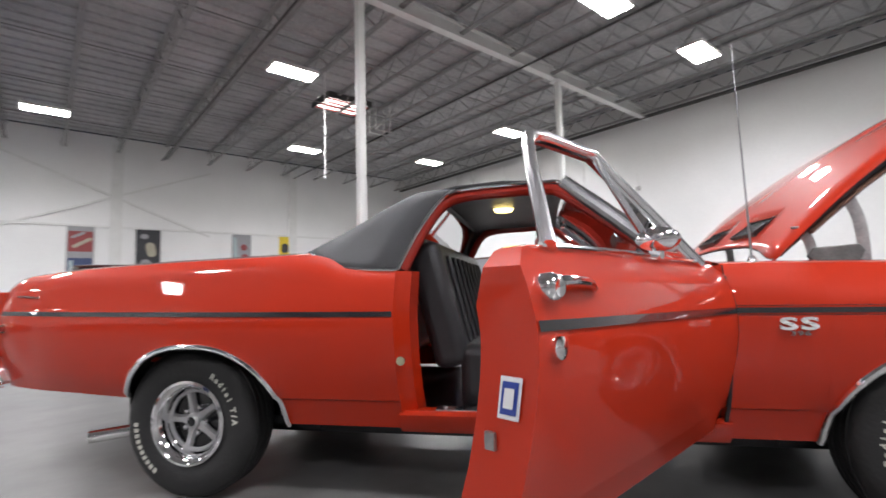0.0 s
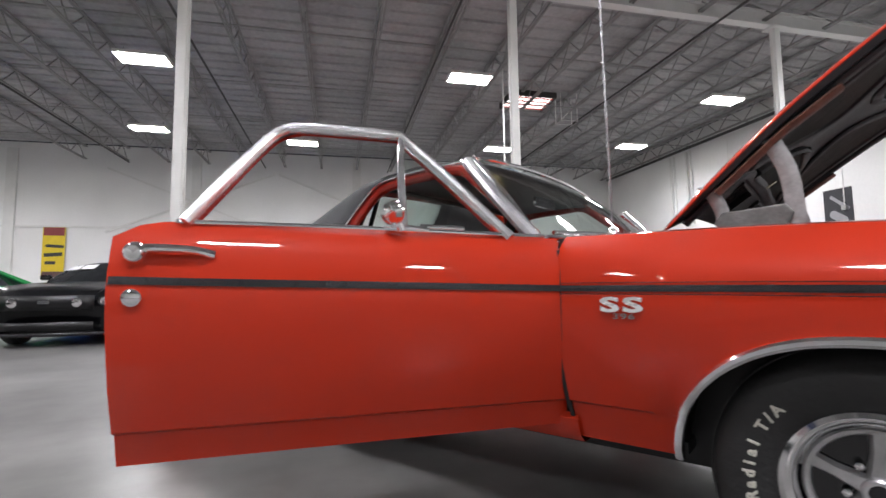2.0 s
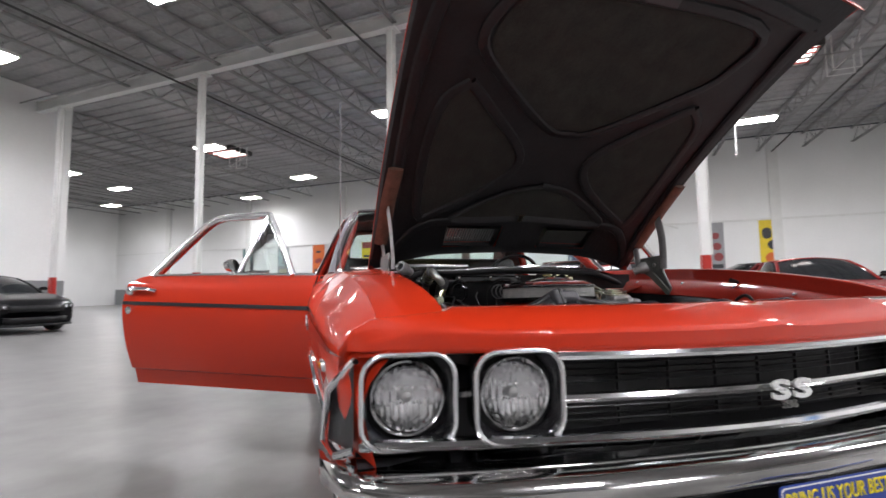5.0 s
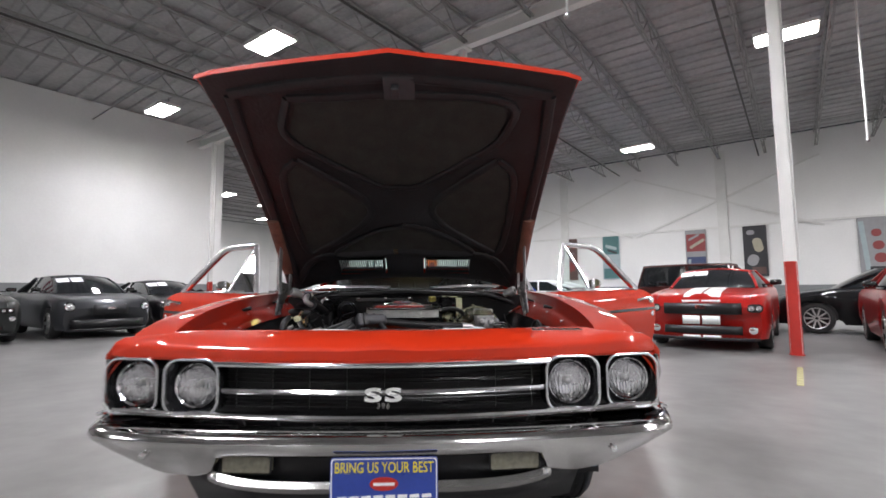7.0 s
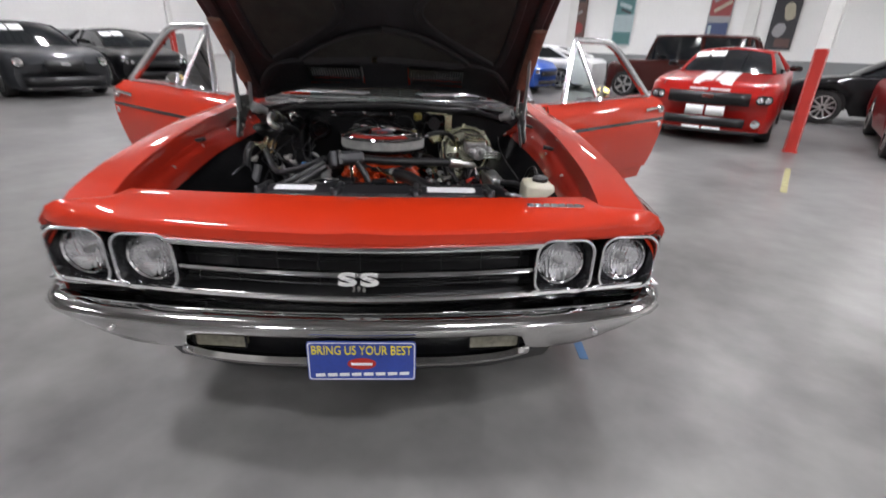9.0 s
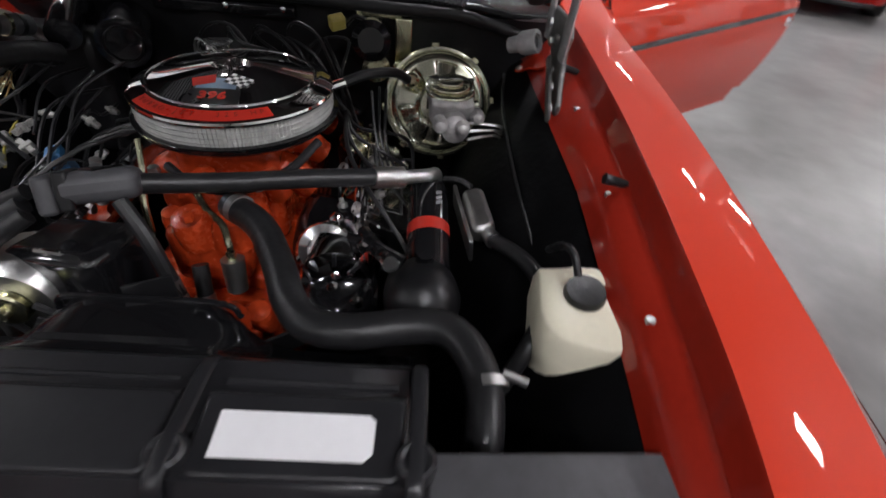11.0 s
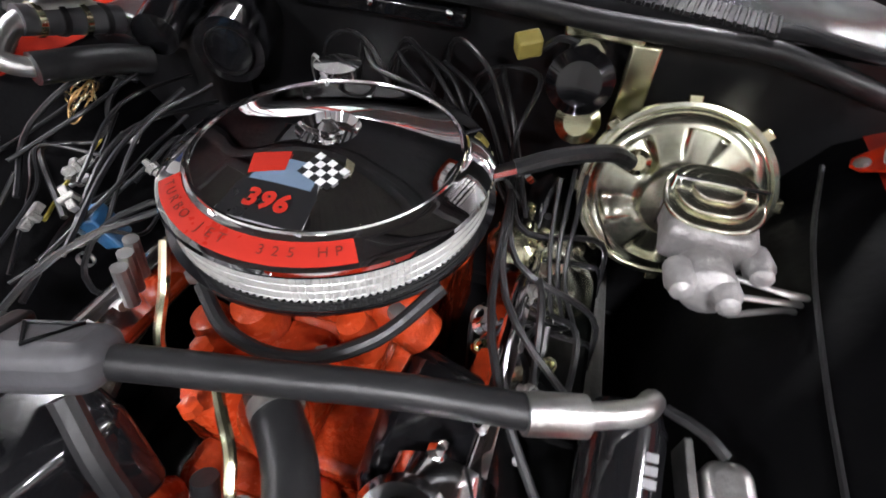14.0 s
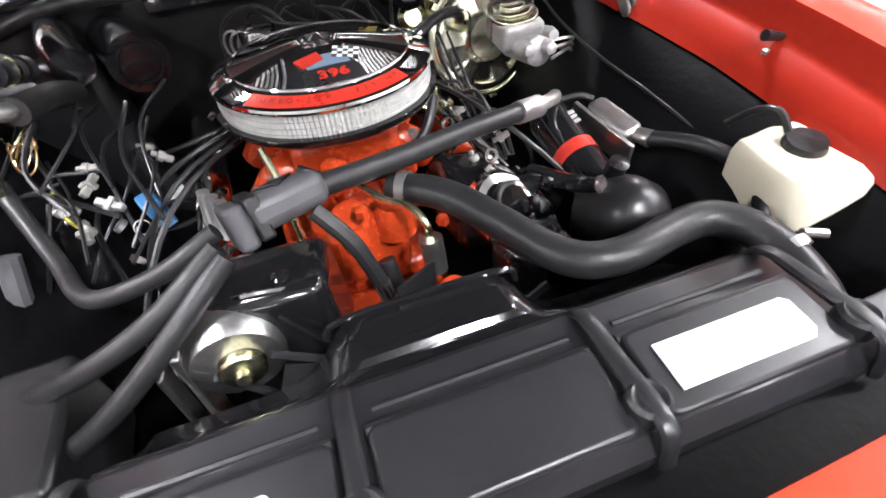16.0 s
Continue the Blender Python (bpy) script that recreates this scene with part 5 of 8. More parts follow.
def hinge_side(s):
    b = part("hood_hinge", tube([(-0.309, s * 0.664, 1.090), (-0.13, s * 0.664, 1.248), (0.000, s * 0.658, 1.342)], 0.030, 6, 1, flat=0.35), HINGE_BROWN, car, "brown-stained hood hinge bracket")
    part("hinge_plate", moved(slab([(-0.125, 0.028), (-0.10, 0.062), (-0.02, 0.066), (0.058, 0.072), (0.078, 0.045), (0.060, 0.010), (0.092, -0.052), (0.112, -0.082), (0.104, -0.108), (0.075, -0.112), (0.030, -0.078), (-0.03, -0.03), (-0.09, -0.005)], -0.006, 0.006), pose(-0.199, s * 0.660, 0.968, 90, 0, 0)), HINGE_GREY, b, "grey steel hinge plate", bevel=0.005, seg=3)
    part("plate_rib", moved(slab(rounded(0.150, 0.030, 0.014), 0.0, 0.008), pose(-0.139, s * (0.646 if s > 0 else 0.656), 0.903, 90, 42, 0)), HINGE_GREY, b, bevel=0.006, seg=3)
    part("hinge_arm", tube([(-0.120, s * 0.648, 0.972), (-0.120, s * 0.650, 1.04), (-0.132, s * 0.656, 1.14), (-0.168, s * 0.662, 1.232)], 0.006, 8, 4, flat=3.9), LINK_GREY, b, "light grey steel hinge arm")
    part("hinge_arm_rear", tube([(-0.290, s * 0.650, 0.962), (-0.302, s * 0.652, 1.04), (-0.328, s * 0.657, 1.102)], 0.006, 8, 3, flat=3.4), LINK_GREY, b, "light grey steel hinge link")
    part("link_flange", moved(slab(rounded(0.075, 0.026, 0.008), -0.004, 0.004), pose(-0.326, s * 0.655, 1.108, 0, 8, 0)), LINK_GREY, b, bevel=0.002)
    # spring tube with an open eye
    a, c = Vector((-0.214, s * 0.556, 0.962)), Vector((-0.186, s * 0.600, 0.982))
    part("spring_tube", tube([a, a.lerp(c, 0.5), c], [0.0165, 0.0175, 0.0185], 18, 1), LINK_GREY, b, "bright grey spring tube")
    part("spring_eye", moved(lathe([(0.0155, -0.030), (0.0155, 0.010), (0.0235, 0.010), (0.0245, 0.004), (0.0245, -0.022), (0.021, -0.030)], 22, False), Matrix.Translation(c) @ (c - a).to_track_quat("Z", "Y").to_matrix().to_4x4()), LINK_GREY, b)
    part("eye_hole", moved(lathe([(0.0155, 0.004), (0.0, 0.005)], 18, False), Matrix.Translation(c) @ (c - a).to_track_quat("Z", "Y").to_matrix().to_4x4()), BLACK, b)
    for x, z in ((-0.095, 0.855), (-0.25, 0.985), (-0.165, 0.975), (-0.125, 0.890), (-0.155, 0.915), (-0.215, 0.955)):
        part("hinge_bolt", moved(lathe([(0.010, 0), (0.010, 0.007), (0.005, 0.010)], 6), pose(x - 0.014, s * 0.650, z + 0.018, 90 * s, 0, 0)), DULL_METAL, b)
    flap = [(-0.016, -0.052), (0.006, -0.058), (0.024, -0.046), (0.036, -0.010), (0.075, 0.020), (0.085, 0.055), (-0.070, 0.055), (-0.045, 0.005), (-0.030, -0.030)]
    ear = part("fender_ear", moved(slab([(x * 0.7, s * y * 0.7) for x, y in (flap if s > 0 else flap[::-1])], -0.002, 0.002), pose(-0.358, s * 0.636, 0.874, 30 * s, 0, 0)), RED, car, "red fender bracket tab", bevel=0.0015)
    part("ear_bolt", moved(lathe([(0.010, 0), (0.009, 0.005), (0.0, 0.007)], 8), pose(-0.355, s * 0.612, 0.861, 30 * s, 0, 0)), DULL_METAL, ear)


LINK_GREY = surface("light_grey_link_steel", (0.44, 0.44, 0.44), rough=0.38, metal=0.35, var=0.25, scale=22, bump=0.15)
HINGE_BROWN = surface("rusty_brown_steel", (0.17, 0.085, 0.060), rough=0.6, var=0.35, scale=25, bump=0.2)
hinge_side(-1)
hinge_side(1)

# ---- engine bay ----
bay = part("firewall", join(box(-0.46, -0.70, 0.30, -0.43, 0.70, 0.955)), BLACK, car, "black firewall")
rail = part("firewall_rail", box(-0.428, -0.30, 0.920, -0.400, 0.045, 0.950), BLACK_GLOSS, bay, bevel=0.006)
for y in (-0.28, 0.019, -0.12):
    part("rail_bolt", moved(lathe([(0.008, 0), (0.007, 0.008), (0.003, 0.010)], 8), pose(-0.402, y, 0.944, 0, 90, 0)), CHROME, rail)
part("cowl_seal", tube([(-0.398 - 0.05 * (y / 0.66) ** 4, sy * y, z) for sy, y, z in ((-1, 0.66, 0.900), (-1, 0.59, 0.924), (-1, 0.51, 0.948), (-1, 0.44, 0.962), (-1, 0.25, 0.967), (1, 0.0, 0.978), (1, 0.25, 0.967), (1, 0.44, 0.962), (1, 0.51, 0.948), (1, 0.59, 0.924), (1, 0.66, 0.900))], 0.0155, 12, 6), RUBBER, bay, "black rubber cowl seal")
def cowl_z(x, y):
    """Height of the cowl panel: a low ridge behind the seal, then a slow fall to the glass."""
    y = abs(y)
    return lerp(-x, [(0.40, 0.984), (0.43, 0.992), (0.52, 0.996), (0.60, 0.992), (0.74, 0.975), (0.90, 0.970)]) - lerp(y, [(0.0, -0.006), (0.2, 0.003), (0.4, 0.008), (0.5, 0.014), (0.6, 0.04), (0.82, 0.055)]) * lerp(-x, [(0.40, 1.0), (0.60, 0.75), (0.90, 0.25)])


back = lambda y: lerp(abs(y), [(0.0, -0.73), (0.15, -0.73), (0.55, -0.79), (0.82, -0.87)])
front = lambda y: lerp(abs(y), [(0.0, -0.402), (0.42, -0.405), (0.56, -0.425), (0.70, -0.46)])
rows = []
for k in range(9):
    rows.append([(front(y) + (back(y) - front(y)) * k / 8, y, cowl_z(front(y) + (back(y) - front(y)) * k / 8, y)) for y in np.linspace(-0.74, 0.74, 31)])
cowl = part("cowl", grid(rows), COWL_BLACK, car, "black cowl panel with vent slots", thick=0.004)
for s in (-1, 1):
    for k in range(27):
        y = s * (0.122 + 0.0128 * k)
        x = -0.478 + 0.0018 * k
        m = pose(x, y, cowl_z(x, y) + 0.002, s * -2.0, 1, s * -8)
        part("vent_slot", moved(box(-0.031, -0.0034, -0.004, 0.031, 0.0034, 0.0022), m), BLACK, cowl)
        part("vent_bar", moved(box(-0.032, -0.0016, -0.004, 0.032, 0.0016, 0.0040), m @ pose(0, 0.0062, 0)), RUBBER, cowl)

# inner wheel housings, aprons, radiator support
for s in (-1, 1):
    rows = []
    for x in np.linspace(-0.44, 0.66, 20):
        h = math.exp(-((x - 0.02) / 0.34) ** 2)
        zt = soft(x, BELT) - 0.120
        ye = lerp(x, [(-0.45, 0.625), (-0.15, 0.640), (0.0, 0.650), (0.15, 0.661), (0.79, 0.664)])
        rows.append([(x, s * (ye + 0.003), zt + 0.014), (x, s * (ye - 0.025), zt - 0.006), (x, s * 0.565, zt - 0.05 - 0.03 * (1 - h)), (x, s * (0.50 - 0.0 * h), zt - 0.10 - 0.10 * (1 - h)), (x, s * (0.44 + 0.03 * (1 - h)), zt - 0.24 - 0.1 * (1 - h)), (x, s * 0.43, 0.28)])
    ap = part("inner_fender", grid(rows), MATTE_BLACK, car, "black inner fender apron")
    q = random.Random(30)
    part("wire", tube([(x, s * (0.575 + q.uniform(-0.012, 0.012)), z + q.uniform(-0.012, 0.008)) for x, z in ((-0.36, 0.85), (-0.22, 0.815), (-0.05, 0.80), (0.10, 0.785), (0.24, 0.765), (0.36, 0.71))], 0.0034, 6, 5), RUBBER, ap, "black wiring loom strand")
built = set(car.children)
support = part("radiator_support", across([[(0.512, -0.372, 0.76), (0.512, -0.2, 0.76), (0.512, 0, 0.76)], [(0.510, -0.372, 0.808), (0.508, -0.2, 0.812), (0.508, 0, 0.812)], [(0.520, -0.370, 0.818), (0.518, -0.2, 0.822), (0.518, 0, 0.822)],
                                           [(0.655, -0.370, 0.826), (0.655, -0.2, 0.828), (0.655, 0, 0.828)], [(0.668, -0.370, 0.812), (0.668, -0.2, 0.812), (0.668, 0, 0.812)], [(0.672, -0.372, 0.40), (0.672, -0.3, 0.40), (0.672, 0, 0.40)]]), PANEL_BLACK, car, "black radiator top panel", thick=0.004)
for y0, y1 in ((-0.352, -0.142), (-0.112, 0.112), (0.142, 0.352)):
    yc, w = (y0 + y1) / 2, y1 - y0
    part("support_plate", moved(slab(rounded(0.088, w, 0.012), -0.004, 0.010), pose(0.609, yc, 0.827, 0, 3, 0)), PANEL_BLACK, support, "black pressed cover plate", bevel=0.005, seg=3)
    part("support_ridge", tube([(0.566, y0, 0.829), (0.566, y1, 0.829)], 0.0065, 8, 1), PANEL_BLACK, support)
    part("rear_ridge", tube([(0.545, y0 + 0.01, 0.824), (0.545, y1 - 0.01, 0.824)], 0.0045, 8, 1), PANEL_BLACK, support)
for y in (-0.365, -0.127, 0.127, 0.365):
    part("mount_strap", tube([(0.512, y, 0.800), (0.516, y, 0.822), (0.54, y, 0.836), (0.60, y, 0.842), (0.640, y, 0.846), (0.665, y, 0.838), (0.676, y, 0.80)], 0.0095, 8, 5, flat=0.55), PANEL_BLACK, support, "black rubber radiator strap")
    part("strap_boss", moved(lathe([(0.021, -0.016), (0.020, 0.003), (0.016, 0.007), (0.011, 0.005), (0.008, 0.001), (0.0, 0.0)], 18, False), pose(0.634, y, 0.842)), PANEL_BLACK, support)
for s in (-1, 1):
    brk = part("side_bracket", moved(slab(rounded(0.055, 0.30, 0.010), -0.008, 0.008), pose(0.630, s * 0.525, 0.800, s * -4, 0, s * 4)), HOSE_GREY, support, "dark grey radiator side bar with a hole", bevel=0.004)
    part("bracket_bolt", moved(lathe([(0.009, 0), (0.009, 0.006), (0.004, 0.009)], 6), pose(0.635, s * 0.47, 0.802)), DULL_METAL, brk)
    part("bracket_flange", moved(box(-0.004, -0.14, -0.06, 0.004, 0.14, 0.0), pose(0.668, s * 0.525, 0.795)), PANEL_BLACK, brk)
lab = part("coolant_label", moved(slab([(-0.024, -0.079), (0.024, -0.079), (0.024, 0.070), (0.016, 0.079), (-0.018, 0.079), (-0.024, 0.072)], 0, 0.0012), pose(0.612, 0.243, 0.8385, 0, 3, 0)), WHITE_LABEL, support, "blank white paper label")
part("paper_label", moved(slab(rounded(0.045, 0.13, 0.004), 0, 0.0012), pose(0.614, -0.262, 0.8385, 0, 3, 0)), WHITE_LABEL, support, "second white paper label")
for s in (-1, 1):
    part("support_side", box(0.655, min(s * 0.37, s * 0.70), 0.35, 0.70, max(s * 0.37, s * 0.70), 0.775), BLACK, support)
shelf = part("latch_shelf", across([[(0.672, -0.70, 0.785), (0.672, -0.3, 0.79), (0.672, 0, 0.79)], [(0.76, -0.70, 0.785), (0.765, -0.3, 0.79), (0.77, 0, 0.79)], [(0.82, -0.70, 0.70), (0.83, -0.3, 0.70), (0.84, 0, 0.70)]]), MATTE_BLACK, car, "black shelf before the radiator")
lp = part("latch_plate", moved(slab([(-0.055, -0.095), (-0.045, 0.09), (0.055, 0.10), (0.055, -0.105)], 0.0, 0.006), pose(0.690, -0.040, 0.802)), CAST_GREY, car, "grey steel hood latch plate", bevel=0.003)
for dx, dy in ((-0.035, -0.07), (-0.038, 0.07), (0.02, -0.08), (0.02, 0.085), (-0.03, 0.0)):
    part("latch_bolt", moved(lathe([(0.010, 0), (0.009, 0.006), (0.0, 0.008)], 8), pose(0.690 + dx, -0.04 + dy, 0.808)), DULL_METAL, lp)
part("latch_slot", moved(slab(rounded(0.045, 0.02, 0.009), 0, 0.003), pose(0.712, -0.045, 0.8065, 0, 0, 30)), BLACK, lp)
part("latch_hook", tube([(0.70, -0.05, 0.81), (0.715, -0.048, 0.83), (0.735, -0.045, 0.822)], 0.006, 8, 4), DULL_METAL, lp)

# fan shroud and radiator
rows = []
for y in np.linspace(-0.36, 0.36, 61):
    b = 1 / (1 + abs((y + 0.012) / 0.128) ** 9)
    rows.append([(0.512, y, 0.806), (0.500, y, 0.806 - 0.006 * (1 - b)), (0.485, y, 0.801 - 0.020 * (1 - b)), (0.478, y, 0.806 - 0.045 * (1 - b)), (0.440, y, 0.802 - 0.085 * (1 - b)),
                 (0.412, y, 0.796 - 0.10 * (1 - b)), (0.402, y, 0.785 - 0.12 * (1 - b)), (0.397, y, 0.73 - 0.11 * (1 - b))])
shroud = part("fan_shroud", grid(rows), BLACK_GLOSS, car, "glossy black fan shroud", thick=0.003)
part("shroud_lip", tube([(0.410, -0.135, 0.77), (0.410, -0.115, 0.795), (0.410, 0.0, 0.799), (0.410, 0.095, 0.795), (0.410, 0.112, 0.77)], 0.0045, 8, 5), BLACK_GLOSS, shroud)
core = part("radiator_core", box(0.53, -0.365, 0.36, 0.58, 0.365, 0.80), BLACK, car, "black radiator core")
for k in range(6):
    a = k * math.pi / 3
    part("fan_blade", moved(box(0.04, -0.03, -0.002, 0.22, 0.03, 0.002), pose(0.375, 0, 0.60, 0, 90, 0) @ pose(0, 0, 0, 0, 0, math.degrees(a)) @ pose(0, 0, 0, 24, 0, 0)), BLACK, car, "black cooling fan blade")


# engine block and manifold: lumpy orange castings
def lump(name, shapes, mat, parent, label="", bevel=0.012):
    return part(name, join(*shapes), mat, parent, label, bevel=bevel, seg=3)


block = lump("engine_block", [box(-0.40, -0.15, 0.35, 0.15, 0.125, 0.62)], ORANGE, car, "orange painted big-block engine")
lump("intake_manifold", [box(-0.38, -0.115, 0.62, 0.04, 0.098, 0.745), box(0.03, -0.085, 0.62, 0.17, 0.055, 0.745), box(-0.20, -0.09, 0.75, 0.04, 0.10, 0.835)], ORANGE, block, "orange cast intake manifold", 0.02)
for k, (x, s) in enumerate([(x, s) for x in (-0.30, -0.15, 0.0) for s in (-1, 1)]):
    part("intake_runner", tube([(x * 0.6 - 0.03, s * 0.05, 0.775), (x * 0.9, s * 0.11, 0.775), (x, s * 0.150, 0.735)], [0.034, 0.033, 0.030], 12, 5), ORANGE, block, "orange intake runner")
for x, y, z, r in ((0.155, -0.035, 0.760, 0.036), (0.155, 0.035, 0.760, 0.034), (0.10, 0.060, 0.775, 0.024), (0.09, -0.075, 0.78, 0.026), (0.13, -0.075, 0.750, 0.020), (0.05, 0.085, 0.79, 0.022), (0.07, -0.03, 0.795, 0.028)):
    part("manifold_boss", moved(lathe([(r * 1.15, -0.05), (r, -0.01), (r * 0.8, 0.008), (r * 0.3, 0.012), (0, 0.012)], 16, False), pose(x, y, z, random.uniform(-14, 14), random.uniform(0, 20), 0)), ORANGE, block, "orange casting boss")
for x, y, z in ((0.135, -0.045, 0.808), (0.10, 0.075, 0.802), (0.19, -0.02, 0.795), (0.05, -0.125, 0.80), (0.02, 0.125, 0.80), (0.205, 0.10, 0.745)):
    part("manifold_bolt", moved(lathe([(0.011, 0), (0.010, 0.012), (0.004, 0.014)], 6), pose(x, y, z - 0.012)), DULL_METAL if x < 0.11 else ORANGE, block)
pump = lump("water_pump", [box(0.15, -0.11, 0.40, 0.22, 0.10, 0.60), box(0.20, -0.04, 0.46, 0.31, 0.09, 0.615)], ORANGE, block, "orange water pump housing", 0.022)
for y, z, x in ((-0.09, 0.64, 0.26), (0.09, 0.635, 0.26), (-0.02, 0.655, 0.30), (0.05, 0.66, 0.29)):
    part("pump_boss", moved(lathe([(0.03, -0.04), (0.026, 0.0), (0.02, 0.012), (0, 0.014)], 14, False), pose(x, y, z, 0, 25, 0)), ORANGE, block, "orange pump boss")
for s in (-1, 1):
    vc = part("valve_cover", moved(slab(rounded(0.60, 0.150, 0.03), 0, 0.075), pose(-0.12, s * 0.265, 0.645, s * -38, 0, 0)), CHROME, block, "chrome valve cover", bevel=0.02, seg=3)
    for k in range(4):
        part("cover_bolt", moved(lathe([(0.012, 0), (0.010, 0.012), (0.0, 0.014)], 10), pose(-0.34 + 0.16 * k, s * 0.215, 0.755, s * -38, 0, 0)), CHROME, block)
    for k in range(4):
        part("spark_wire", tube([(-0.24, s * 0.10 + 0.1, 0.80), (-0.16 + 0.07 * k, s * 0.24, 0.795 + 0.012 * k), (-0.26 + 0.15 * k, s * 0.35, 0.72), (-0.26 + 0.15 * k, s * 0.37, 0.60)], 0.0045, 6, 5), RUBBER, block, "black spark plug lead")
    part("exhaust_manifold", tube([(-0.36, s * 0.36, 0.55), (0.0, s * 0.37, 0.57), (0.14, s * 0.36, 0.52)], 0.035, 10, 4), CAST_GREY, block)

# air cleaner
AC = Vector((-0.079, 0.011, 0.0))


def lid_z(r):
    return lerp(r, [(0.0, 0.942), (0.030, 0.942), (0.036, 0.9515), (0.05, 0.9500), (0.09, 0.9430), (0.135, 0.9345), (0.149, 0.9325), (0.153, 0.9300), (0.156, 0.9275), (0.165, 0.9250), (0.180, 0.9205), (0.186, 0.9165)])


cleaner = part("air_cleaner", moved(lathe([(0.150, 0.845), (0.180, 0.852), (0.190, 0.862), (0.192, 0.872), (0.182, 0.873)], 64, False), Matrix.Translation(AC)), BLACK_GLOSS, car, "round chrome air cleaner with decal")
part("cleaner_throat", moved(lathe([(0.07, 0.80), (0.075, 0.85), (0.16, 0.852)], 32, False), Matrix.Translation(AC)), BLACK, cleaner)
pleats = []
for k in range(300):
    a = 2 * math.pi * k / 300
    pleats.append((0.176 if k % 2 else 0.1812, a))
rows = [[(r * math.cos(a), r * math.sin(a), z) for r, a in pleats] for z in (0.870, 0.885, 0.905, 0.9195)]
part("filter_element", moved(grid(rows, True), Matrix.Translation(AC)), MESH_GREY, cleaner, "grey pleated paper filter behind wire mesh", smooth=0)
for z in (0.878, 0.888, 0.898, 0.908):
    part("mesh_wire", moved(tube([(0.1825 * math.cos(a), 0.1825 * math.sin(a), z) for a in np.linspace(0, 2 * math.pi, 73)], 0.0007, 4, 1), Matrix.Translation(AC)), DULL_METAL, cleaner)
prof = [(r, lid_z(r)) for r in (0.0, 0.015, 0.030, 0.033, 0.036, 0.045, 0.06, 0.09, 0.115, 0.135, 0.146, 0.149, 0.151, 0.153, 0.156, 0.160, 0.165, 0.172, 0.180)] + [(0.1855, 0.918), (0.187, 0.914), (0.1855, 0.910), (0.180, 0.911)]
part("lid", moved(lathe(prof, 96, False), Matrix.Translation(AC)), MIRROR_CHROME, cleaner, "mirror chrome lid")
part("lid_ring", moved(tube([(0.1500 * math.cos(a), 0.1500 * math.sin(a), 0.9330) for a in np.linspace(0, 2 * math.pi, 97)], 0.0022, 6, 1), Matrix.Translation(AC)), CHROME, cleaner)
nut = part("wing_nut", moved(lathe([(0.013, 0.941), (0.012, 0.953), (0.006, 0.960), (0.0, 0.961)], 14, False), Matrix.Translation(AC)), CHROME, cleaner, "chrome wing nut")
for s in (-1, 1):
    part("nut_wing", moved(tube([(0.006, s * 0.006, 0.945), (0.012, s * 0.018, 0.952), (0.013, s * 0.024, 0.958)], [0.006, 0.005, 0.004], 8, 4, flat=0.5), Matrix.Translation(AC)), CHROME, cleaner)


def decal(name, outline, mat, lift, label="", n=8):
    """A patch lying on the lid. outline: four corners (right, up) in the lid's reading frame."""
    c = [Vector(p) for p in outline]
    rows = []
    for i in range(n + 1):
        u = i / n
        a, b = c[0].lerp(c[1], u), c[3].lerp(c[2], u)
        row = []
        for j in range(n + 1):
            p = a.lerp(b, j / n)
            x, y = -p.y, p.x
            row.append((AC.x + x, AC.y + y, lid_z(math.hypot(x, y)) + lift))
        rows.append(row)
    return part(name, grid(rows), mat, cleaner, label, smooth=60)


decal("field_edge", [(-0.050, -0.146), (0.047, -0.146), (0.036, -0.086), (-0.040, -0.086)], DECAL_GREY, 0.0005, "thin grey decal outline")
decal("decal_field", [(-0.046, -0.104), (0.041, -0.104), (0.032, -0.082), (-0.036, -0.082)], DECAL_BLACK, 0.0008, "black number field")
decal("decal_field_top", [(-0.048, -0.144), (0.045, -0.144), (0.041, -0.102), (-0.046, -0.102)], DECAL_BLACK, 0.0008)
decal("decal_sky", [(-0.037, -0.097), (0.031, -0.097), (0.028, -0.064), (-0.034, -0.064)], DECAL_BLUE, 0.0012, "steel blue decal field")
decal("red_flag", [(-0.042, -0.092), (-0.006, -0.080), (-0.012, -0.054), (-0.052, -0.064)], DECAL_RED, 0.0018, "small red flag decal")
for i in range(5):
    for j in range(4):
        x0, y0 = 0.006 + 0.0078 * i + 0.0026 * j, -0.078 + 0.0078 * j - 0.0026 * i
        decal("flag_square", [(x0, y0), (x0 + 0.0078, y0 - 0.0026), (x0 + 0.0104, y0 + 0.0052), (x0 + 0.0026, y0 + 0.0078)], DECAL_WHITE if (i + j) % 2 else DECAL_BLACK, 0.0020, n=1)
writing("decal_number", "396", 0.029, DECAL_RED, cleaner, pose(AC.x + 0.121, AC.y - 0.002, lid_z(0.121) + 0.0026, 0, 0, 90) @ pose(0, 0, 0, 11, 0, 0), 0.0003, "red number decal", 1.12, 0.0012)
rows = []
for k in range(33):
    a = radians(-51 + 86 * k / 32)
    rows.append([(AC.x + r * math.cos(a), AC.y + r * math.sin(a), lid_z(r) + 0.0010) for r in (0.157, 0.164, 0.172, 0.181)])
part("rim_sticker", grid(rows), DECAL_RED, cleaner, "red arc sticker with black letters", smooth=60)
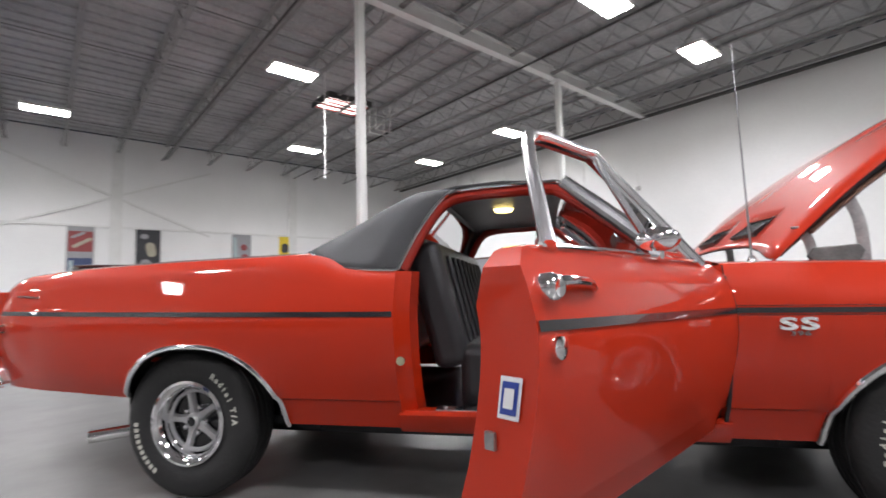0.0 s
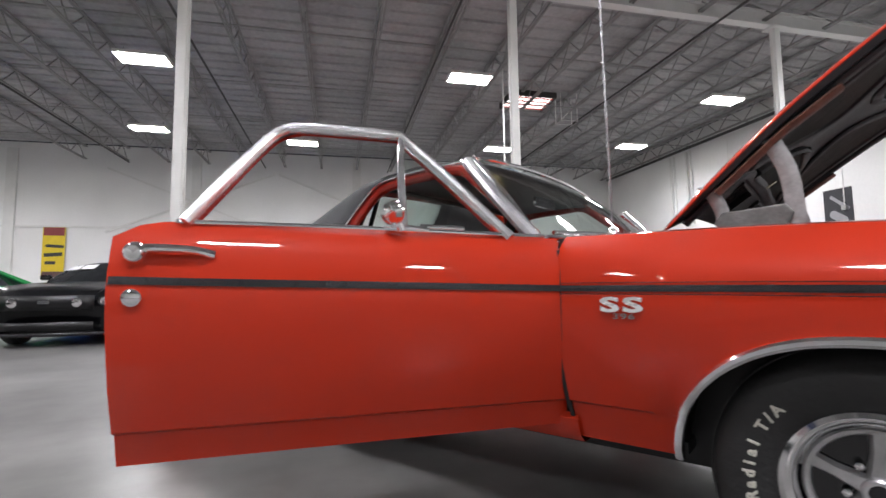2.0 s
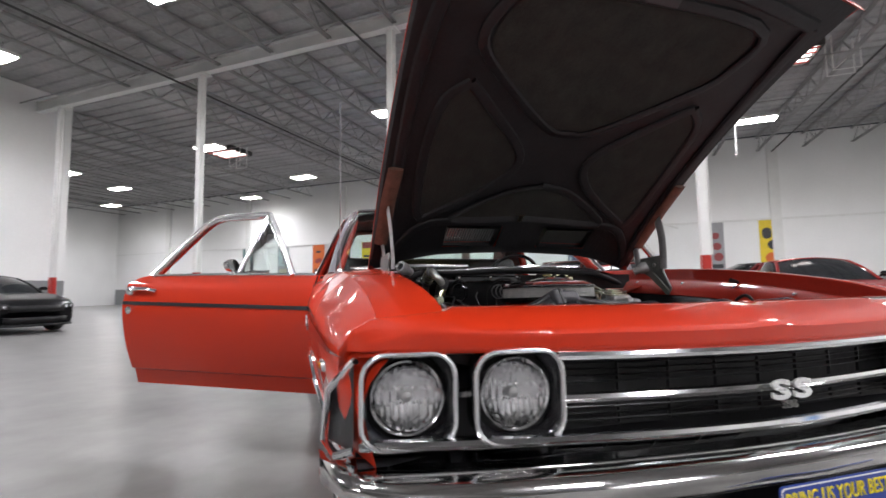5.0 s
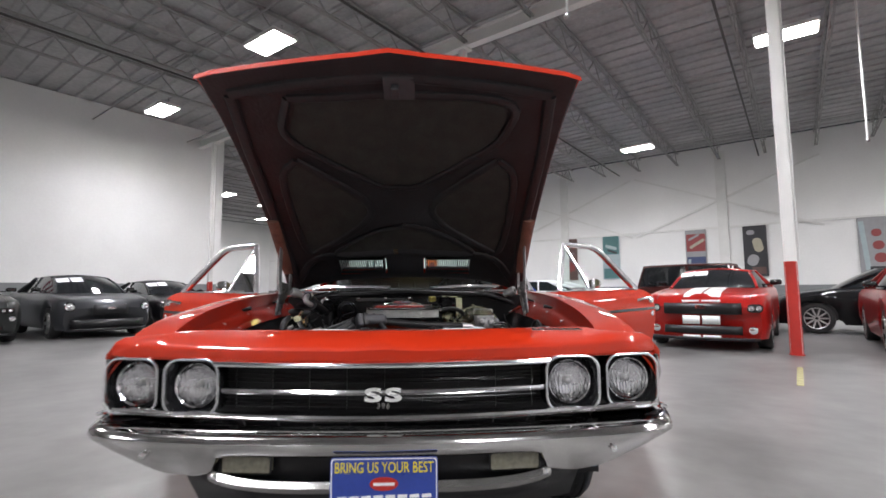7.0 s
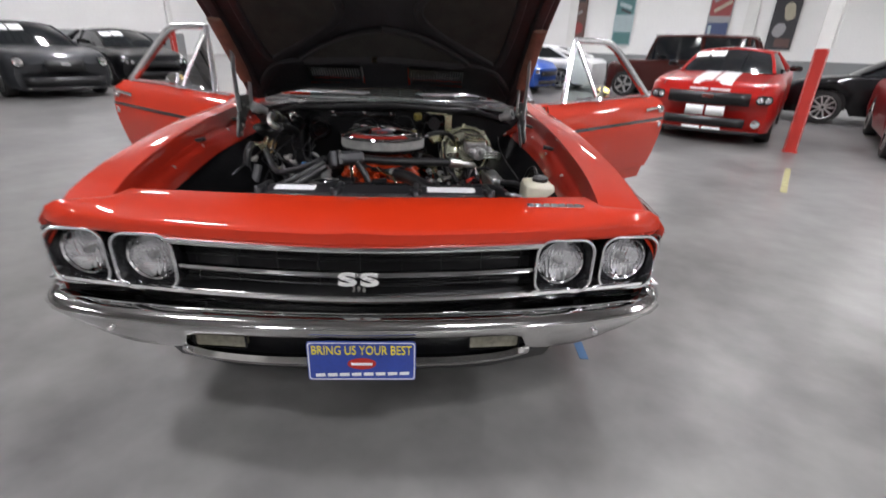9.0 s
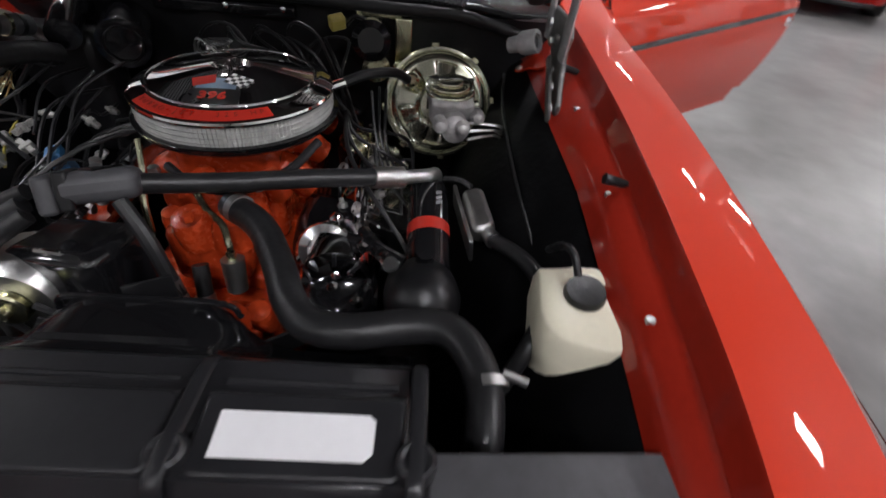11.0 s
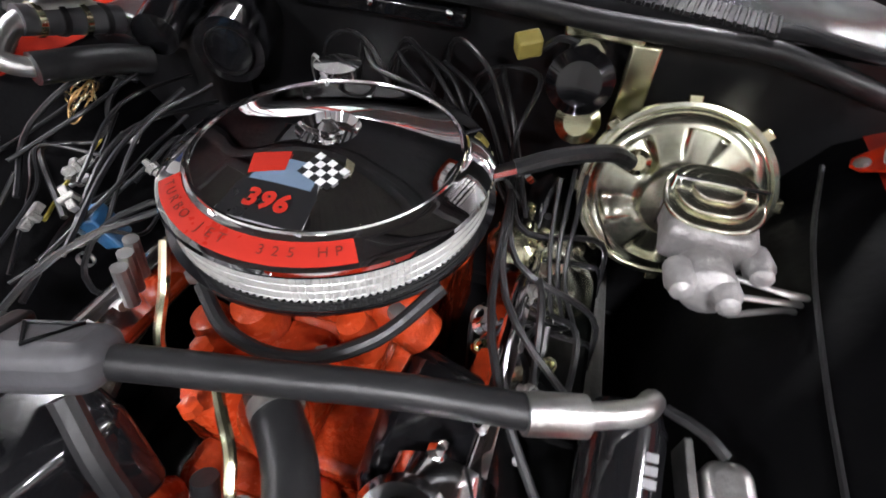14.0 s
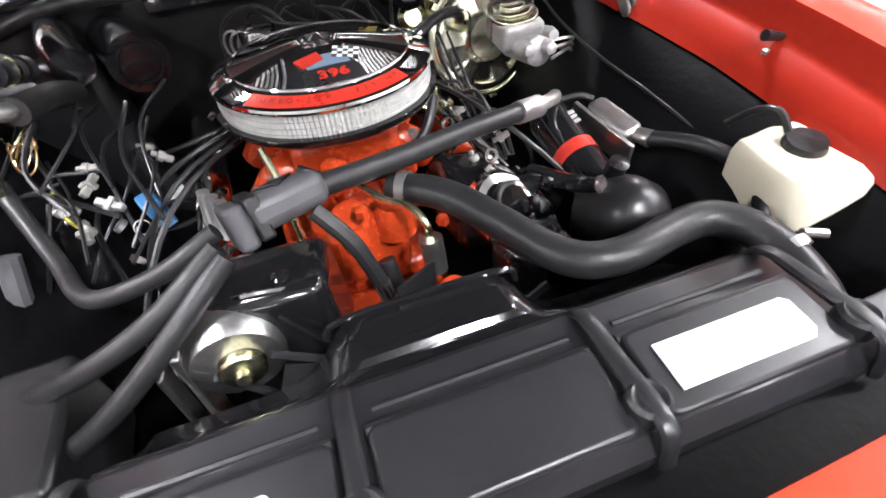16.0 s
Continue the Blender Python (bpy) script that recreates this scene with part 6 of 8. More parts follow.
for k, ch in enumerate("TURBO JET  325 HP"):
    if ch == " ":
        continue
    a = radians(-46 + 76 * k / 16)
    writing("sticker_letter", ch, 0.0145, STICKER_INK, cleaner, pose(AC.x + 0.169 * math.cos(a), AC.y + 0.169 * math.sin(a), 0.9262, 0, 0, math.degrees(a) + 90) @ pose(0, 0, 0, 16, 0, 0), 0.0002)
part("vacuum_port", tube([(-0.125, 0.180, 0.898), (-0.142, 0.212, 0.905)], 0.010, 10, 1), CHROME, cleaner)
part("breather", moved(lathe([(0.030, 0.86), (0.030, 0.905), (0.034, 0.910), (0.034, 0.935), (0.0, 0.937)], 24, False), Matrix.Translation((-0.262, -0.075, 0.0))), CHROME, block, "chrome breather cap")
for k in range(5):
    part("duct_rib", moved(lathe([(0.028, -0.003), (0.032, 0.0), (0.028, 0.003)], 16, False), pose(-0.255 + 0.016 * k - 0.02, -0.115 + 0.012 * k, 0.905, 90, 0, 50)), DULL_METAL, block)

# brake booster and master cylinder
rows = []
for r, z, pad in ((0.095, -0.10, 0), (0.118, -0.085, 0), (0.125, -0.03, 0), (0.126, 0.0, 0), (0.134, 0.001, 0), (0.1355, 0.005, 0), (0.133, 0.010, 0), (0.127, 0.011, 0), (0.124, 0.0085, 0), (0.121, 0.010, 0), (0.117, 0.018, 0), (0.111, 0.0225, 0), (0.106, 0.024, 0), (0.1025, 0.0245, 0),
                  (0.1000, 0.025, 0.75), (0.0985, 0.025, 1), (0.092, 0.026, 0.88), (0.082, 0.027, 0.62), (0.070, 0.029, 0.32), (0.060, 0.031, 0.08), (0.054, 0.033, 0), (0.050, 0.036, 0), (0.045, 0.048, 0), (0.0, 0.052, 0)):
    rows.append([(r * math.cos(a), r * math.sin(a), z - pad * 0.009 / (1 + math.exp(-12 * (math.cos(6 * a + 0.9) - 0.05)))) for a in np.linspace(0, 2 * math.pi, 144, endpoint=False)])
bm = pose(-0.314, 0.425, 0.800, 0, 74, 0)
boost = part("brake_booster", moved(grid(rows, True), bm), BOOSTER, car, "pale gold-plated brake booster with six pressed pockets")
for k in range(8):
    a = math.pi * k / 4 + 0.1
    part("booster_tab", moved(box(0.129, -0.009, -0.006, 0.143, 0.009, 0.010), bm @ pose(0, 0, 0, 0, 0, math.degrees(a))), BRASSY, boost, bevel=0.002)
part("master_cylinder", join(moved(box(-0.050, -0.050, -0.030, 0.045, 0.048, 0.028), pose(-0.182, 0.445, 0.856, 0, 10, 0)), moved(lathe([(0.030, -0.05), (0.030, 0.07), (0.022, 0.08)], 20), pose(-0.158, 0.448, 0.826, 0, 82, 0))), MASTER_GREY, boost, "grey cast master cylinder", bevel=0.012, seg=3)
part("cylinder_lid", moved(slab(rounded(0.098, 0.112, 0.044, 8), 0, 0.010), pose(-0.190, 0.440, 0.883, 0, 14, 0)), BOOSTER, boost, "oval plated reservoir lid", bevel=0.004, seg=3)
part("lid_dome", moved(slab(rounded(0.072, 0.088, 0.034, 8), 0, 0.008), pose(-0.190, 0.440, 0.893, 0, 14, 0)), BOOSTER, boost, bevel=0.004, seg=3)
part("lid_crown", moved(slab(rounded(0.042, 0.056, 0.020, 8), 0, 0.006), pose(-0.189, 0.440, 0.901, 0, 14, 0)), BOOSTER, boost, bevel=0.003, seg=3)
part("lid_bail", tube([(-0.188, 0.392, 0.838), (-0.188, 0.392, 0.910), (-0.188, 0.490, 0.910), (-0.188, 0.494, 0.838)], 0.003, 6, 1), CHROME, boost)
for y, x, z in ((0.415, -0.092, 0.853), (0.462, -0.088, 0.850), (0.500, -0.14, 0.853)):
    part("brake_fitting", moved(lathe([(0.016, -0.02), (0.017, 0.010), (0.013, 0.016), (0.012, 0.026), (0.006, 0.030), (0.0, 0.030)], 14, False), pose(x, y, z - 0.008, 0, 80, 0)), MASTER_GREY, boost, "grey hex fitting")
for k in range(3):
    part("brake_line", tube([(-0.12 + 0.02 * k, 0.475, 0.838 - 0.010 * k), (-0.11, 0.535, 0.840 - 0.012 * k), (-0.135, 0.560, 0.820 - 0.012 * k), (-0.19, 0.545, 0.77)], 0.0036, 6, 5), ALU, boost, "bent steel brake line")
part("vacuum_hose", tube([(-0.142, 0.212, 0.905), (-0.17, 0.26, 0.915), (-0.215, 0.315, 0.905), (-0.245, 0.345, 0.880)], 0.011, 10, 6), RUBBER, car, "black vacuum hose")
part("hose_nozzle", moved(lathe([(0.017, -0.006), (0.017, 0.014), (0.010, 0.02)], 14), pose(-0.262, 0.355, 0.872, 0, 60, 0)), BRASSY, boost)

# wiper motor and connector on the firewall
wm = part("wiper_motor", moved(lathe([(0.0, 0.062), (0.03, 0.062), (0.046, 0.050), (0.050, 0.0), (0.050, -0.06)], 24, False), pose(-0.372, 0.258, 0.930, 0, 80, 0)), BLACK_GLOSS, car, "black wiper motor on the firewall")
part("motor_bracket", join(moved(box(-0.01, -0.012, -0.10, 0.01, 0.03, 0.06), pose(-0.385, 0.325, 0.92)), moved(box(-0.01, -0.06, 0.0, 0.01, 0.05, 0.022), pose(-0.385, 0.28, 0.975))), BRASSY, wm, "gold plated bracket", bevel=0.005)
part("motor_gear", moved(lathe([(0.034, -0.03), (0.034, 0.02), (0.02, 0.03), (0.0, 0.03)], 18, False), pose(-0.365, 0.268, 0.862, 0, 70, 0)), BRASSY, wm, "plated gear housing")
part("motor_plug", moved(box(-0.012, -0.018, -0.015, 0.014, 0.018, 0.015), pose(-0.345, 0.178, 0.970, 10, 20, 30)), YELLOW_PL, wm, "yellowed plastic plug", bevel=0.004)
part("motor_wire", tube([(-0.35, 0.20, 0.965), (-0.34, 0.22, 0.985), (-0.36, 0.245, 0.975)], 0.005, 6, 5), RUBBER, wm)

# distributor and leads
dist = part("distributor", moved(lathe([(0.045, 0.60), (0.052, 0.66), (0.055, 0.715), (0.045, 0.735), (0.0, 0.74)], 24, False), Matrix.Translation((-0.225, 0.232, 0.0))), BLACK_GLOSS, car, "black distributor cap with plated clips")
for k in range(6):
    a = k * math.pi / 3
    part("dist_tower", moved(lathe([(0.009, 0.735), (0.008, 0.765), (0.0, 0.766)], 10, False), Matrix.Translation((-0.225 + 0.034 * math.cos(a), 0.232 + 0.034 * math.sin(a), 0.0))), BRASSY if k % 2 else RUBBER, dist)
part("dist_clip", moved(lathe([(0.030, 0.0), (0.034, 0.012), (0.02, 0.022), (0.0, 0.024)], 16, False), pose(-0.185, 0.222, 0.742, 0, 20, 0)), BRASSY, dist, "gold plated cap")
rng = random.Random(4)
for k in range(9):
    y = -0.10 + 0.032 * k + rng.uniform(-0.012, 0.012)
    u = lambda d: rng.uniform(-d, d)
    part("ignition_lead", tube([(-0.24 + u(0.02), 0.20 + 0.01 * (k % 4), 0.77), (-0.262 + u(0.015), y * 0.6 + 0.11 + u(0.015), 0.885 + u(0.02)), (-0.295 + u(0.025), y + 0.04 + u(0.02), 0.945 + u(0.025)), (-0.345 + u(0.02), y - 0.01 + u(0.03), 0.925 + u(0.02)), (-0.335, y - 0.03 + u(0.02), 0.80)], 0.0038, 6, 6), RUBBER, dist, "black ignition lead")
for k in range(3):
    part("loom_wire", tube([(-0.20 + u(0.02), 0.265 + 0.016 * k, 0.87), (-0.13 + u(0.02), 0.275 + 0.012 * k, 0.79), (-0.10, 0.30 + 0.014 * k, 0.71), (-0.16, 0.33, 0.64)], 0.0032, 6, 5), RUBBER, dist)

# hoses: air-conditioning line over the engine
acl = part("refrigerant_hose", tube([(0.197, -0.068, 0.857), (0.160, 0.06, 0.842), (0.130, 0.18, 0.836), (0.108, 0.295, 0.830)], 0.0165, 14, 6), RUBBER, car, "thick black refrigerant hose")
part("hose_ferrule", tube([(0.112, 0.285, 0.831), (0.092, 0.338, 0.822)], 0.0195, 16, 1), ALU, acl, "crimped aluminium ferrule")
part("hose_elbow", tube([(0.092, 0.338, 0.822), (0.068, 0.385, 0.814), (0.045, 0.402, 0.803), (0.038, 0.402, 0.770)], 0.0125, 12, 5), ALU, acl, "bent aluminium fitting")
part("hose_sleeve", moved(slab(rounded(0.062, 0.115, 0.020), -0.024, 0.024), pose(0.213, -0.118, 0.862, 0, -24, 17)), HOSE_GREY, acl, "grey rubber junction sleeve", bevel=0.017, seg=4)
part("sleeve_strap", moved(slab(rounded(0.070, 0.026, 0.012), -0.029, 0.029), pose(0.232, -0.178, 0.857, 0, -24, 17)), HOSE_GREY, acl, bevel=0.006)
part("sleeve_mark", moved(tube([(-0.016, -0.03, 0.026), (0.018, -0.005, 0.026), (-0.016, 0.022, 0.026), (-0.016, -0.03, 0.026)], 0.0022, 5, 1), pose(0.213, -0.112, 0.862, 0, -24, 17)), BLACK, acl)
part("metal_clip", moved(box(-0.032, -0.010, -0.028, 0.032, 0.010, 0.030), pose(0.224, -0.156, 0.859, 0, -24, 17)), BLACK, acl, bevel=0.004)
for k, (dz, pts) in enumerate((
        (0.0, [(0.245, -0.200, 0.868), (0.250, -0.28, 0.835), (0.215, -0.375, 0.805), (0.105, -0.430, 0.800), (0.02, -0.470, 0.835), (-0.025, -0.490, 0.865)]),
        (0.0, [(0.255, -0.205, 0.853), (0.285, -0.30, 0.80), (0.285, -0.40, 0.755), (0.24, -0.50, 0.70), (0.18, -0.56, 0.62), (0.10, -0.60, 0.50)]),
        (0.0, [(0.265, -0.200, 0.842), (0.312, -0.285, 0.790), (0.335, -0.38, 0.725), (0.325, -0.49, 0.655), (0.29, -0.60, 0.585), (0.22, -0.66, 0.50), (0.12, -0.68, 0.42)]))):
    part("branch_hose", tube(pts, 0.0145 if k else 0.012, 12, 6), RUBBER, acl, "black branch hose")
part("drop_hose", tube([(0.235, -0.085, 0.850), (0.262, -0.050, 0.800), (0.278, -0.030, 0.735), (0.282, -0.022, 0.70)], 0.012, 10, 5), RUBBER, acl, "short black hose with a clamp")
part("drop_ferrule", tube([(0.279, -0.028, 0.730), (0.283, -0.020, 0.680)], 0.0125, 10, 1), ALU, acl)

# upper radiator hose
rh = part("radiator_hose", tube([(0.149, 0.040, 0.788), (0.212, 0.104, 0.792), (0.295, 0.148, 0.786), (0.375, 0.180, 0.783), (0.418, 0.215, 0.784), (0.432, 0.270, 0.787), (0.424, 0.345, 0.789), (0.430, 0.395, 0.792), (0.465, 0.426, 0.790), (0.512, 0.440, 0.780), (0.565, 0.436, 0.765), (0.600, 0.428, 0.740)], 0.0245, 18, 6), RUBBER, car, "thick black upper radiator hose")
part("hose_band", tube([(0.158, 0.052, 0.789), (0.168, 0.064, 0.790)], 0.0268, 16, 1), DULL_METAL, rh, "grey hose clamp")
part("end_clamp", tube([(0.505, 0.446, 0.782), (0.518, 0.446, 0.778)], 0.0268, 16, 1), ALU, rh, "worm-drive hose clamp")
part("clamp_screw", tube([(0.508, 0.462, 0.800), (0.520, 0.492, 0.795)], 0.006, 8, 1), ALU, rh)

# front dress: compressor, canister, drier, pump, sensor
comp = part("compressor", moved(box(-0.062, -0.080, -0.15, 0.062, 0.080, 0.0), pose(0.248, -0.168, 0.793, 6, -6, -14)), BLACK_GLOSS, car, "glossy black compressor body", bevel=0.022, seg=4)
part("compressor_housing", moved(lathe([(0.0, -0.07), (0.050, -0.068), (0.062, -0.05), (0.063, 0.030), (0.056, 0.045), (0.030, 0.050), (0.0, 0.050)], 32, False), pose(0.285, -0.232, 0.725, 0, 90, 0)), ALU, comp, "bare aluminium front housing")
part("compressor_strap", tube([(0.262, -0.235, 0.770), (0.290, -0.200, 0.797), (0.300, -0.150, 0.797), (0.306, -0.105, 0.785)], 0.004, 6, 5), CHROME, comp)
part("compressor_cap", moved(lathe([(0.012, 0), (0.012, 0.010), (0.006, 0.014), (0, 0.014)], 8, False), pose(0.285, -0.15, 0.795)), BLACK_GLOSS, comp)
part("pulley", moved(lathe([(0.010, 0.0), (0.026, 0.0), (0.029, 0.003), (0.020, 0.009), (0.029, 0.015), (0.026, 0.018), (0.010, 0.020), (0.009, 0.030), (0.0, 0.030)], 28, False), pose(0.334, -0.226, 0.733, 0, 90, 0)), BRASSY, comp, "plated belt pulley")
part("pulley_bracket", box(0.25, -0.312, 0.54, 0.30, -0.298, 0.74), ALU, comp, bevel=0.004)
part("idler_bracket", box(0.25, -0.345, 0.52, 0.29, -0.335, 0.70), ALU, comp, bevel=0.004)
part("drive_belt", tube([(0.345, -0.257, 0.735), (0.345, -0.10, 0.50), (0.345, 0.10, 0.50), (0.345, -0.19, 0.74)], 0.006, 6, 1), RUBBER, comp, "black drive belt")
can = part("canister", tube([(0.055, 0.388, 0.765), (0.235, 0.386, 0.712)], [0.040, 0.040], 24, 1), BLACK_GLOSS, car, "black canister with a red band", smooth=50)
part("canister_band", tube([(0.140, 0.3872, 0.740), (0.165, 0.3868, 0.733)], 0.0406, 24, 1, cap=False), DECAL_RED, can, "red printed band")
part("canister_cap", tube([(0.038, 0.388, 0.770), (0.058, 0.388, 0.764)], [0.032, 0.041], 24, 1), BLACK_GLOSS, can)
for k in range(3):
    part("canister_print", moved(box(-0.004, -0.014, 0, 0.004, 0.014, 0.0008), pose(0.095 + 0.011 * k, 0.398, 0.7905 - 0.003 * k, 18, 16, 0)), DECAL_GREY, can)
drier = part("receiver_drier", moved(slab(rounded(0.110, 0.044, 0.016), -0.016, 0.026), pose(0.125, 0.482, 0.762, 12, 10, 8)), ALU, car, "bare aluminium receiver can", bevel=0.010, seg=3)
part("drier_bracket", moved(box(-0.075, -0.030, -0.030, 0.075, -0.022, 0.024), pose(0.130, 0.477, 0.760, 8, 10, 8)), ALU, drier, bevel=0.002)
part("drier_neck", tube([(0.178, 0.492, 0.765), (0.205, 0.500, 0.766)], [0.013, 0.016], 12, 1), ALU, drier)
part("drier_hose", tube([(0.200, 0.498, 0.766), (0.255, 0.535, 0.775), (0.315, 0.556, 0.775), (0.375, 0.552, 0.765), (0.425, 0.520, 0.742), (0.445, 0.49, 0.68), (0.45, 0.47, 0.60)], 0.0135, 12, 6), RUBBER, drier, "black hose from the receiver")
part("drier_wire", tube([(0.04, 0.42, 0.79), (0.06, 0.45, 0.80), (0.075, 0.470, 0.795)], 0.006, 6, 5), RUBBER, drier)
psp = part("steering_pump", moved(lathe([(0.0, 0.075), (0.030, 0.072), (0.052, 0.055), (0.063, 0.02), (0.065, -0.04), (0.05, -0.06)], 28, False), pose(0.300, 0.372, 0.715, 0, 58, 0)), BLACK, car, "black power steering pump")
part("pump_cap", moved(lathe([(0.016, 0), (0.016, 0.03), (0.0, 0.032)], 14, False), pose(0.262, 0.375, 0.768, 0, 20, 0)), BLACK_GLOSS, psp)
part("pump_bracket", tube([(0.185, 0.270, 0.765), (0.235, 0.295, 0.770), (0.262, 0.34, 0.76)], 0.012, 8, 3), BLACK_GLOSS, psp)
for x, y, z in ((0.225, 0.272, 0.766), (0.262, 0.325, 0.762)):
    part("bracket_nut", moved(lathe([(0.011, -0.012), (0.011, 0.014), (0.006, 0.018), (0, 0.018)], 6, False), pose(x, y, z, 0, 70, 0)), CHROME, psp)
part("bracket_casting", slab([(0.0, 0.142), (0.10, 0.132), (0.185, 0.138), (0.215, 0.19), (0.215, 0.275), (0.12, 0.285), (0.03, 0.262)], 0.62, 0.738), BLACK_GLOSS, car, "glossy black bracket casting beside the engine", bevel=0.028, seg=3)
brk = part("accessory_bracket", slab([(0.190, 0.190), (0.185, 0.270), (0.225, 0.300), (0.285, 0.285), (0.325, 0.235), (0.305, 0.180), (0.250, 0.165)], 0.60, 0.705), BLACK_GLOSS, car, "glossy black accessory bracket", bevel=0.022, seg=3)
part("bracket_arm", tube([(0.165, 0.205, 0.742), (0.225, 0.285, 0.765), (0.262, 0.310, 0.770), (0.300, 0.320, 0.790)], 0.013, 10, 4), BLACK_GLOSS, brk)
part("bracket_ring", moved(lathe([(0.034, -0.01), (0.046, 0.0), (0.050, 0.012), (0.044, 0.020), (0.030, 0.016)], 26, False), pose(0.205, 0.205, 0.735, 0, 38, 0)), CHROME, brk, "chrome ring of the alternator")
for x, y, z in ((0.235, 0.258, 0.712), (0.275, 0.225, 0.710), (0.300, 0.265, 0.706), (0.215, 0.235, 0.725)):
    part("bracket_bolt", moved(lathe([(0.010, -0.006), (0.010, 0.010), (0.005, 0.014), (0, 0.014)], 6, False), pose(x, y, z, 12, 20, 0)), CHROME, brk)
fanhub = part("pump_pulley", moved(lathe([(0.015, 0.0), (0.078, 0.0), (0.082, 0.006), (0.070, 0.016), (0.082, 0.026), (0.076, 0.032), (0.040, 0.034), (0.038, 0.060), (0.0, 0.062)], 32, False), pose(0.298, 0.020, 0.585, 0, 90, 0)), BLACK_GLOSS, car, "black water pump pulley")
part("fan_clutch", moved(lathe([(0.02, 0.0), (0.055, 0.004), (0.062, 0.02), (0.030, 0.034), (0.0, 0.036)], 24, False), pose(0.352, 0.020, 0.585, 0, 90, 0)), DULL_METAL, fanhub, "worn metal fan clutch")
alt = part("alternator", moved(lathe([(0.0, 0.05), (0.035, 0.05), (0.062, 0.036), (0.066, 0.0), (0.062, -0.06), (0.03, -0.075)], 28, False), pose(0.205, 0.225, 0.700, 0, 90, 0)), CHROME, car, "chrome alternator body")
for k in range(8):
    part("alternator_fin", moved(box(0.030, -0.003, 0.036, 0.060, 0.003, 0.047), pose(0.205, 0.225, 0.700, 0, 90, 0) @ pose(0, 0, 0, 0, 0, 45 * k)), BLACK, alt)
sen = part("sender", tube([(0.250, 0.062, 0.752), (0.262, 0.064, 0.695)], [0.0185, 0.017], 16, 1), ALU, car, "plated temperature sender")
part("sender_neck", tube([(0.245, 0.060, 0.765), (0.250, 0.062, 0.750)], 0.008, 10, 1), BRASSY, sen)
part("sender_pipe", tube([(0.155, -0.010, 0.815), (0.185, 0.015, 0.800), (0.215, 0.045, 0.795), (0.243, 0.060, 0.778), (0.248, 0.062, 0.760)], 0.0058, 8, 6), BRASSY, sen, "plated bent pipe")
part("heater_nipple", tube([(0.225, -0.005, 0.715), (0.255, 0.002, 0.655)], 0.014, 12, 1), RUBBER, car, "short black heater hose stub")
part("nipple_clamp", tube([(0.250, 0.000, 0.668), (0.258, 0.003, 0.648)], 0.0165, 12, 1), ALU, car, "bright stub clamp")
part("crankcase_hose", tube([(0.075, -0.085, 0.818), (0.110, -0.03, 0.800), (0.112, 0.05, 0.795), (0.075, 0.125, 0.815), (0.01, 0.175, 0.845)], 0.0085, 10, 6), RUBBER, car, "thin black hose round the manifold")
part("crossover_pipe", tube([(0.06, -0.128, 0.86), (0.095, -0.118, 0.82), (0.13, -0.115, 0.775), (0.145, -0.112, 0.72)], 0.0062, 8, 5), BRASSY, car, "dull plated pipe beside the manifold")

# washer bottle
wb_o = [(-0.085, -0.066), (0.030, -0.074), (0.070, -0.026), (0.064, 0.050), (-0.085, 0.056)]
rows = []
for z, k, dx in ((0.622, 0.35, 0.03), (0.648, 0.72, 0.015), (0.695, 0.98, 0.004), (0.775, 1.0, 0.0), (0.795, 0.93, -0.002), (0.803, 0.70, -0.004)):
    loop = spline([(p[0] * k, p[1] * k, 0) for p in wb_o + wb_o[:1]], 4)
    rows.append([(0.402 + q.x + dx, 0.636 + q.y - 0.03 * (0.8 - z), z + 0.010) for q in loop[:-1]])
V, F = grid(rows, True)
n = len(rows[0])
F += [tuple(range(n)), tuple(range(len(V) - n, len(V)))]
bottle = part("washer_bottle", (V, F), CREAM, car, "cream plastic washer bottle", bevel=0.003, smooth=50)
part("bottle_cap", moved(lathe([(0.029, 0.0), (0.031, 0.008), (0.028, 0.018), (0.0, 0.021)], 24, False), pose(0.382, 0.630, 0.809, 4, 6, 0)), RUBBER, bottle, "black push-on cap")
part("bottle_tube", tube([(0.360, 0.625, 0.82), (0.335, 0.615, 0.850), (0.305, 0.606, 0.84), (0.27, 0.598, 0.80)], 0.006, 8, 5), RUBBER, bottle)
part("bottle_spout", moved(lathe([(0.018, 0), (0.02, 0.012), (0.0, 0.016)], 16, False), pose(0.350, 0.650, 0.808)), CREAM, bottle)

# passenger-side clutter: blower, evaporator lines, wiring
blow = part("blower_motor", tube([(-0.43, -0.335, 0.915), (-0.300, -0.292, 0.905)], 0.055, 26, 1), BLACK_GLOSS, car, "glossy black blower motor", smooth=50)
part("blower_rim", moved(lathe([(0.035, 0.0), (0.038, 0.004), (0.041, 0.0)], 24, False), pose(-0.299, -0.2917, 0.905, 0, 90, 18)), BLACK, blow)
part("evaporator_case", join(box(-0.43, -0.62, 0.62, -0.31, -0.36, 0.92)), BLACK, car, "black evaporator case", bevel=0.03, seg=3)
part("case_tube", tube([(-0.43, -0.435, 0.948), (-0.34, -0.415, 0.945), (-0.255, -0.385, 0.932)], 0.034, 16, 3), BLACK_GLOSS, car, "black duct")
acp = part("evaporator_pipe", tube([(-0.30, -0.44, 0.90), (-0.24, -0.462, 0.960), (-0.175, -0.466, 0.985), (-0.115, -0.475, 0.975), (-0.080, -0.468, 0.953), (-0.10, -0.445, 0.935), (-0.17, -0.425, 0.925)], 0.0135, 12, 6), ALU, car, "bent aluminium evaporator pipe")
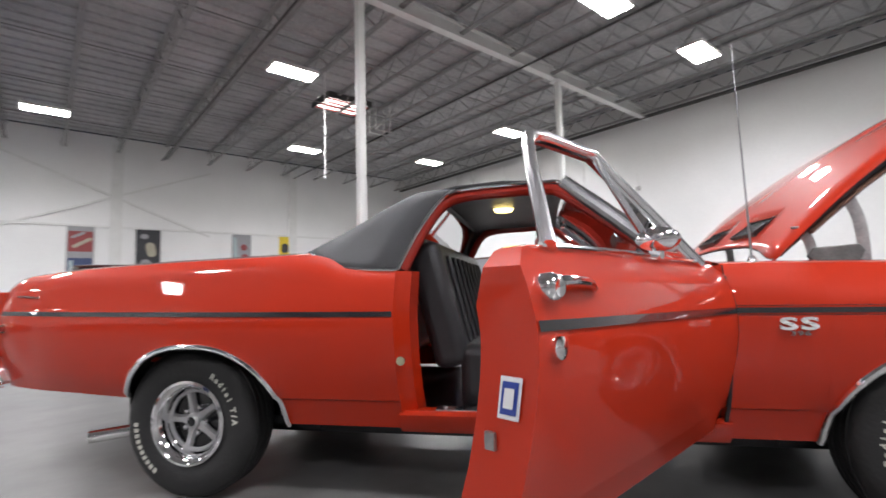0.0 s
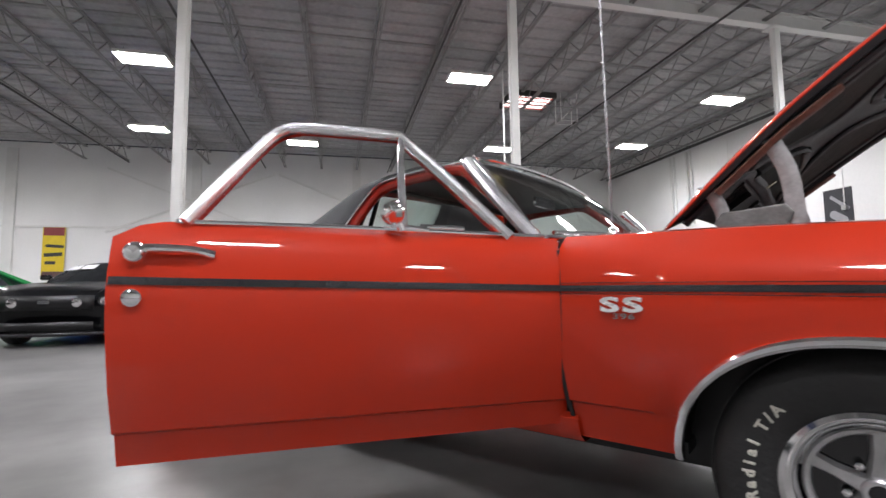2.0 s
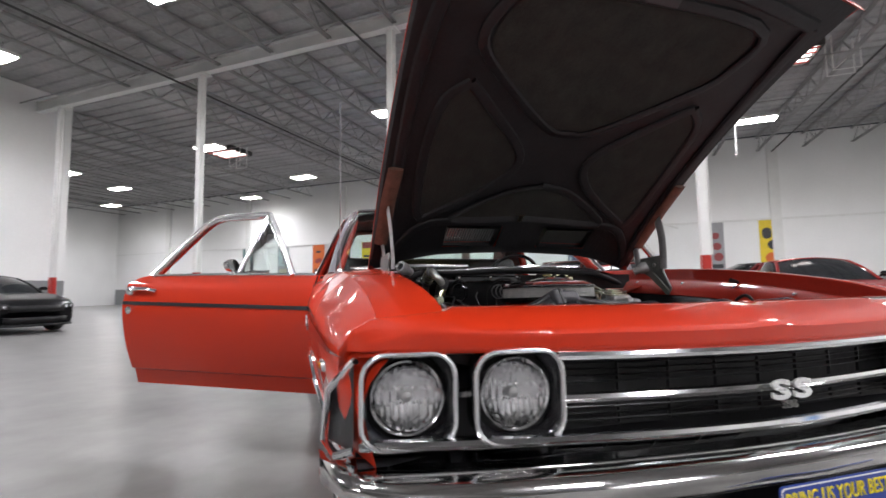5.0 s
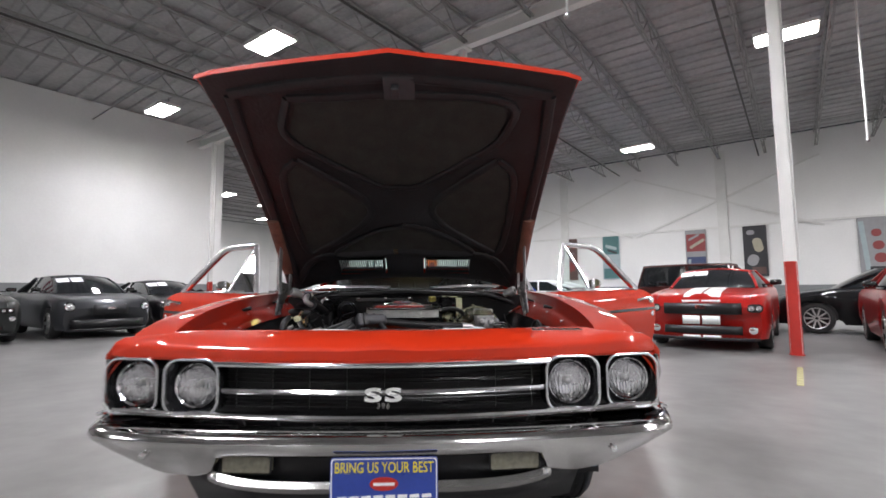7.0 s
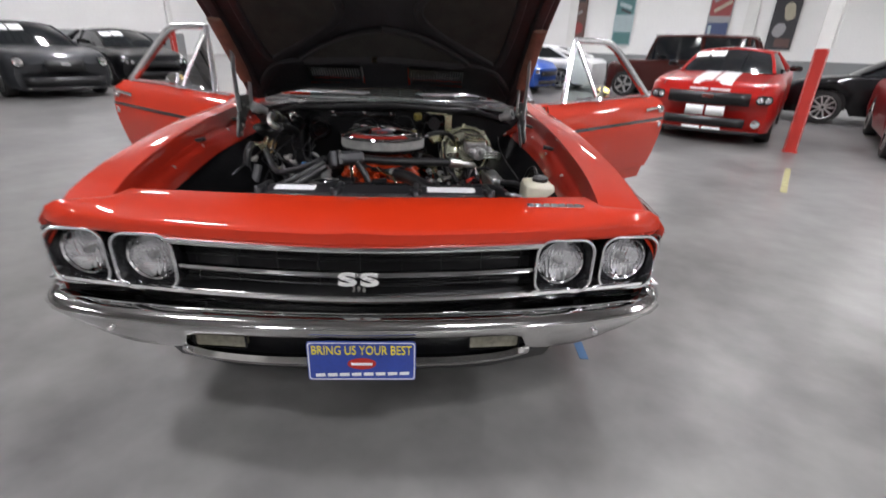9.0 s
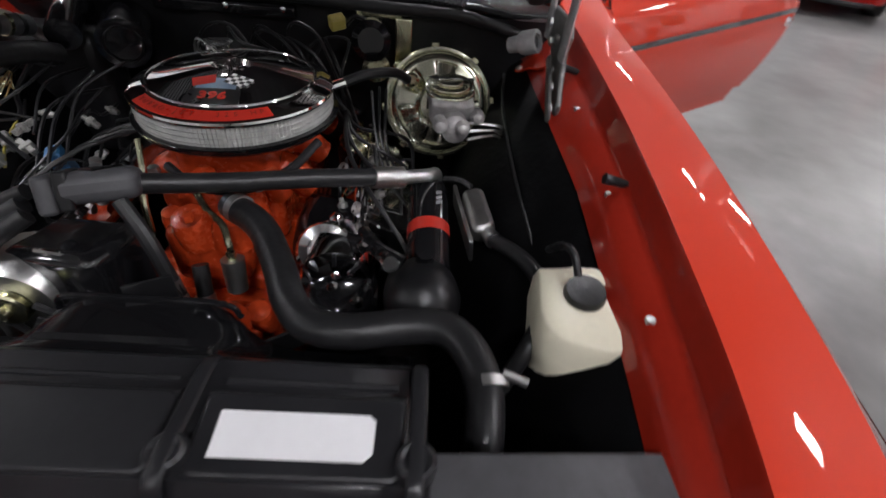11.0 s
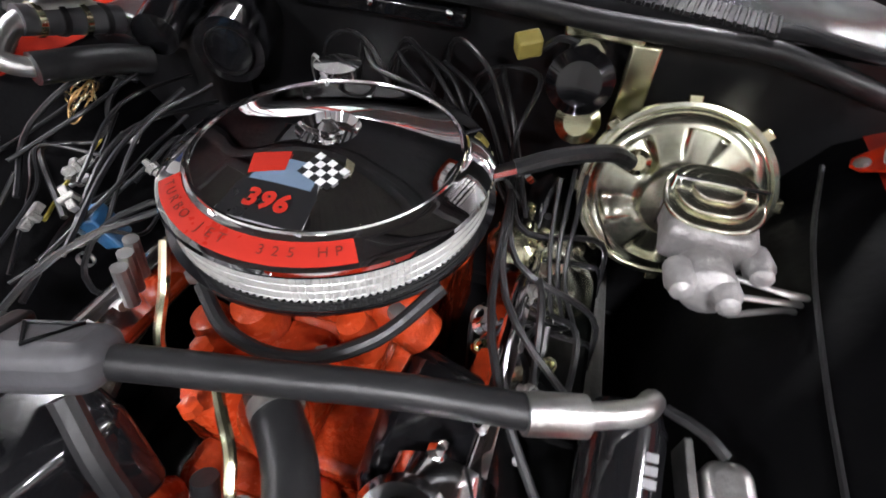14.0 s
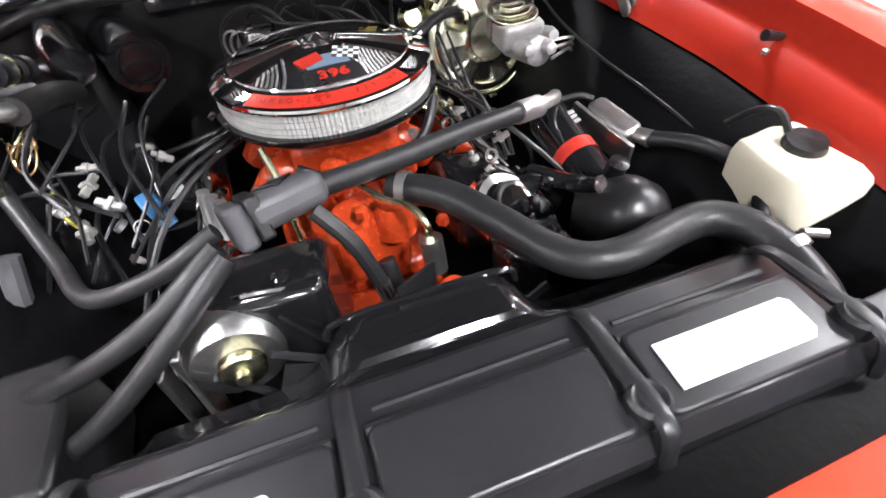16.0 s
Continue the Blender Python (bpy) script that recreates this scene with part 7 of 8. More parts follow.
part("pipe_muff", tube([(-0.26, -0.452, 0.945), (-0.13, -0.474, 0.982)], [0.021, 0.020], 14, 1), HOSE_GREY, acp, "ribbed grey pipe sleeve")
for k in range(4):
    t = 0.15 + 0.22 * k
    p = Vector((-0.26, -0.452, 0.945)).lerp(Vector((-0.13, -0.474, 0.982)), t)
    part("muff_ring", tube([p, p + Vector((0.008, -0.0013, 0.0023))], 0.0228, 14, 1), BRASSY if k % 2 else BLACK, acp)
part("pipe_boot", tube([(-0.095, -0.440, 0.935), (-0.19, -0.415, 0.915), (-0.24, -0.40, 0.895)], 0.022, 12, 4), RUBBER, acp)
for k in range(6):
    a = k * 0.5
    part("bare_wire", tube([(-0.185 + 0.026 * math.cos(q + a) + 0.004 * k, -0.497 + 0.020 * math.sin(q + a), 0.86 - 0.005 * k + 0.018 * math.sin(q * 1.3)) for q in np.linspace(0, 5.6, 12)], 0.0016, 5, 2), COPPER if k % 2 else BRASSY, acp, "loose coil of copper wire")
for k, (a, b, c, m) in enumerate((((-0.33, -0.40, 0.84), (-0.16, -0.40, 0.86), (-0.02, -0.36, 0.82), 0), ((-0.31, -0.36, 0.80), (-0.12, -0.38, 0.83), (0.06, -0.34, 0.76), 0), ((-0.10, -0.52, 0.80), (-0.05, -0.46, 0.82), (0.02, -0.36, 0.79), 0),
                                  ((-0.26, -0.52, 0.78), (-0.09, -0.475, 0.765), (0.02, -0.41, 0.77), 1), ((-0.22, -0.33, 0.87), (-0.08, -0.34, 0.84), (0.08, -0.29, 0.80), 0), ((-0.18, -0.46, 0.70), (-0.02, -0.42, 0.74), (0.12, -0.37, 0.72), 0),
                                  ((-0.20, -0.25, 0.90), (-0.10, -0.30, 0.87), (0.02, -0.30, 0.78), 0), ((0.0, -0.44, 0.83), (0.06, -0.47, 0.76), (0.08, -0.52, 0.66), 0))):
    part("harness_wire", tube([a, b, c], 0.0030 + 0.0008 * (k % 3), 6, 6), YELLOW_WIRE if m else BLACK, car, "engine wiring strand")
for x, y, z, rz in ((-0.085, -0.472, 0.770, 30), (-0.055, -0.40, 0.815, -25), (-0.005, -0.372, 0.800, 60), (0.03, -0.41, 0.785, 10)):
    c = part("wire_connector", moved(join(box(-0.022, -0.006, -0.006, 0.022, 0.006, 0.006), box(-0.004, -0.012, -0.009, 0.006, 0.012, 0.009)), pose(x, y, z, 20, 15, rz)), CAST_GREY, car, "small grey metal connector", bevel=0.002)
valve = part("service_valve", join(tube([(-0.030, -0.500, 0.868), (0.005, -0.490, 0.868)], 0.016, 12, 1), tube([(-0.015, -0.50, 0.868), (-0.015, -0.535, 0.875)], 0.009, 10, 1), tube([(-0.012, -0.49, 0.868), (-0.008, -0.47, 0.905)], 0.008, 10, 1)), BRASSY, car, "plated refrigerant service valve")
part("valve_hose", tube([(-0.015, -0.535, 0.875), (0.02, -0.55, 0.84), (0.04, -0.555, 0.74), (0.05, -0.55, 0.62)], 0.015, 10, 5), RUBBER, valve)
part("lower_hose", tube([(0.06, -0.50, 0.80), (0.10, -0.52, 0.70), (0.12, -0.53, 0.56)], 0.016, 10, 4), HOSE_GREY, car, "grey drain hose")
part("blue_plug", moved(box(-0.018, -0.014, -0.03, 0.018, 0.014, 0.03), pose(0.005, -0.315, 0.775, 12, 8, 20)), BLUE_PL, car, "small blue plastic plug", bevel=0.004)
for k in range(3):
    part("breather_stub", tube([(0.03 + 0.022 * k, -0.235 + 0.012 * k, 0.80), (0.035 + 0.022 * k, -0.245 + 0.012 * k, 0.735)], 0.010, 10, 1), DULL_METAL, car, "plated oil breather stub")
part("battery", box(0.20, -0.62, 0.55, 0.40, -0.44, 0.72), BLACK, car, "black battery box", bevel=0.01)

# loose wiring and small fittings among the larger parts
rng = random.Random(11)
for k in range(11):
    x0, y0, z0 = rng.uniform(-0.34, -0.05), rng.uniform(-0.56, -0.27), rng.uniform(0.76, 0.90)
    pts = [(x0, y0, z0)]
    for q in range(3):
        x0, y0, z0 = x0 + rng.uniform(0.03, 0.11), y0 + rng.uniform(-0.06, 0.06), z0 + rng.uniform(-0.06, 0.03)
        pts.append((x0, y0, z0))
    part("loom_strand", tube(pts, rng.choice((0.003, 0.004, 0.0055)), 6, 6), BLACK, car, "engine bay wire")
for k in range(6):
    x0, y0, z0 = rng.uniform(-0.14, 0.02), rng.uniform(0.21, 0.30), rng.uniform(0.72, 0.80)
    pts = [(x0, y0, z0), (x0 + rng.uniform(0.02, 0.07), y0 + rng.uniform(-0.02, 0.05), z0 + rng.uniform(-0.03, 0.03)), (x0 + rng.uniform(0.06, 0.16), y0 + rng.uniform(-0.02, 0.06), z0 - rng.uniform(0.03, 0.10))]
    part("loom_strand", tube(pts, rng.choice((0.003, 0.0045)), 6, 6), RUBBER, car, "engine bay wire")
for k in range(18):
    if k % 2:
        p = (rng.uniform(-0.15, 0.12), rng.uniform(0.21, 0.31), rng.uniform(0.70, 0.78))
    else:
        p = (rng.uniform(-0.28, 0.12), rng.uniform(-0.53, -0.24), rng.uniform(0.70, 0.84))
    m = pose(*p, rng.uniform(0, 180), rng.uniform(0, 180), 0)
    if k % 3:
        part("fitting", moved(lathe([(0.005, -0.016), (0.007, -0.012), (0.007, -0.002), (0.010, -0.002), (0.010, 0.007), (0.005, 0.009), (0.005, 0.018), (0, 0.018)], 8, False), m), rng.choice((DULL_METAL, CAST_GREY, BRASSY)), car, "small plated pipe fitting")
    else:
        part("clamp", moved(lathe([(0.011, -0.004), (0.0125, -0.004), (0.0125, 0.004), (0.011, 0.004)], 14, False), m), ALU, car, "small hose clamp")

# the engine and its dress sit a little askew in the body
BAY = pose(0.0493, -0.0067, -0.0436, -0.25, -2.17, 3.63) @ Matrix.Scale(1.028, 4)
for ob in [o for o in car.children if o not in built and o not in (shelf, lp, bottle)]:
    ob.matrix_basis = (pose(0.011, 0.032, 0.001) if ob in (support, shroud, core) else BAY) @ ob.matrix_basis

# ---- things in the hall ----
def flat(name, color, rough=0.5):
    return surface(name, color, rough=rough, var=0.10, scale=5)


P_TEAL, P_DARK, P_GREY, P_CREAM = flat("print_teal", (0.07, 0.17, 0.17)), flat("print_charcoal", (0.035, 0.035, 0.04)), flat("print_grey", (0.30, 0.30, 0.31)), flat("print_cream", (0.40, 0.37, 0.28))
P_RED, P_YELLOW, P_ORANGE, P_GREEN = flat("print_red", (0.26, 0.05, 0.05)), flat("print_yellow", (0.72, 0.54, 0.03)), flat("print_orange", (0.62, 0.14, 0.03)), flat("print_green", (0.02, 0.14, 0.07))
P_SKY = flat("print_bright_blue", (0.04, 0.22, 0.55))
P_PALE, P_BLUE, P_BROWN = flat("print_pale_blue", (0.36, 0.44, 0.46)), flat("print_blue", (0.05, 0.07, 0.15)), flat("print_brown", (0.12, 0.07, 0.06))


def banner(m, base, blocks, label):
    """A printed wall banner, 0.86 by 2.2 m; blocks: (x, z, w, h, turn, material, round)."""
    ob = thing("wall_banner", label, "banner", "printed wall banners", at=m)
    part("sheet", box(-0.43, -0.012, 0, 0.43, 0, 2.2), base, ob)
    for k, (x, z, w, h, a, mat, rnd) in enumerate(blocks):
        o = rounded(w, h, min(w, h) * (0.49 if rnd else 0.06), 5)
        part("print_shape", moved(slab(o, 0.0, 0.0012), pose(x, -0.0135 - 0.0016 * k, z, 90, 0, 0) @ pose(0, 0, 0, 0, 0, a)), mat, ob)
    part("rod", tube([(-0.45, -0.012, 2.2), (0.45, -0.012, 2.2)], 0.012, 8, 1), STEEL_WHITE, ob)


north = lambda a: HALL @ pose(a, B1 - 0.065, 1.53)
banner(north(-23.1), P_DARK, [(0, 1.75, 0.78, 0.85, 0, P_TEAL, 0), (0.02, 0.62, 0.46, 0.46, 0, P_GREY, 1), (0.02, 0.62, 0.26, 0.26, 0, P_DARK, 1), (-0.1, 1.8, 0.3, 0.12, 50, P_PALE, 0)], "teal and charcoal car banner with a grey wheel")
banner(north(-20.2), P_GREY, [(0, 1.5, 0.74, 1.1, 0, P_PALE, 0), (0, 0.5, 0.6, 0.5, 0, P_CREAM, 0), (0.1, 1.2, 0.5, 0.16, 20, P_GREY, 1)], "pale grey car banner on the white wall")
banner(north(-17.5), P_ORANGE, [(0, 1.75, 0.34, 0.14, 0, P_DARK, 1), (0, 1.2, 0.5, 0.28, 8, P_RED, 1), (0, 0.5, 0.6, 0.4, 0, P_BROWN, 0)], "orange car banner on the white wall")
banner(north(-13.97), P_YELLOW, [(0, 2.0, 0.8, 0.36, 0, P_RED, 0), (0.05, 1.35, 0.72, 0.13, -4, P_DARK, 1), (0, 0.98, 0.7, 0.16, 4, P_DARK, 0), (-0.1, 0.62, 0.4, 0.14, 0, P_DARK, 0), (0, 0.12, 0.8, 0.24, 0, P_BROWN, 0)], "yellow and black car banner with a red top")
banner(north(-8.08), P_BROWN, [(0, 1.9, 0.6, 0.2, 0, P_DARK, 0), (0.05, 0.7, 0.55, 0.5, 0, P_RED, 1), (0, 1.3, 0.5, 0.1, 30, P_GREY, 0)], "dark brown car banner with a red shape")
banner(north(-5.88), P_PALE, [(0, 1.72, 0.78, 0.92, 0, P_TEAL, 0), (0.0, 1.62, 0.6, 0.16, -18, P_PALE, 1), (0.05, 1.4, 0.5, 0.10, -22, P_DARK, 1), (0, 0.3, 0.76, 0.5, 0, P_TEAL, 0)], "teal car banner fading to pale blue")
banner(north(-2.03), P_GREY, [(0, 1.6, 0.78, 0.8, 0, P_RED, 0), (0.05, 1.55, 0.7, 0.12, 32, P_CREAM, 1), (-0.08, 1.85, 0.5, 0.10, 28, P_GREY, 1), (0, 0.5, 0.76, 0.9, 0, P_BLUE, 0), (-0.28, 0.5, 0.12, 0.7, 0, P_PALE, 0)], "red, grey and blue car banner")
banner(north(0.24), P_DARK, [(0.1, 1.35, 0.34, 0.62, 12, P_CREAM, 1), (-0.1, 0.7, 0.4, 0.5, -20, P_GREY, 1), (0.1, 0.25, 0.5, 0.3, 0, P_BROWN, 0), (-0.15, 1.9, 0.3, 0.2, 0, P_GREY, 1)], "charcoal and cream car banner")
banner(north(4.02), P_GREY, [(0.1, 1.58, 0.30, 0.30, 0, P_RED, 1), (0.14, 1.1, 0.34, 0.34, 0, P_RED, 1), (0.18, 0.62, 0.38, 0.38, 0, P_RED, 1), (-0.26, 1.1, 0.16, 1.9, 4, P_PALE, 0), (0.1, 0.2, 0.5, 0.18, 0, P_DARK, 0)], "grey car banner with three red tail lamps")
banner(north(6.25), P_YELLOW, [(-0.15, 1.6, 0.35, 0.5, 0, P_DARK, 1), (0.1, 1.1, 0.5, 0.4, 20, P_DARK, 1), (0.0, 0.5, 0.5, 0.5, 0, P_ORANGE, 1)], "yellow and black car banner")
east = lambda b: HALL @ pose(A1 - 0.005, b, 1.55, 0, 0, -90)
banner(east(11.9), P_GREEN, [(0, 1.75, 0.42, 0.42, 0, P_CREAM, 1), (0, 1.75, 0.34, 0.34, 0, P_GREEN, 1), (0, 0.9, 0.10, 1.0, 0, P_CREAM, 0)], "dark green banner with a pale round badge")
banner(east(10.0), P_DARK, [(0.05, 1.75, 0.7, 0.10, -40, P_GREY, 0), (0, 1.3, 0.6, 0.25, -35, P_GREY, 1), (0, 0.4, 0.7, 0.5, 0, P_PALE, 0)], "grey black-and-white car banner")
banner(east(0.5), P_SKY, [(0, 1.55, 0.62, 0.30, 12, P_PALE, 1), (0, 0.75, 0.60, 0.42, 0, P_PALE, 0), (0.05, 0.75, 0.40, 0.14, -8, P_BLUE, 1)], "bright blue and white car banner")

# striped flag on the partition wall
fm = HALL @ pose(-17.185, 0.65, 0, 0, 0, 90)
flag = thing("wall_flag", "large red and white striped flag hung flat on the wall", "flag", at=fm)
F_RED, F_WHITE, F_BLUE = flat("flag_red", (0.22, 0.035, 0.062)), flat("flag_white", (0.72, 0.72, 0.72)), flat("flag_blue", (0.03, 0.05, 0.16))
for k in range(13):
    part("stripe", box(-5.4, -0.010, 2.89 + 0.247 * k, 0, 0, 2.89 + 0.247 * (k + 1)), F_RED if k % 2 == 0 else F_WHITE, flag)
part("canton", box(-5.4, -0.016, 2.89 + 0.247 * 6, -3.2, -0.012, 6.101), F_BLUE, flag)

# floor marks
for b0, b1 in ((4.3, 5.7),):
    tagged(part("floor_line", box(1.54, b0, 0.0, 1.60, b1, 0.003), YELLOW_LINE, None, m=HALL, smooth=0), "worn yellow parking line on the floor", "floor marking", kind="structure")
tagged(part("floor_tape", moved(box(-0.12, -0.02, 0, 0.12, 0.02, 0.003), pose(0.28, 0.93, 0, 0, 0, -4)), BLUE_PL, None, smooth=0), "short strip of blue tape on the floor", "tape")

# pipes, conduits and a hatch on the east wall
for b, z0, z1, r in ((17.2, 3.6, 6.7, 0.05), (16.95, 3.75, 6.7, 0.04), (16.2, 3.55, 6.7, 0.05), (15.95, 3.6, 6.7, 0.04)):
    p = thing("wall_pipe", "white painted vertical pipe with a foot bend", "pipe", "wall pipes", at=HALL @ pose(A1, b, 0))
    part("pipe", tube([(-0.10, 0, z1), (-0.10, 0, z0 + 0.1), (-0.02, 0, z0)], r, 10, 3), STEEL_WHITE, p)
    for z in (z0 + 0.25, z0 + 1.6):
        part("bracket", box(-0.14, -r - 0.03, z, 0.0, r + 0.03, z + 0.03), STEEL_WHITE, p)
for b, z0, z1 in ((12.0, 2.6, 4.9), (9.8, 3.2, 5.6), (7.6, 4.4, 4.9), (14.0, 4.2, 6.6)):
    c = thing("wall_conduit", "thin grey conduit with a junction box", "conduit", "wall conduits", at=HALL @ pose(A1, b, 0))
    part("conduit", tube([(-0.03, 0, z0), (-0.03, 0, z1)], 0.015, 8, 1), STEEL_WHITE, c)
    part("junction_box", box(-0.08, -0.07, z0 - 0.15, 0, 0.07, z0), DULL_METAL, c, bevel=0.005)
h = thing("wall_hatch", "closed grey hatch door in a brown frame", "hatch", at=HALL @ pose(A1, 15.4, 0))
part("frame", join(box(-0.06, -0.9, 0.0, 0.0, -0.82, 2.38), box(-0.06, 0.82, 0.0, 0.0, 0.9, 2.38), box(-0.06, -0.82, 2.30, 0.0, 0.82, 2.38)), P_BROWN, h)
part("leaf", box(-0.03, -0.82, 0.0, -0.005, 0.82, 2.30), P_GREY, h)
tagged(part("sprinkler_pipe", tube([(A1 - 0.35, B0 + 0.5, 6.75), (A1 - 0.35, B1 - 0.5, 6.75)], 0.06, 10, 1), JOIST, None, m=HALL), "dark sprinkler main under the roof", "pipe", kind="structure")
for a in (-11.0, -5.2, 0.6, 6.4):
    tagged(part("sprinkler_branch", tube([(a, B0 + 0.5, 6.66), (a, B1 - 0.5, 6.66)], 0.028, 8, 1), JOIST, None, m=HALL), "dark sprinkler branch pipe", "pipe", kind="structure")
# unit heater hung beside the skylight
for a, b in ((5.9, 13.2), (-15.9, 14.2)):
    uh = thing("fan_frame", "dark hanging steel frame under the roof", "hanging frame", at=HALL @ pose(a, b, 0))
    for p in ([(-0.3, -0.2, 7.45), (-0.3, -0.2, 6.5), (0.3, -0.2, 6.5), (0.3, -0.2, 7.45)], [(-0.3, 0.2, 7.45), (-0.3, 0.2, 6.5), (0.3, 0.2, 6.5), (0.3, 0.2, 7.45)]):
        part("hanger", tube(p, 0.018, 8, 1), STEEL_WHITE, uh)
    part("brace", tube([(-0.3, -0.2, 6.5), (0.3, 0.2, 7.05)], 0.014, 8, 1), STEEL_WHITE, uh)
# long drop rods from the roof
for a, b, z in ((-0.6, 3.9, 4.6), (3.0, 11.6, 4.2)):
    dr = thing("drop_rod", "thin grey drop pipe hanging from the roof", "pipe", "drop pipes", at=HALL @ pose(a, b, 0))
    part("rod", tube([(0, 0, 7.45), (0, 0, z)], 0.022, 8, 1), STEEL_WHITE, dr)
    part("head", lathe([(0.02, z - 0.08), (0.045, z - 0.05), (0.03, z)], 12), DULL_METAL, dr)


# ---- parked cars ----
DARK_GLASS = surface("tinted_car_glass", (0.012, 0.014, 0.016), rough=0.05, var=0.1, coat=0.5)


def paint(name, color, rough=0.3, metal=0.0):
    return surface(name, color, rough=rough, metal=metal, var=0.04, scale=2, coat=0.55, rough_var=0.03, spec=0.1)


def parked_car(name, label, group, m, body, L=4.7, W=1.86, wb=2.72, fo=0.90, r=0.335, belt=((0, 0.62), (0.25, 0.76), (1.3, 0.93), (3.6, 0.98), (4.4, 1.0), (4.7, 0.86)),
               cab=(1.25, 2.0, 3.2, 4.15), roof=1.38, stripes=None, grille=(0.50, 0.64, 0.55), intake=(0.26, 0.38, 0.62), lamps=((0.70, 0.62, 0.085, 0.05),), fogs=(), rim=None, card=True, upright=False, badge=None, scoop=False, spokes=5, glass=None):
    """A parked car; x runs from its nose backwards, y to its left."""
    c = thing(name, label, "car", group, at=m)
    rim = rim or ALU
    DG = glass or DARK_GLASS
    hw = W / 2
    wide = lambda x: hw * (1 - 0.13 * max(0, 1 - x / 0.55) ** 2.2 - 0.08 * max(0, 1 - (L - x) / 0.5) ** 2)
    xs = sorted(set([round(v, 3) for v in np.linspace(0, L, 40)] + [round(cx + 0.37 * math.cos(math.pi * k / 16), 3) for cx in (fo, fo + wb) for k in range(17)]))

    def foot(x):
        z = 0.20
        for cx in (fo, fo + wb):
            d = abs(x - cx) / 0.375
            if d < 1:
                z = max(z, 0.30 + 0.40 * math.sqrt(1 - d * d))
        return z
    rows = []
    for x in xs:
        w, zt, zf = wide(x), soft(x, belt), foot(x)
        nose = max(0.0, 1 - x / 0.60) ** 1.5
        r_ = []
        for y, z in ((-1.0 + 0.06, zf), (-1.0, zf + (zt - zf) * 0.30), (-1.0, zf + (zt - zf) * 0.62), (-0.975, zt - 0.08), (-0.92, zt - 0.016), (-0.84, zt + 0.008), (-0.66, zt - 0.002), (-0.45, zt + 0.016), (0, zt + 0.024)):
            r_.append((x + 0.19 * nose * abs(y) ** 2.6, y * w, z))
        rows.append(r_ + [(p[0], -p[1], p[2]) for p in reversed(r_[:-1])])
    V, F = grid(rows)
    n = len(rows[0])
    F += [tuple(range(n)), tuple(range((len(rows) - 1) * n, len(rows) * n))]
    part("body", (V, F), body, c, smooth=40)
    # cabin
    x0, x1, x2, x3 = cab
    b = lambda x: soft(x, belt) + 0.01
    bw, tw = hw * 0.88, hw * (0.80 if upright else 0.64)
    low = [(x0, -bw * 0.86, b(x0)), (x0 + 0.35, -bw, b(x0 + 0.35)), ((x0 + x3) / 2, -bw, b((x0 + x3) / 2)), (x3 - 0.35, -bw, b(x3 - 0.35)), (x3, -bw * 0.8, b(x3))]
    top = [(x1, -tw * 0.93, roof - 0.085), (x1 + 0.2, -tw * 1.02, roof - 0.06), ((x1 + x2) / 2, -tw * 1.03, roof - 0.05), (x2 - 0.15, -tw, roof - 0.07), (x2, -tw * 0.9, roof - 0.10)]
    mir = lambda pts: [(p[0], -p[1], p[2]) for p in pts]
    part("side_glass", grid([low, top]), DG, c, "dark side windows")
    part("side_glass", grid([mir(low), mir(top)]), DG, c, "dark side windows")
    glass_rows = []
    for f in np.linspace(0, 1, 6):
        wl, xl, zl = bw * 0.86 + (tw * 0.93 - bw * 0.86) * f, x0 + (x1 - x0) * f, b(x0) + (roof - 0.085 - b(x0)) * f + 0.035 * math.sin(math.pi * f)
        glass_rows.append([(xl - 0.15 * (1 - q * q), wl * q, zl + 0.062 * f * (1 - q * q)) for q in np.linspace(-1, 1, 13)])
    part("windshield", grid(glass_rows), DG, c, "dark raked windshield")
    part("rear_glass", grid([[low[-1], mir(low)[-1]], [top[-1], mir(top)[-1]]]), DG, c, "dark rear window")
    part("roof", grid([[(p[0] - (0.15 * (1 - k * k) if i == 0 else 0.0), p[1] * k, p[2] + 0.062 * (1 - k * k)) for i, p in enumerate(top)] for k in np.linspace(-1, 1, 13)]), body, c, thick=0.07 if upright else 0.02)
    for pts in (low, mir(low)):
        tp = top if pts is low else mir(top)
        part("pillar", tube([pts[0], Vector(pts[0]).lerp(Vector(tp[0]), 0.5) + Vector((0, 0, 0.03)), tp[0]], 0.030, 8, 3), body, c)
        part("pillar", tube([pts[2], tp[2]], 0.05 if upright else 0.028, 8, 1), body, c)
        part("pillar", tube([pts[4], tp[4]], 0.07 if not upright else 0.04, 8, 1), body, c)
        part("pillar", tube([pts[3], tp[3]], 0.04, 8, 1), body, c)
    if card:
        ws = lambda f, y: (x0 + (x1 - x0) * f - 0.15 * (1 - (y / (hw * 0.7)) ** 2) - 0.03, y, b(x0) + (roof - 0.085 - b(x0)) * f + 0.035 * math.sin(math.pi * f) + 0.062 * f * (1 - (y / (hw * 0.7)) ** 2) + 0.012)
        for y0, y1 in ((0.10, 0.33), (0.36, 0.59)):
            part("window_card", ([ws(0.55, y0), ws(0.55, y1), ws(0.86, y1), ws(0.86, y0)], [(0, 1, 2, 3)]), WHITE_LABEL, c, "white card inside the windshield")
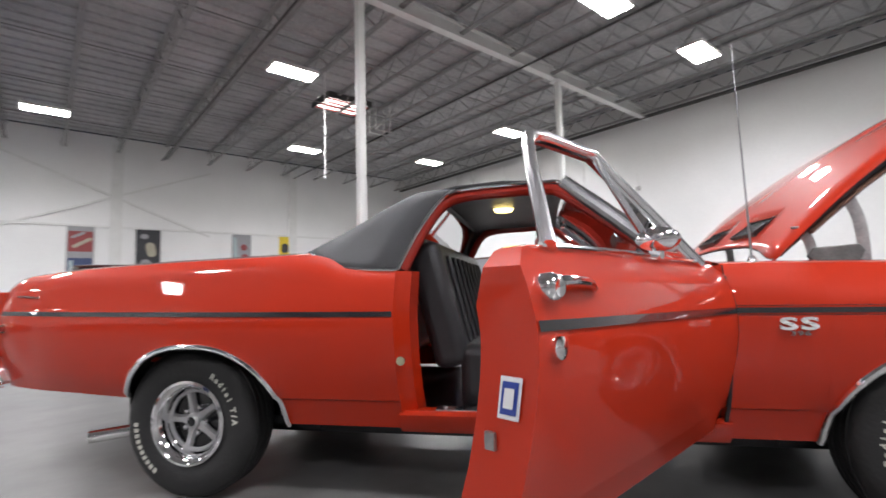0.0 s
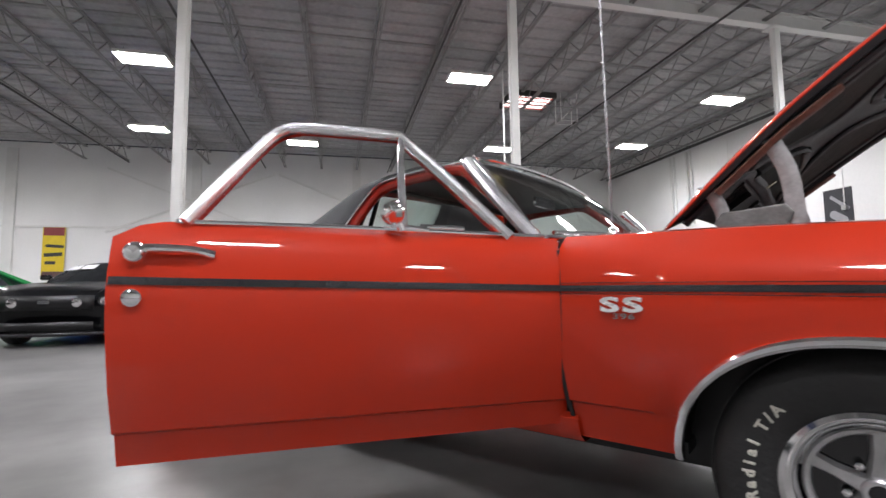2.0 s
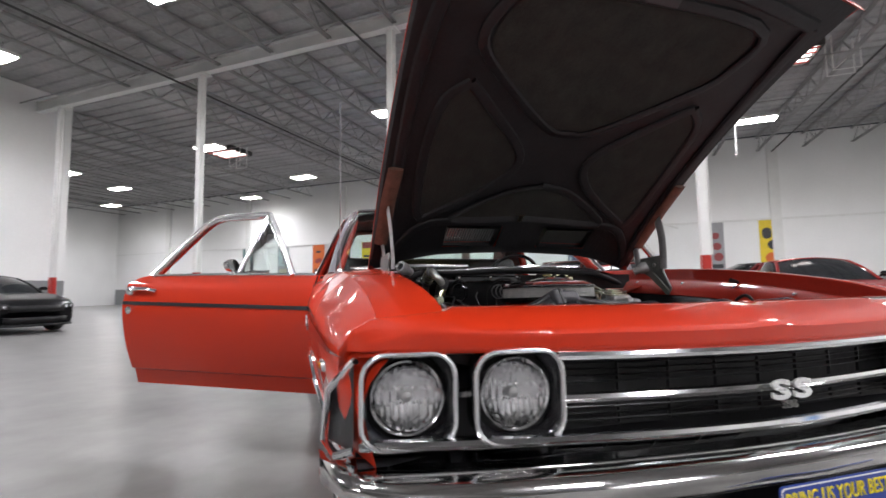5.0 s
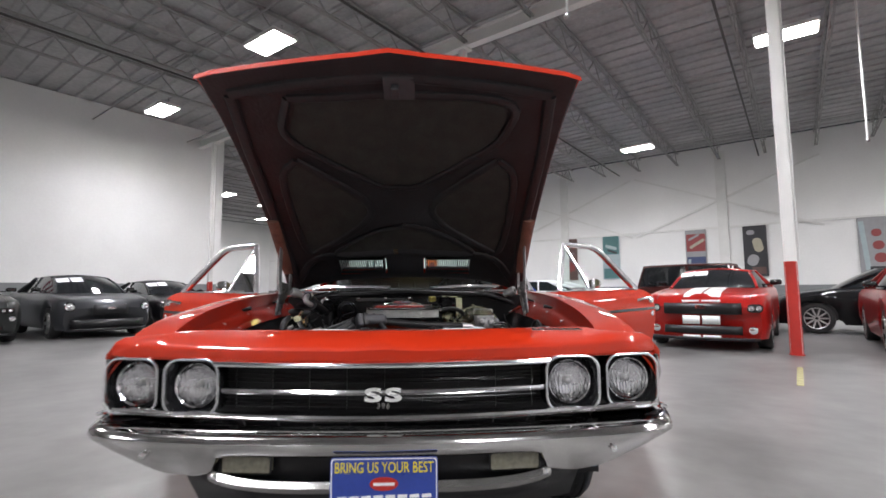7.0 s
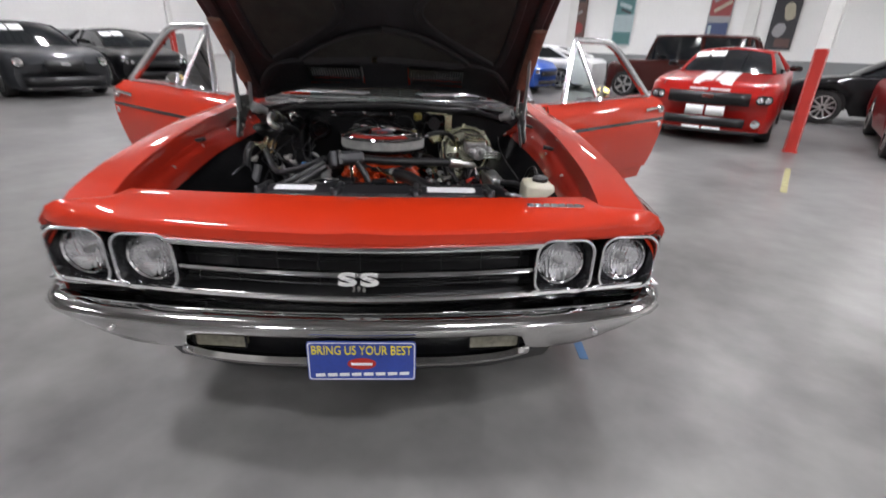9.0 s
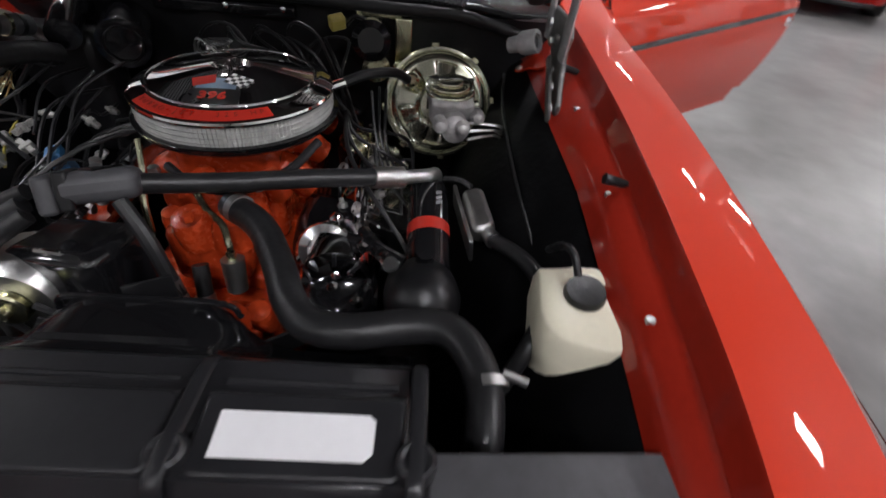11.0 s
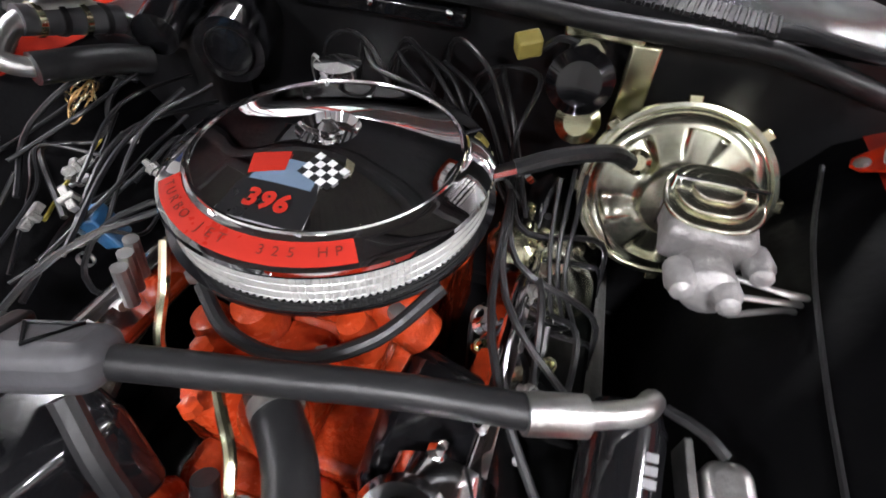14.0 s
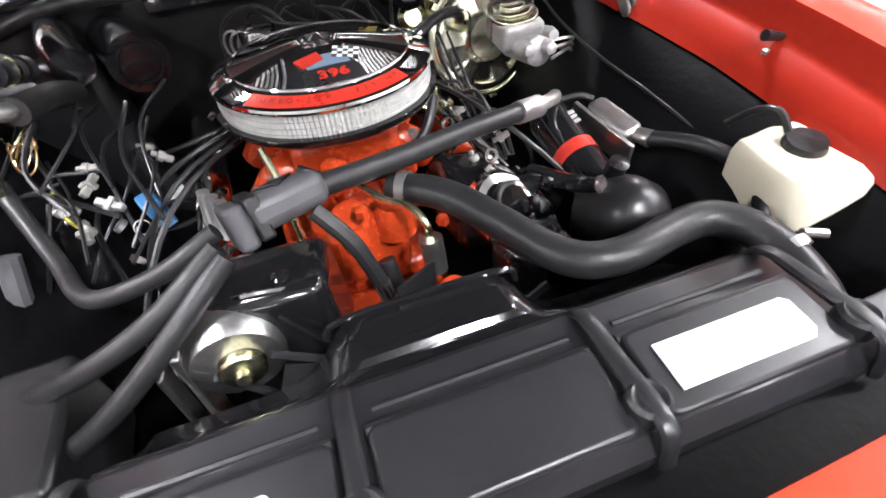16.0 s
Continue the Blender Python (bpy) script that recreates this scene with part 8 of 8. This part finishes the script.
    if scoop:
        part("hood_scoop", moved(slab(rounded(0.34, 0.62, 0.05), 0.0, 0.045), pose(x0 - 0.42, 0, b(x0 - 0.42) - 0.005, 0, -3, 0)), body, c, "raised hood vent", bevel=0.02, seg=2)
        for y in (-0.14, 0.14):
            part("scoop_slot", moved(slab(rounded(0.10, 0.22, 0.02), 0.0, 0.012), pose(x0 - 0.42, y, b(x0 - 0.42) + 0.036, 0, -3, 0)), BLACK, c)
    for y in (-0.45, 0.45):
        part("hood_line", tube([(0.10, y * 1.5, soft(0.10, belt) + 0.004), (0.5, y * 1.55, soft(0.5, belt) + 0.008), (x0 - 0.1, y * 1.62, soft(x0 - 0.1, belt) + 0.006)], 0.005, 5, 5), BLACK, c)
    # nose
    nx = lambda y: 0.19 * abs(y / (hw * 0.87)) ** 2.6
    def patch(nm, y0, y1, z0, z1, mat, lift=0.012, lab=""):
        ys_ = np.linspace(y0, y1, 9)
        part(nm, grid([[(nx(y) - lift, y, z0), (nx(y) - lift, y, z1)] for y in ys_]), mat, c, lab, thick=0.02)
    if grille:
        patch("grille", -grille[2], grille[2], grille[0], grille[1], BLACK, lab="black grille")
    if intake:
        patch("lower_intake", -intake[2], intake[2], intake[0], intake[1], BLACK, lab="black lower intake")
    patch("splitter", -hw * 0.84, hw * 0.84, 0.17, 0.22, BLACK if body is not BLACK else DULL_METAL, 0.03)
    for y, z, w_, h_ in lamps:
        for s in (-1, 1):
            hl = part("headlight", moved(slab(rounded(w_ * 2, h_ * 2, min(w_, h_) * 0.95, 5), 0, 0.03), pose(nx(y) + 0.012, s * y, z, 90, 0, -90 - s * 12)), BLACK_GLOSS, c, "clear headlight")
            for dy in ((-0.45, 0.45) if w_ > h_ * 1.3 else (0.0,)):
                q = h_ * (0.66 if w_ > h_ * 1.3 else 0.84)
                part("lamp_lens", moved(lathe([(q, 0.028), (q * 0.95, 0.036), (q * 0.55, 0.030), (q * 0.3, 0.040), (0, 0.042)], 18, False), pose(nx(y) + 0.012, s * y, z, 90, 0, -90 - s * 12) @ pose(dy * w_, 0, 0)), CHROME, c, "bright lamp bowl")
    for y, z, q in fogs:
        for s in (-1, 1):
            part("fog_lamp", moved(lathe([(q, 0), (q, 0.02), (q * 0.8, 0.026), (0, 0.026)], 18, False), pose(nx(y) - 0.01, s * y, z, 90, 0, -90)), CHROME, c, "round fog lamp")
    if stripes:
        for y0, y1 in ((-0.27, -0.018), (0.018, 0.27)):
            rs = []
            for x in np.linspace(0.04, x0 - 0.06, 16):
                rs.append([(x + 0.02, y, soft(x, belt) + 0.029 - 0.008 * abs(y) / (0.45 * wide(x))) for y in np.linspace(y0, y1, 4)])
            part("hood_stripe", grid(rs), stripes, c, "white racing stripe")
            part("roof_stripe", grid([[(x, y, roof + 0.024 - 0.05 * abs((x - (x1 + x2) / 2) / (x2 - x1)) ** 2 - 0.062 * (y / tw) ** 2) for y in np.linspace(y0, y1, 4)] for x in np.linspace(x1 + 0.05, x2 - 0.05, 6)]), stripes, c)
            for z0, z1 in ((0.425, 0.56), (0.205, 0.25), (0.785, 0.815)):
                patch("nose_stripe", y0, y1, z0, z1, stripes, 0.016)
    if badge:
        part("nose_badge", moved(slab(rounded(0.16, 0.05, 0.02), 0, 0.012), pose(-0.012, 0, badge, 90, 0, -90)), CHROME, c)
    for s in (-1, 1):
        part("door_mirror", moved(box(-0.04, -0.095, -0.048, 0.05, 0.085, 0.050), pose(x0 + 0.42, s * (hw + 0.035), b(x0 + 0.42) + 0.085, 0, 0, s * 8)), BLACK_GLOSS, c, bevel=0.034, seg=3)
        part("mirror_stalk", box(x0 + 0.40, s * (hw - 0.10) - 0.05, b(x0 + 0.42) + 0.035, x0 + 0.44, s * (hw - 0.10) + 0.07, b(x0 + 0.42) + 0.06), BLACK, c)
        for cx in (fo, fo + wb):
            st = pose(cx, s * (wide(cx) - 0.02), r, -90 * s, 0, 0)
            w = part("wheel", lathe([(r * 0.66, -0.20), (r * 0.96, -0.20), (r, -0.17), (r, -0.03), (r * 0.95, 0.0), (r * 0.74, 0.004), (r * 0.68, -0.01)], 32, False), TYRE, c, "black tyre", m=st)
            part("rim", lathe([(r * 0.70, 0.0), (r * 0.66, 0.006), (r * 0.62, -0.03), (0, -0.06)], 28, False), BLACK_GLOSS, w)
            for k in range(spokes):
                part("spoke", moved(box(0.03, -0.16 / spokes, -0.03, r * 0.67, 0.16 / spokes, 0.0), pose(0, 0, 0, 0, 0, 360 / spokes * k)), rim, w)
            part("rim_edge", lathe([(r * 0.70, 0.002), (r * 0.68, 0.010), (r * 0.64, 0.004)], 28, False), rim, w)
            part("wheel_well", moved(box(-0.37, -0.30, 0.0, 0.37, 0.0, 0.36), pose(cx, s * (wide(cx) - 0.04) + (0.30 if s < 0 else 0), 0.30)), BLACK, c)
    return c


GREEN_P, BLACK_P, GT_RED, GREY_P, GREY_D = paint("vivid_green_paint", (0.012, 0.23, 0.055)), paint("black_car_paint", (0.004, 0.004, 0.005)), paint("bright_red_paint", (0.34, 0.013, 0.010)), paint("grey_metal_paint", (0.040, 0.042, 0.046), 0.35, 0.4), paint("dark_green_grey_paint", (0.020, 0.022, 0.021), 0.4)
MAROON, BLUE_P, WHITE_P, CLASSIC_RED = paint("maroon_paint", (0.050, 0.012, 0.010)), paint("blue_car_paint", (0.02, 0.09, 0.42)), paint("white_car_paint", (0.7, 0.7, 0.7)), paint("deep_red_paint", (0.20, 0.010, 0.010))
face_b = lambda a, b, turn=0: HALL @ pose(a, b, 0, 0, 0, 90 + turn)
face_a = lambda a, b, turn=0: HALL @ pose(a, b, 0, 0, 0, 180 + turn)
G = "cars parked in the hall"
parked_car("coupe_car", "black muscle coupe with round fog lamps, parked nose out", G, face_b(-6.12, 6.85), BLACK_P, belt=((0, 0.70), (0.10, 0.82), (0.30, 0.90), (1.45, 1.0), (3.5, 1.03), (4.4, 1.05), (4.7, 0.90)), cab=(1.45, 2.15, 3.2, 4.2), roof=1.40, lamps=((0.74, 0.69, 0.09, 0.075),), fogs=((0.42, 0.67, 0.07),), grille=(0.56, 0.78, 0.62), badge=0.68, rim=BLACK_GLOSS)
parked_car("coupe_car", "vivid green sports coupe with a black roof", G, face_b(-9.2, 6.75), GREEN_P, L=4.6, belt=((0, 0.60), (0.3, 0.74), (1.3, 0.93), (3.6, 0.98), (4.3, 1.0), (4.6, 0.86)), lamps=((0.62, 0.64, 0.15, 0.05),), grille=(0.56, 0.68, 0.20), rim=BRASSY, card=False)
parked_car("coupe_car", "red modern coupe with silver wheels", G, face_b(-12.0, 7.3, -14), GT_RED, lamps=((0.66, 0.62, 0.15, 0.05),), card=False)
parked_car("coupe_car", "bright red muscle coupe with twin white stripes", G, face_b(0.32, 6.9), GT_RED, belt=((0, 0.70), (0.10, 0.82), (0.30, 0.90), (1.45, 1.0), (3.5, 1.03), (4.4, 1.05), (4.7, 0.90)), cab=(1.45, 2.15, 3.2, 4.2), roof=1.40, stripes=DECAL_WHITE, lamps=((0.73, 0.68, 0.11, 0.065),), fogs=((0.70, 0.34, 0.06),), grille=(0.585, 0.765, 0.56), intake=(0.27, 0.40, 0.56), badge=0.70, spokes=10)
parked_car("classic_coupe", "deep red classic coupe with round headlights", G, face_b(3.5, 6.75), CLASSIC_RED, L=4.7, r=0.34, belt=((0, 0.72), (0.2, 0.83), (1.3, 0.94), (3.6, 0.98), (4.5, 0.95), (4.7, 0.8)), grille=(0.56, 0.72, 0.72), intake=None, lamps=((0.60, 0.64, 0.085, 0.085),), fogs=((0.42, 0.64, 0.055),), card=False)
parked_car("sedan_car", "black sedan with bright multi-spoke wheels", G, face_a(1.0, 12.4, 180), BLACK_P, L=4.9, belt=((0, 0.62), (0.3, 0.80), (1.35, 0.97), (4.0, 1.02), (4.6, 1.02), (4.9, 0.9)), cab=(1.35, 2.15, 3.6, 4.4), roof=1.44, card=False, spokes=10)
parked_car("vintage_sedan", "maroon upright vintage sedan with brown window frames", G, face_a(-3.8, 15.0, 180), MAROON, L=4.3, W=1.75, fo=0.75, wb=2.85, r=0.36, belt=((0, 0.80), (0.15, 0.98), (1.2, 1.06), (2.2, 1.10), (4.0, 1.10), (4.3, 1.0)), cab=(1.25, 1.45, 3.95, 4.22), roof=1.76, upright=True, card=False, grille=(0.4, 0.9, 0.3), lamps=((0.55, 0.85, 0.09, 0.09),))
parked_car("muscle_coupe", "dark grey-green muscle coupe with a vented hood", G, face_a(-10.75, -0.15), GREY_D, scoop=True, W=1.92, belt=((0, 0.66), (0.25, 0.82), (1.3, 0.97), (3.6, 1.02), (4.4, 1.05), (4.7, 0.9)), lamps=((0.66, 0.66, 0.12, 0.05),), grille=(0.60, 0.72, 0.52), fogs=((0.76, 0.50, 0.05),), badge=0.66)
parked_car("sedan_car", "dark grey performance sedan with bright headlights", G, face_a(-10.75, 2.25), GREY_P, L=4.85, belt=((0, 0.66), (0.25, 0.84), (1.3, 0.98), (3.8, 1.02), (4.5, 1.05), (4.85, 0.9)), cab=(1.3, 2.05, 3.55, 4.3), roof=1.45, lamps=((0.72, 0.70, 0.09, 0.10),), grille=(0.52, 0.74, 0.34), intake=(0.24, 0.42, 0.70), badge=0.66)
parked_car("coupe_car", "small black coupe by the partition wall", G, face_a(-12.3, 4.8), BLACK_P, L=4.3, lamps=((0.66, 0.62, 0.13, 0.06),))
parked_car("wagon_car", "blue wagon parked sideways behind the coupes", G, face_a(-4.95, 13.0), BLUE_P, L=4.6, belt=((0, 0.70), (0.3, 0.86), (1.2, 0.98), (4.2, 1.0), (4.6, 0.92)), cab=(0.95, 1.55, 3.1, 4.1), roof=1.47, upright=True, card=False)
parked_car("sedan_car", "white sedan parked near the far wall", G, face_a(-9.0, 15.6, 180), WHITE_P, card=False)
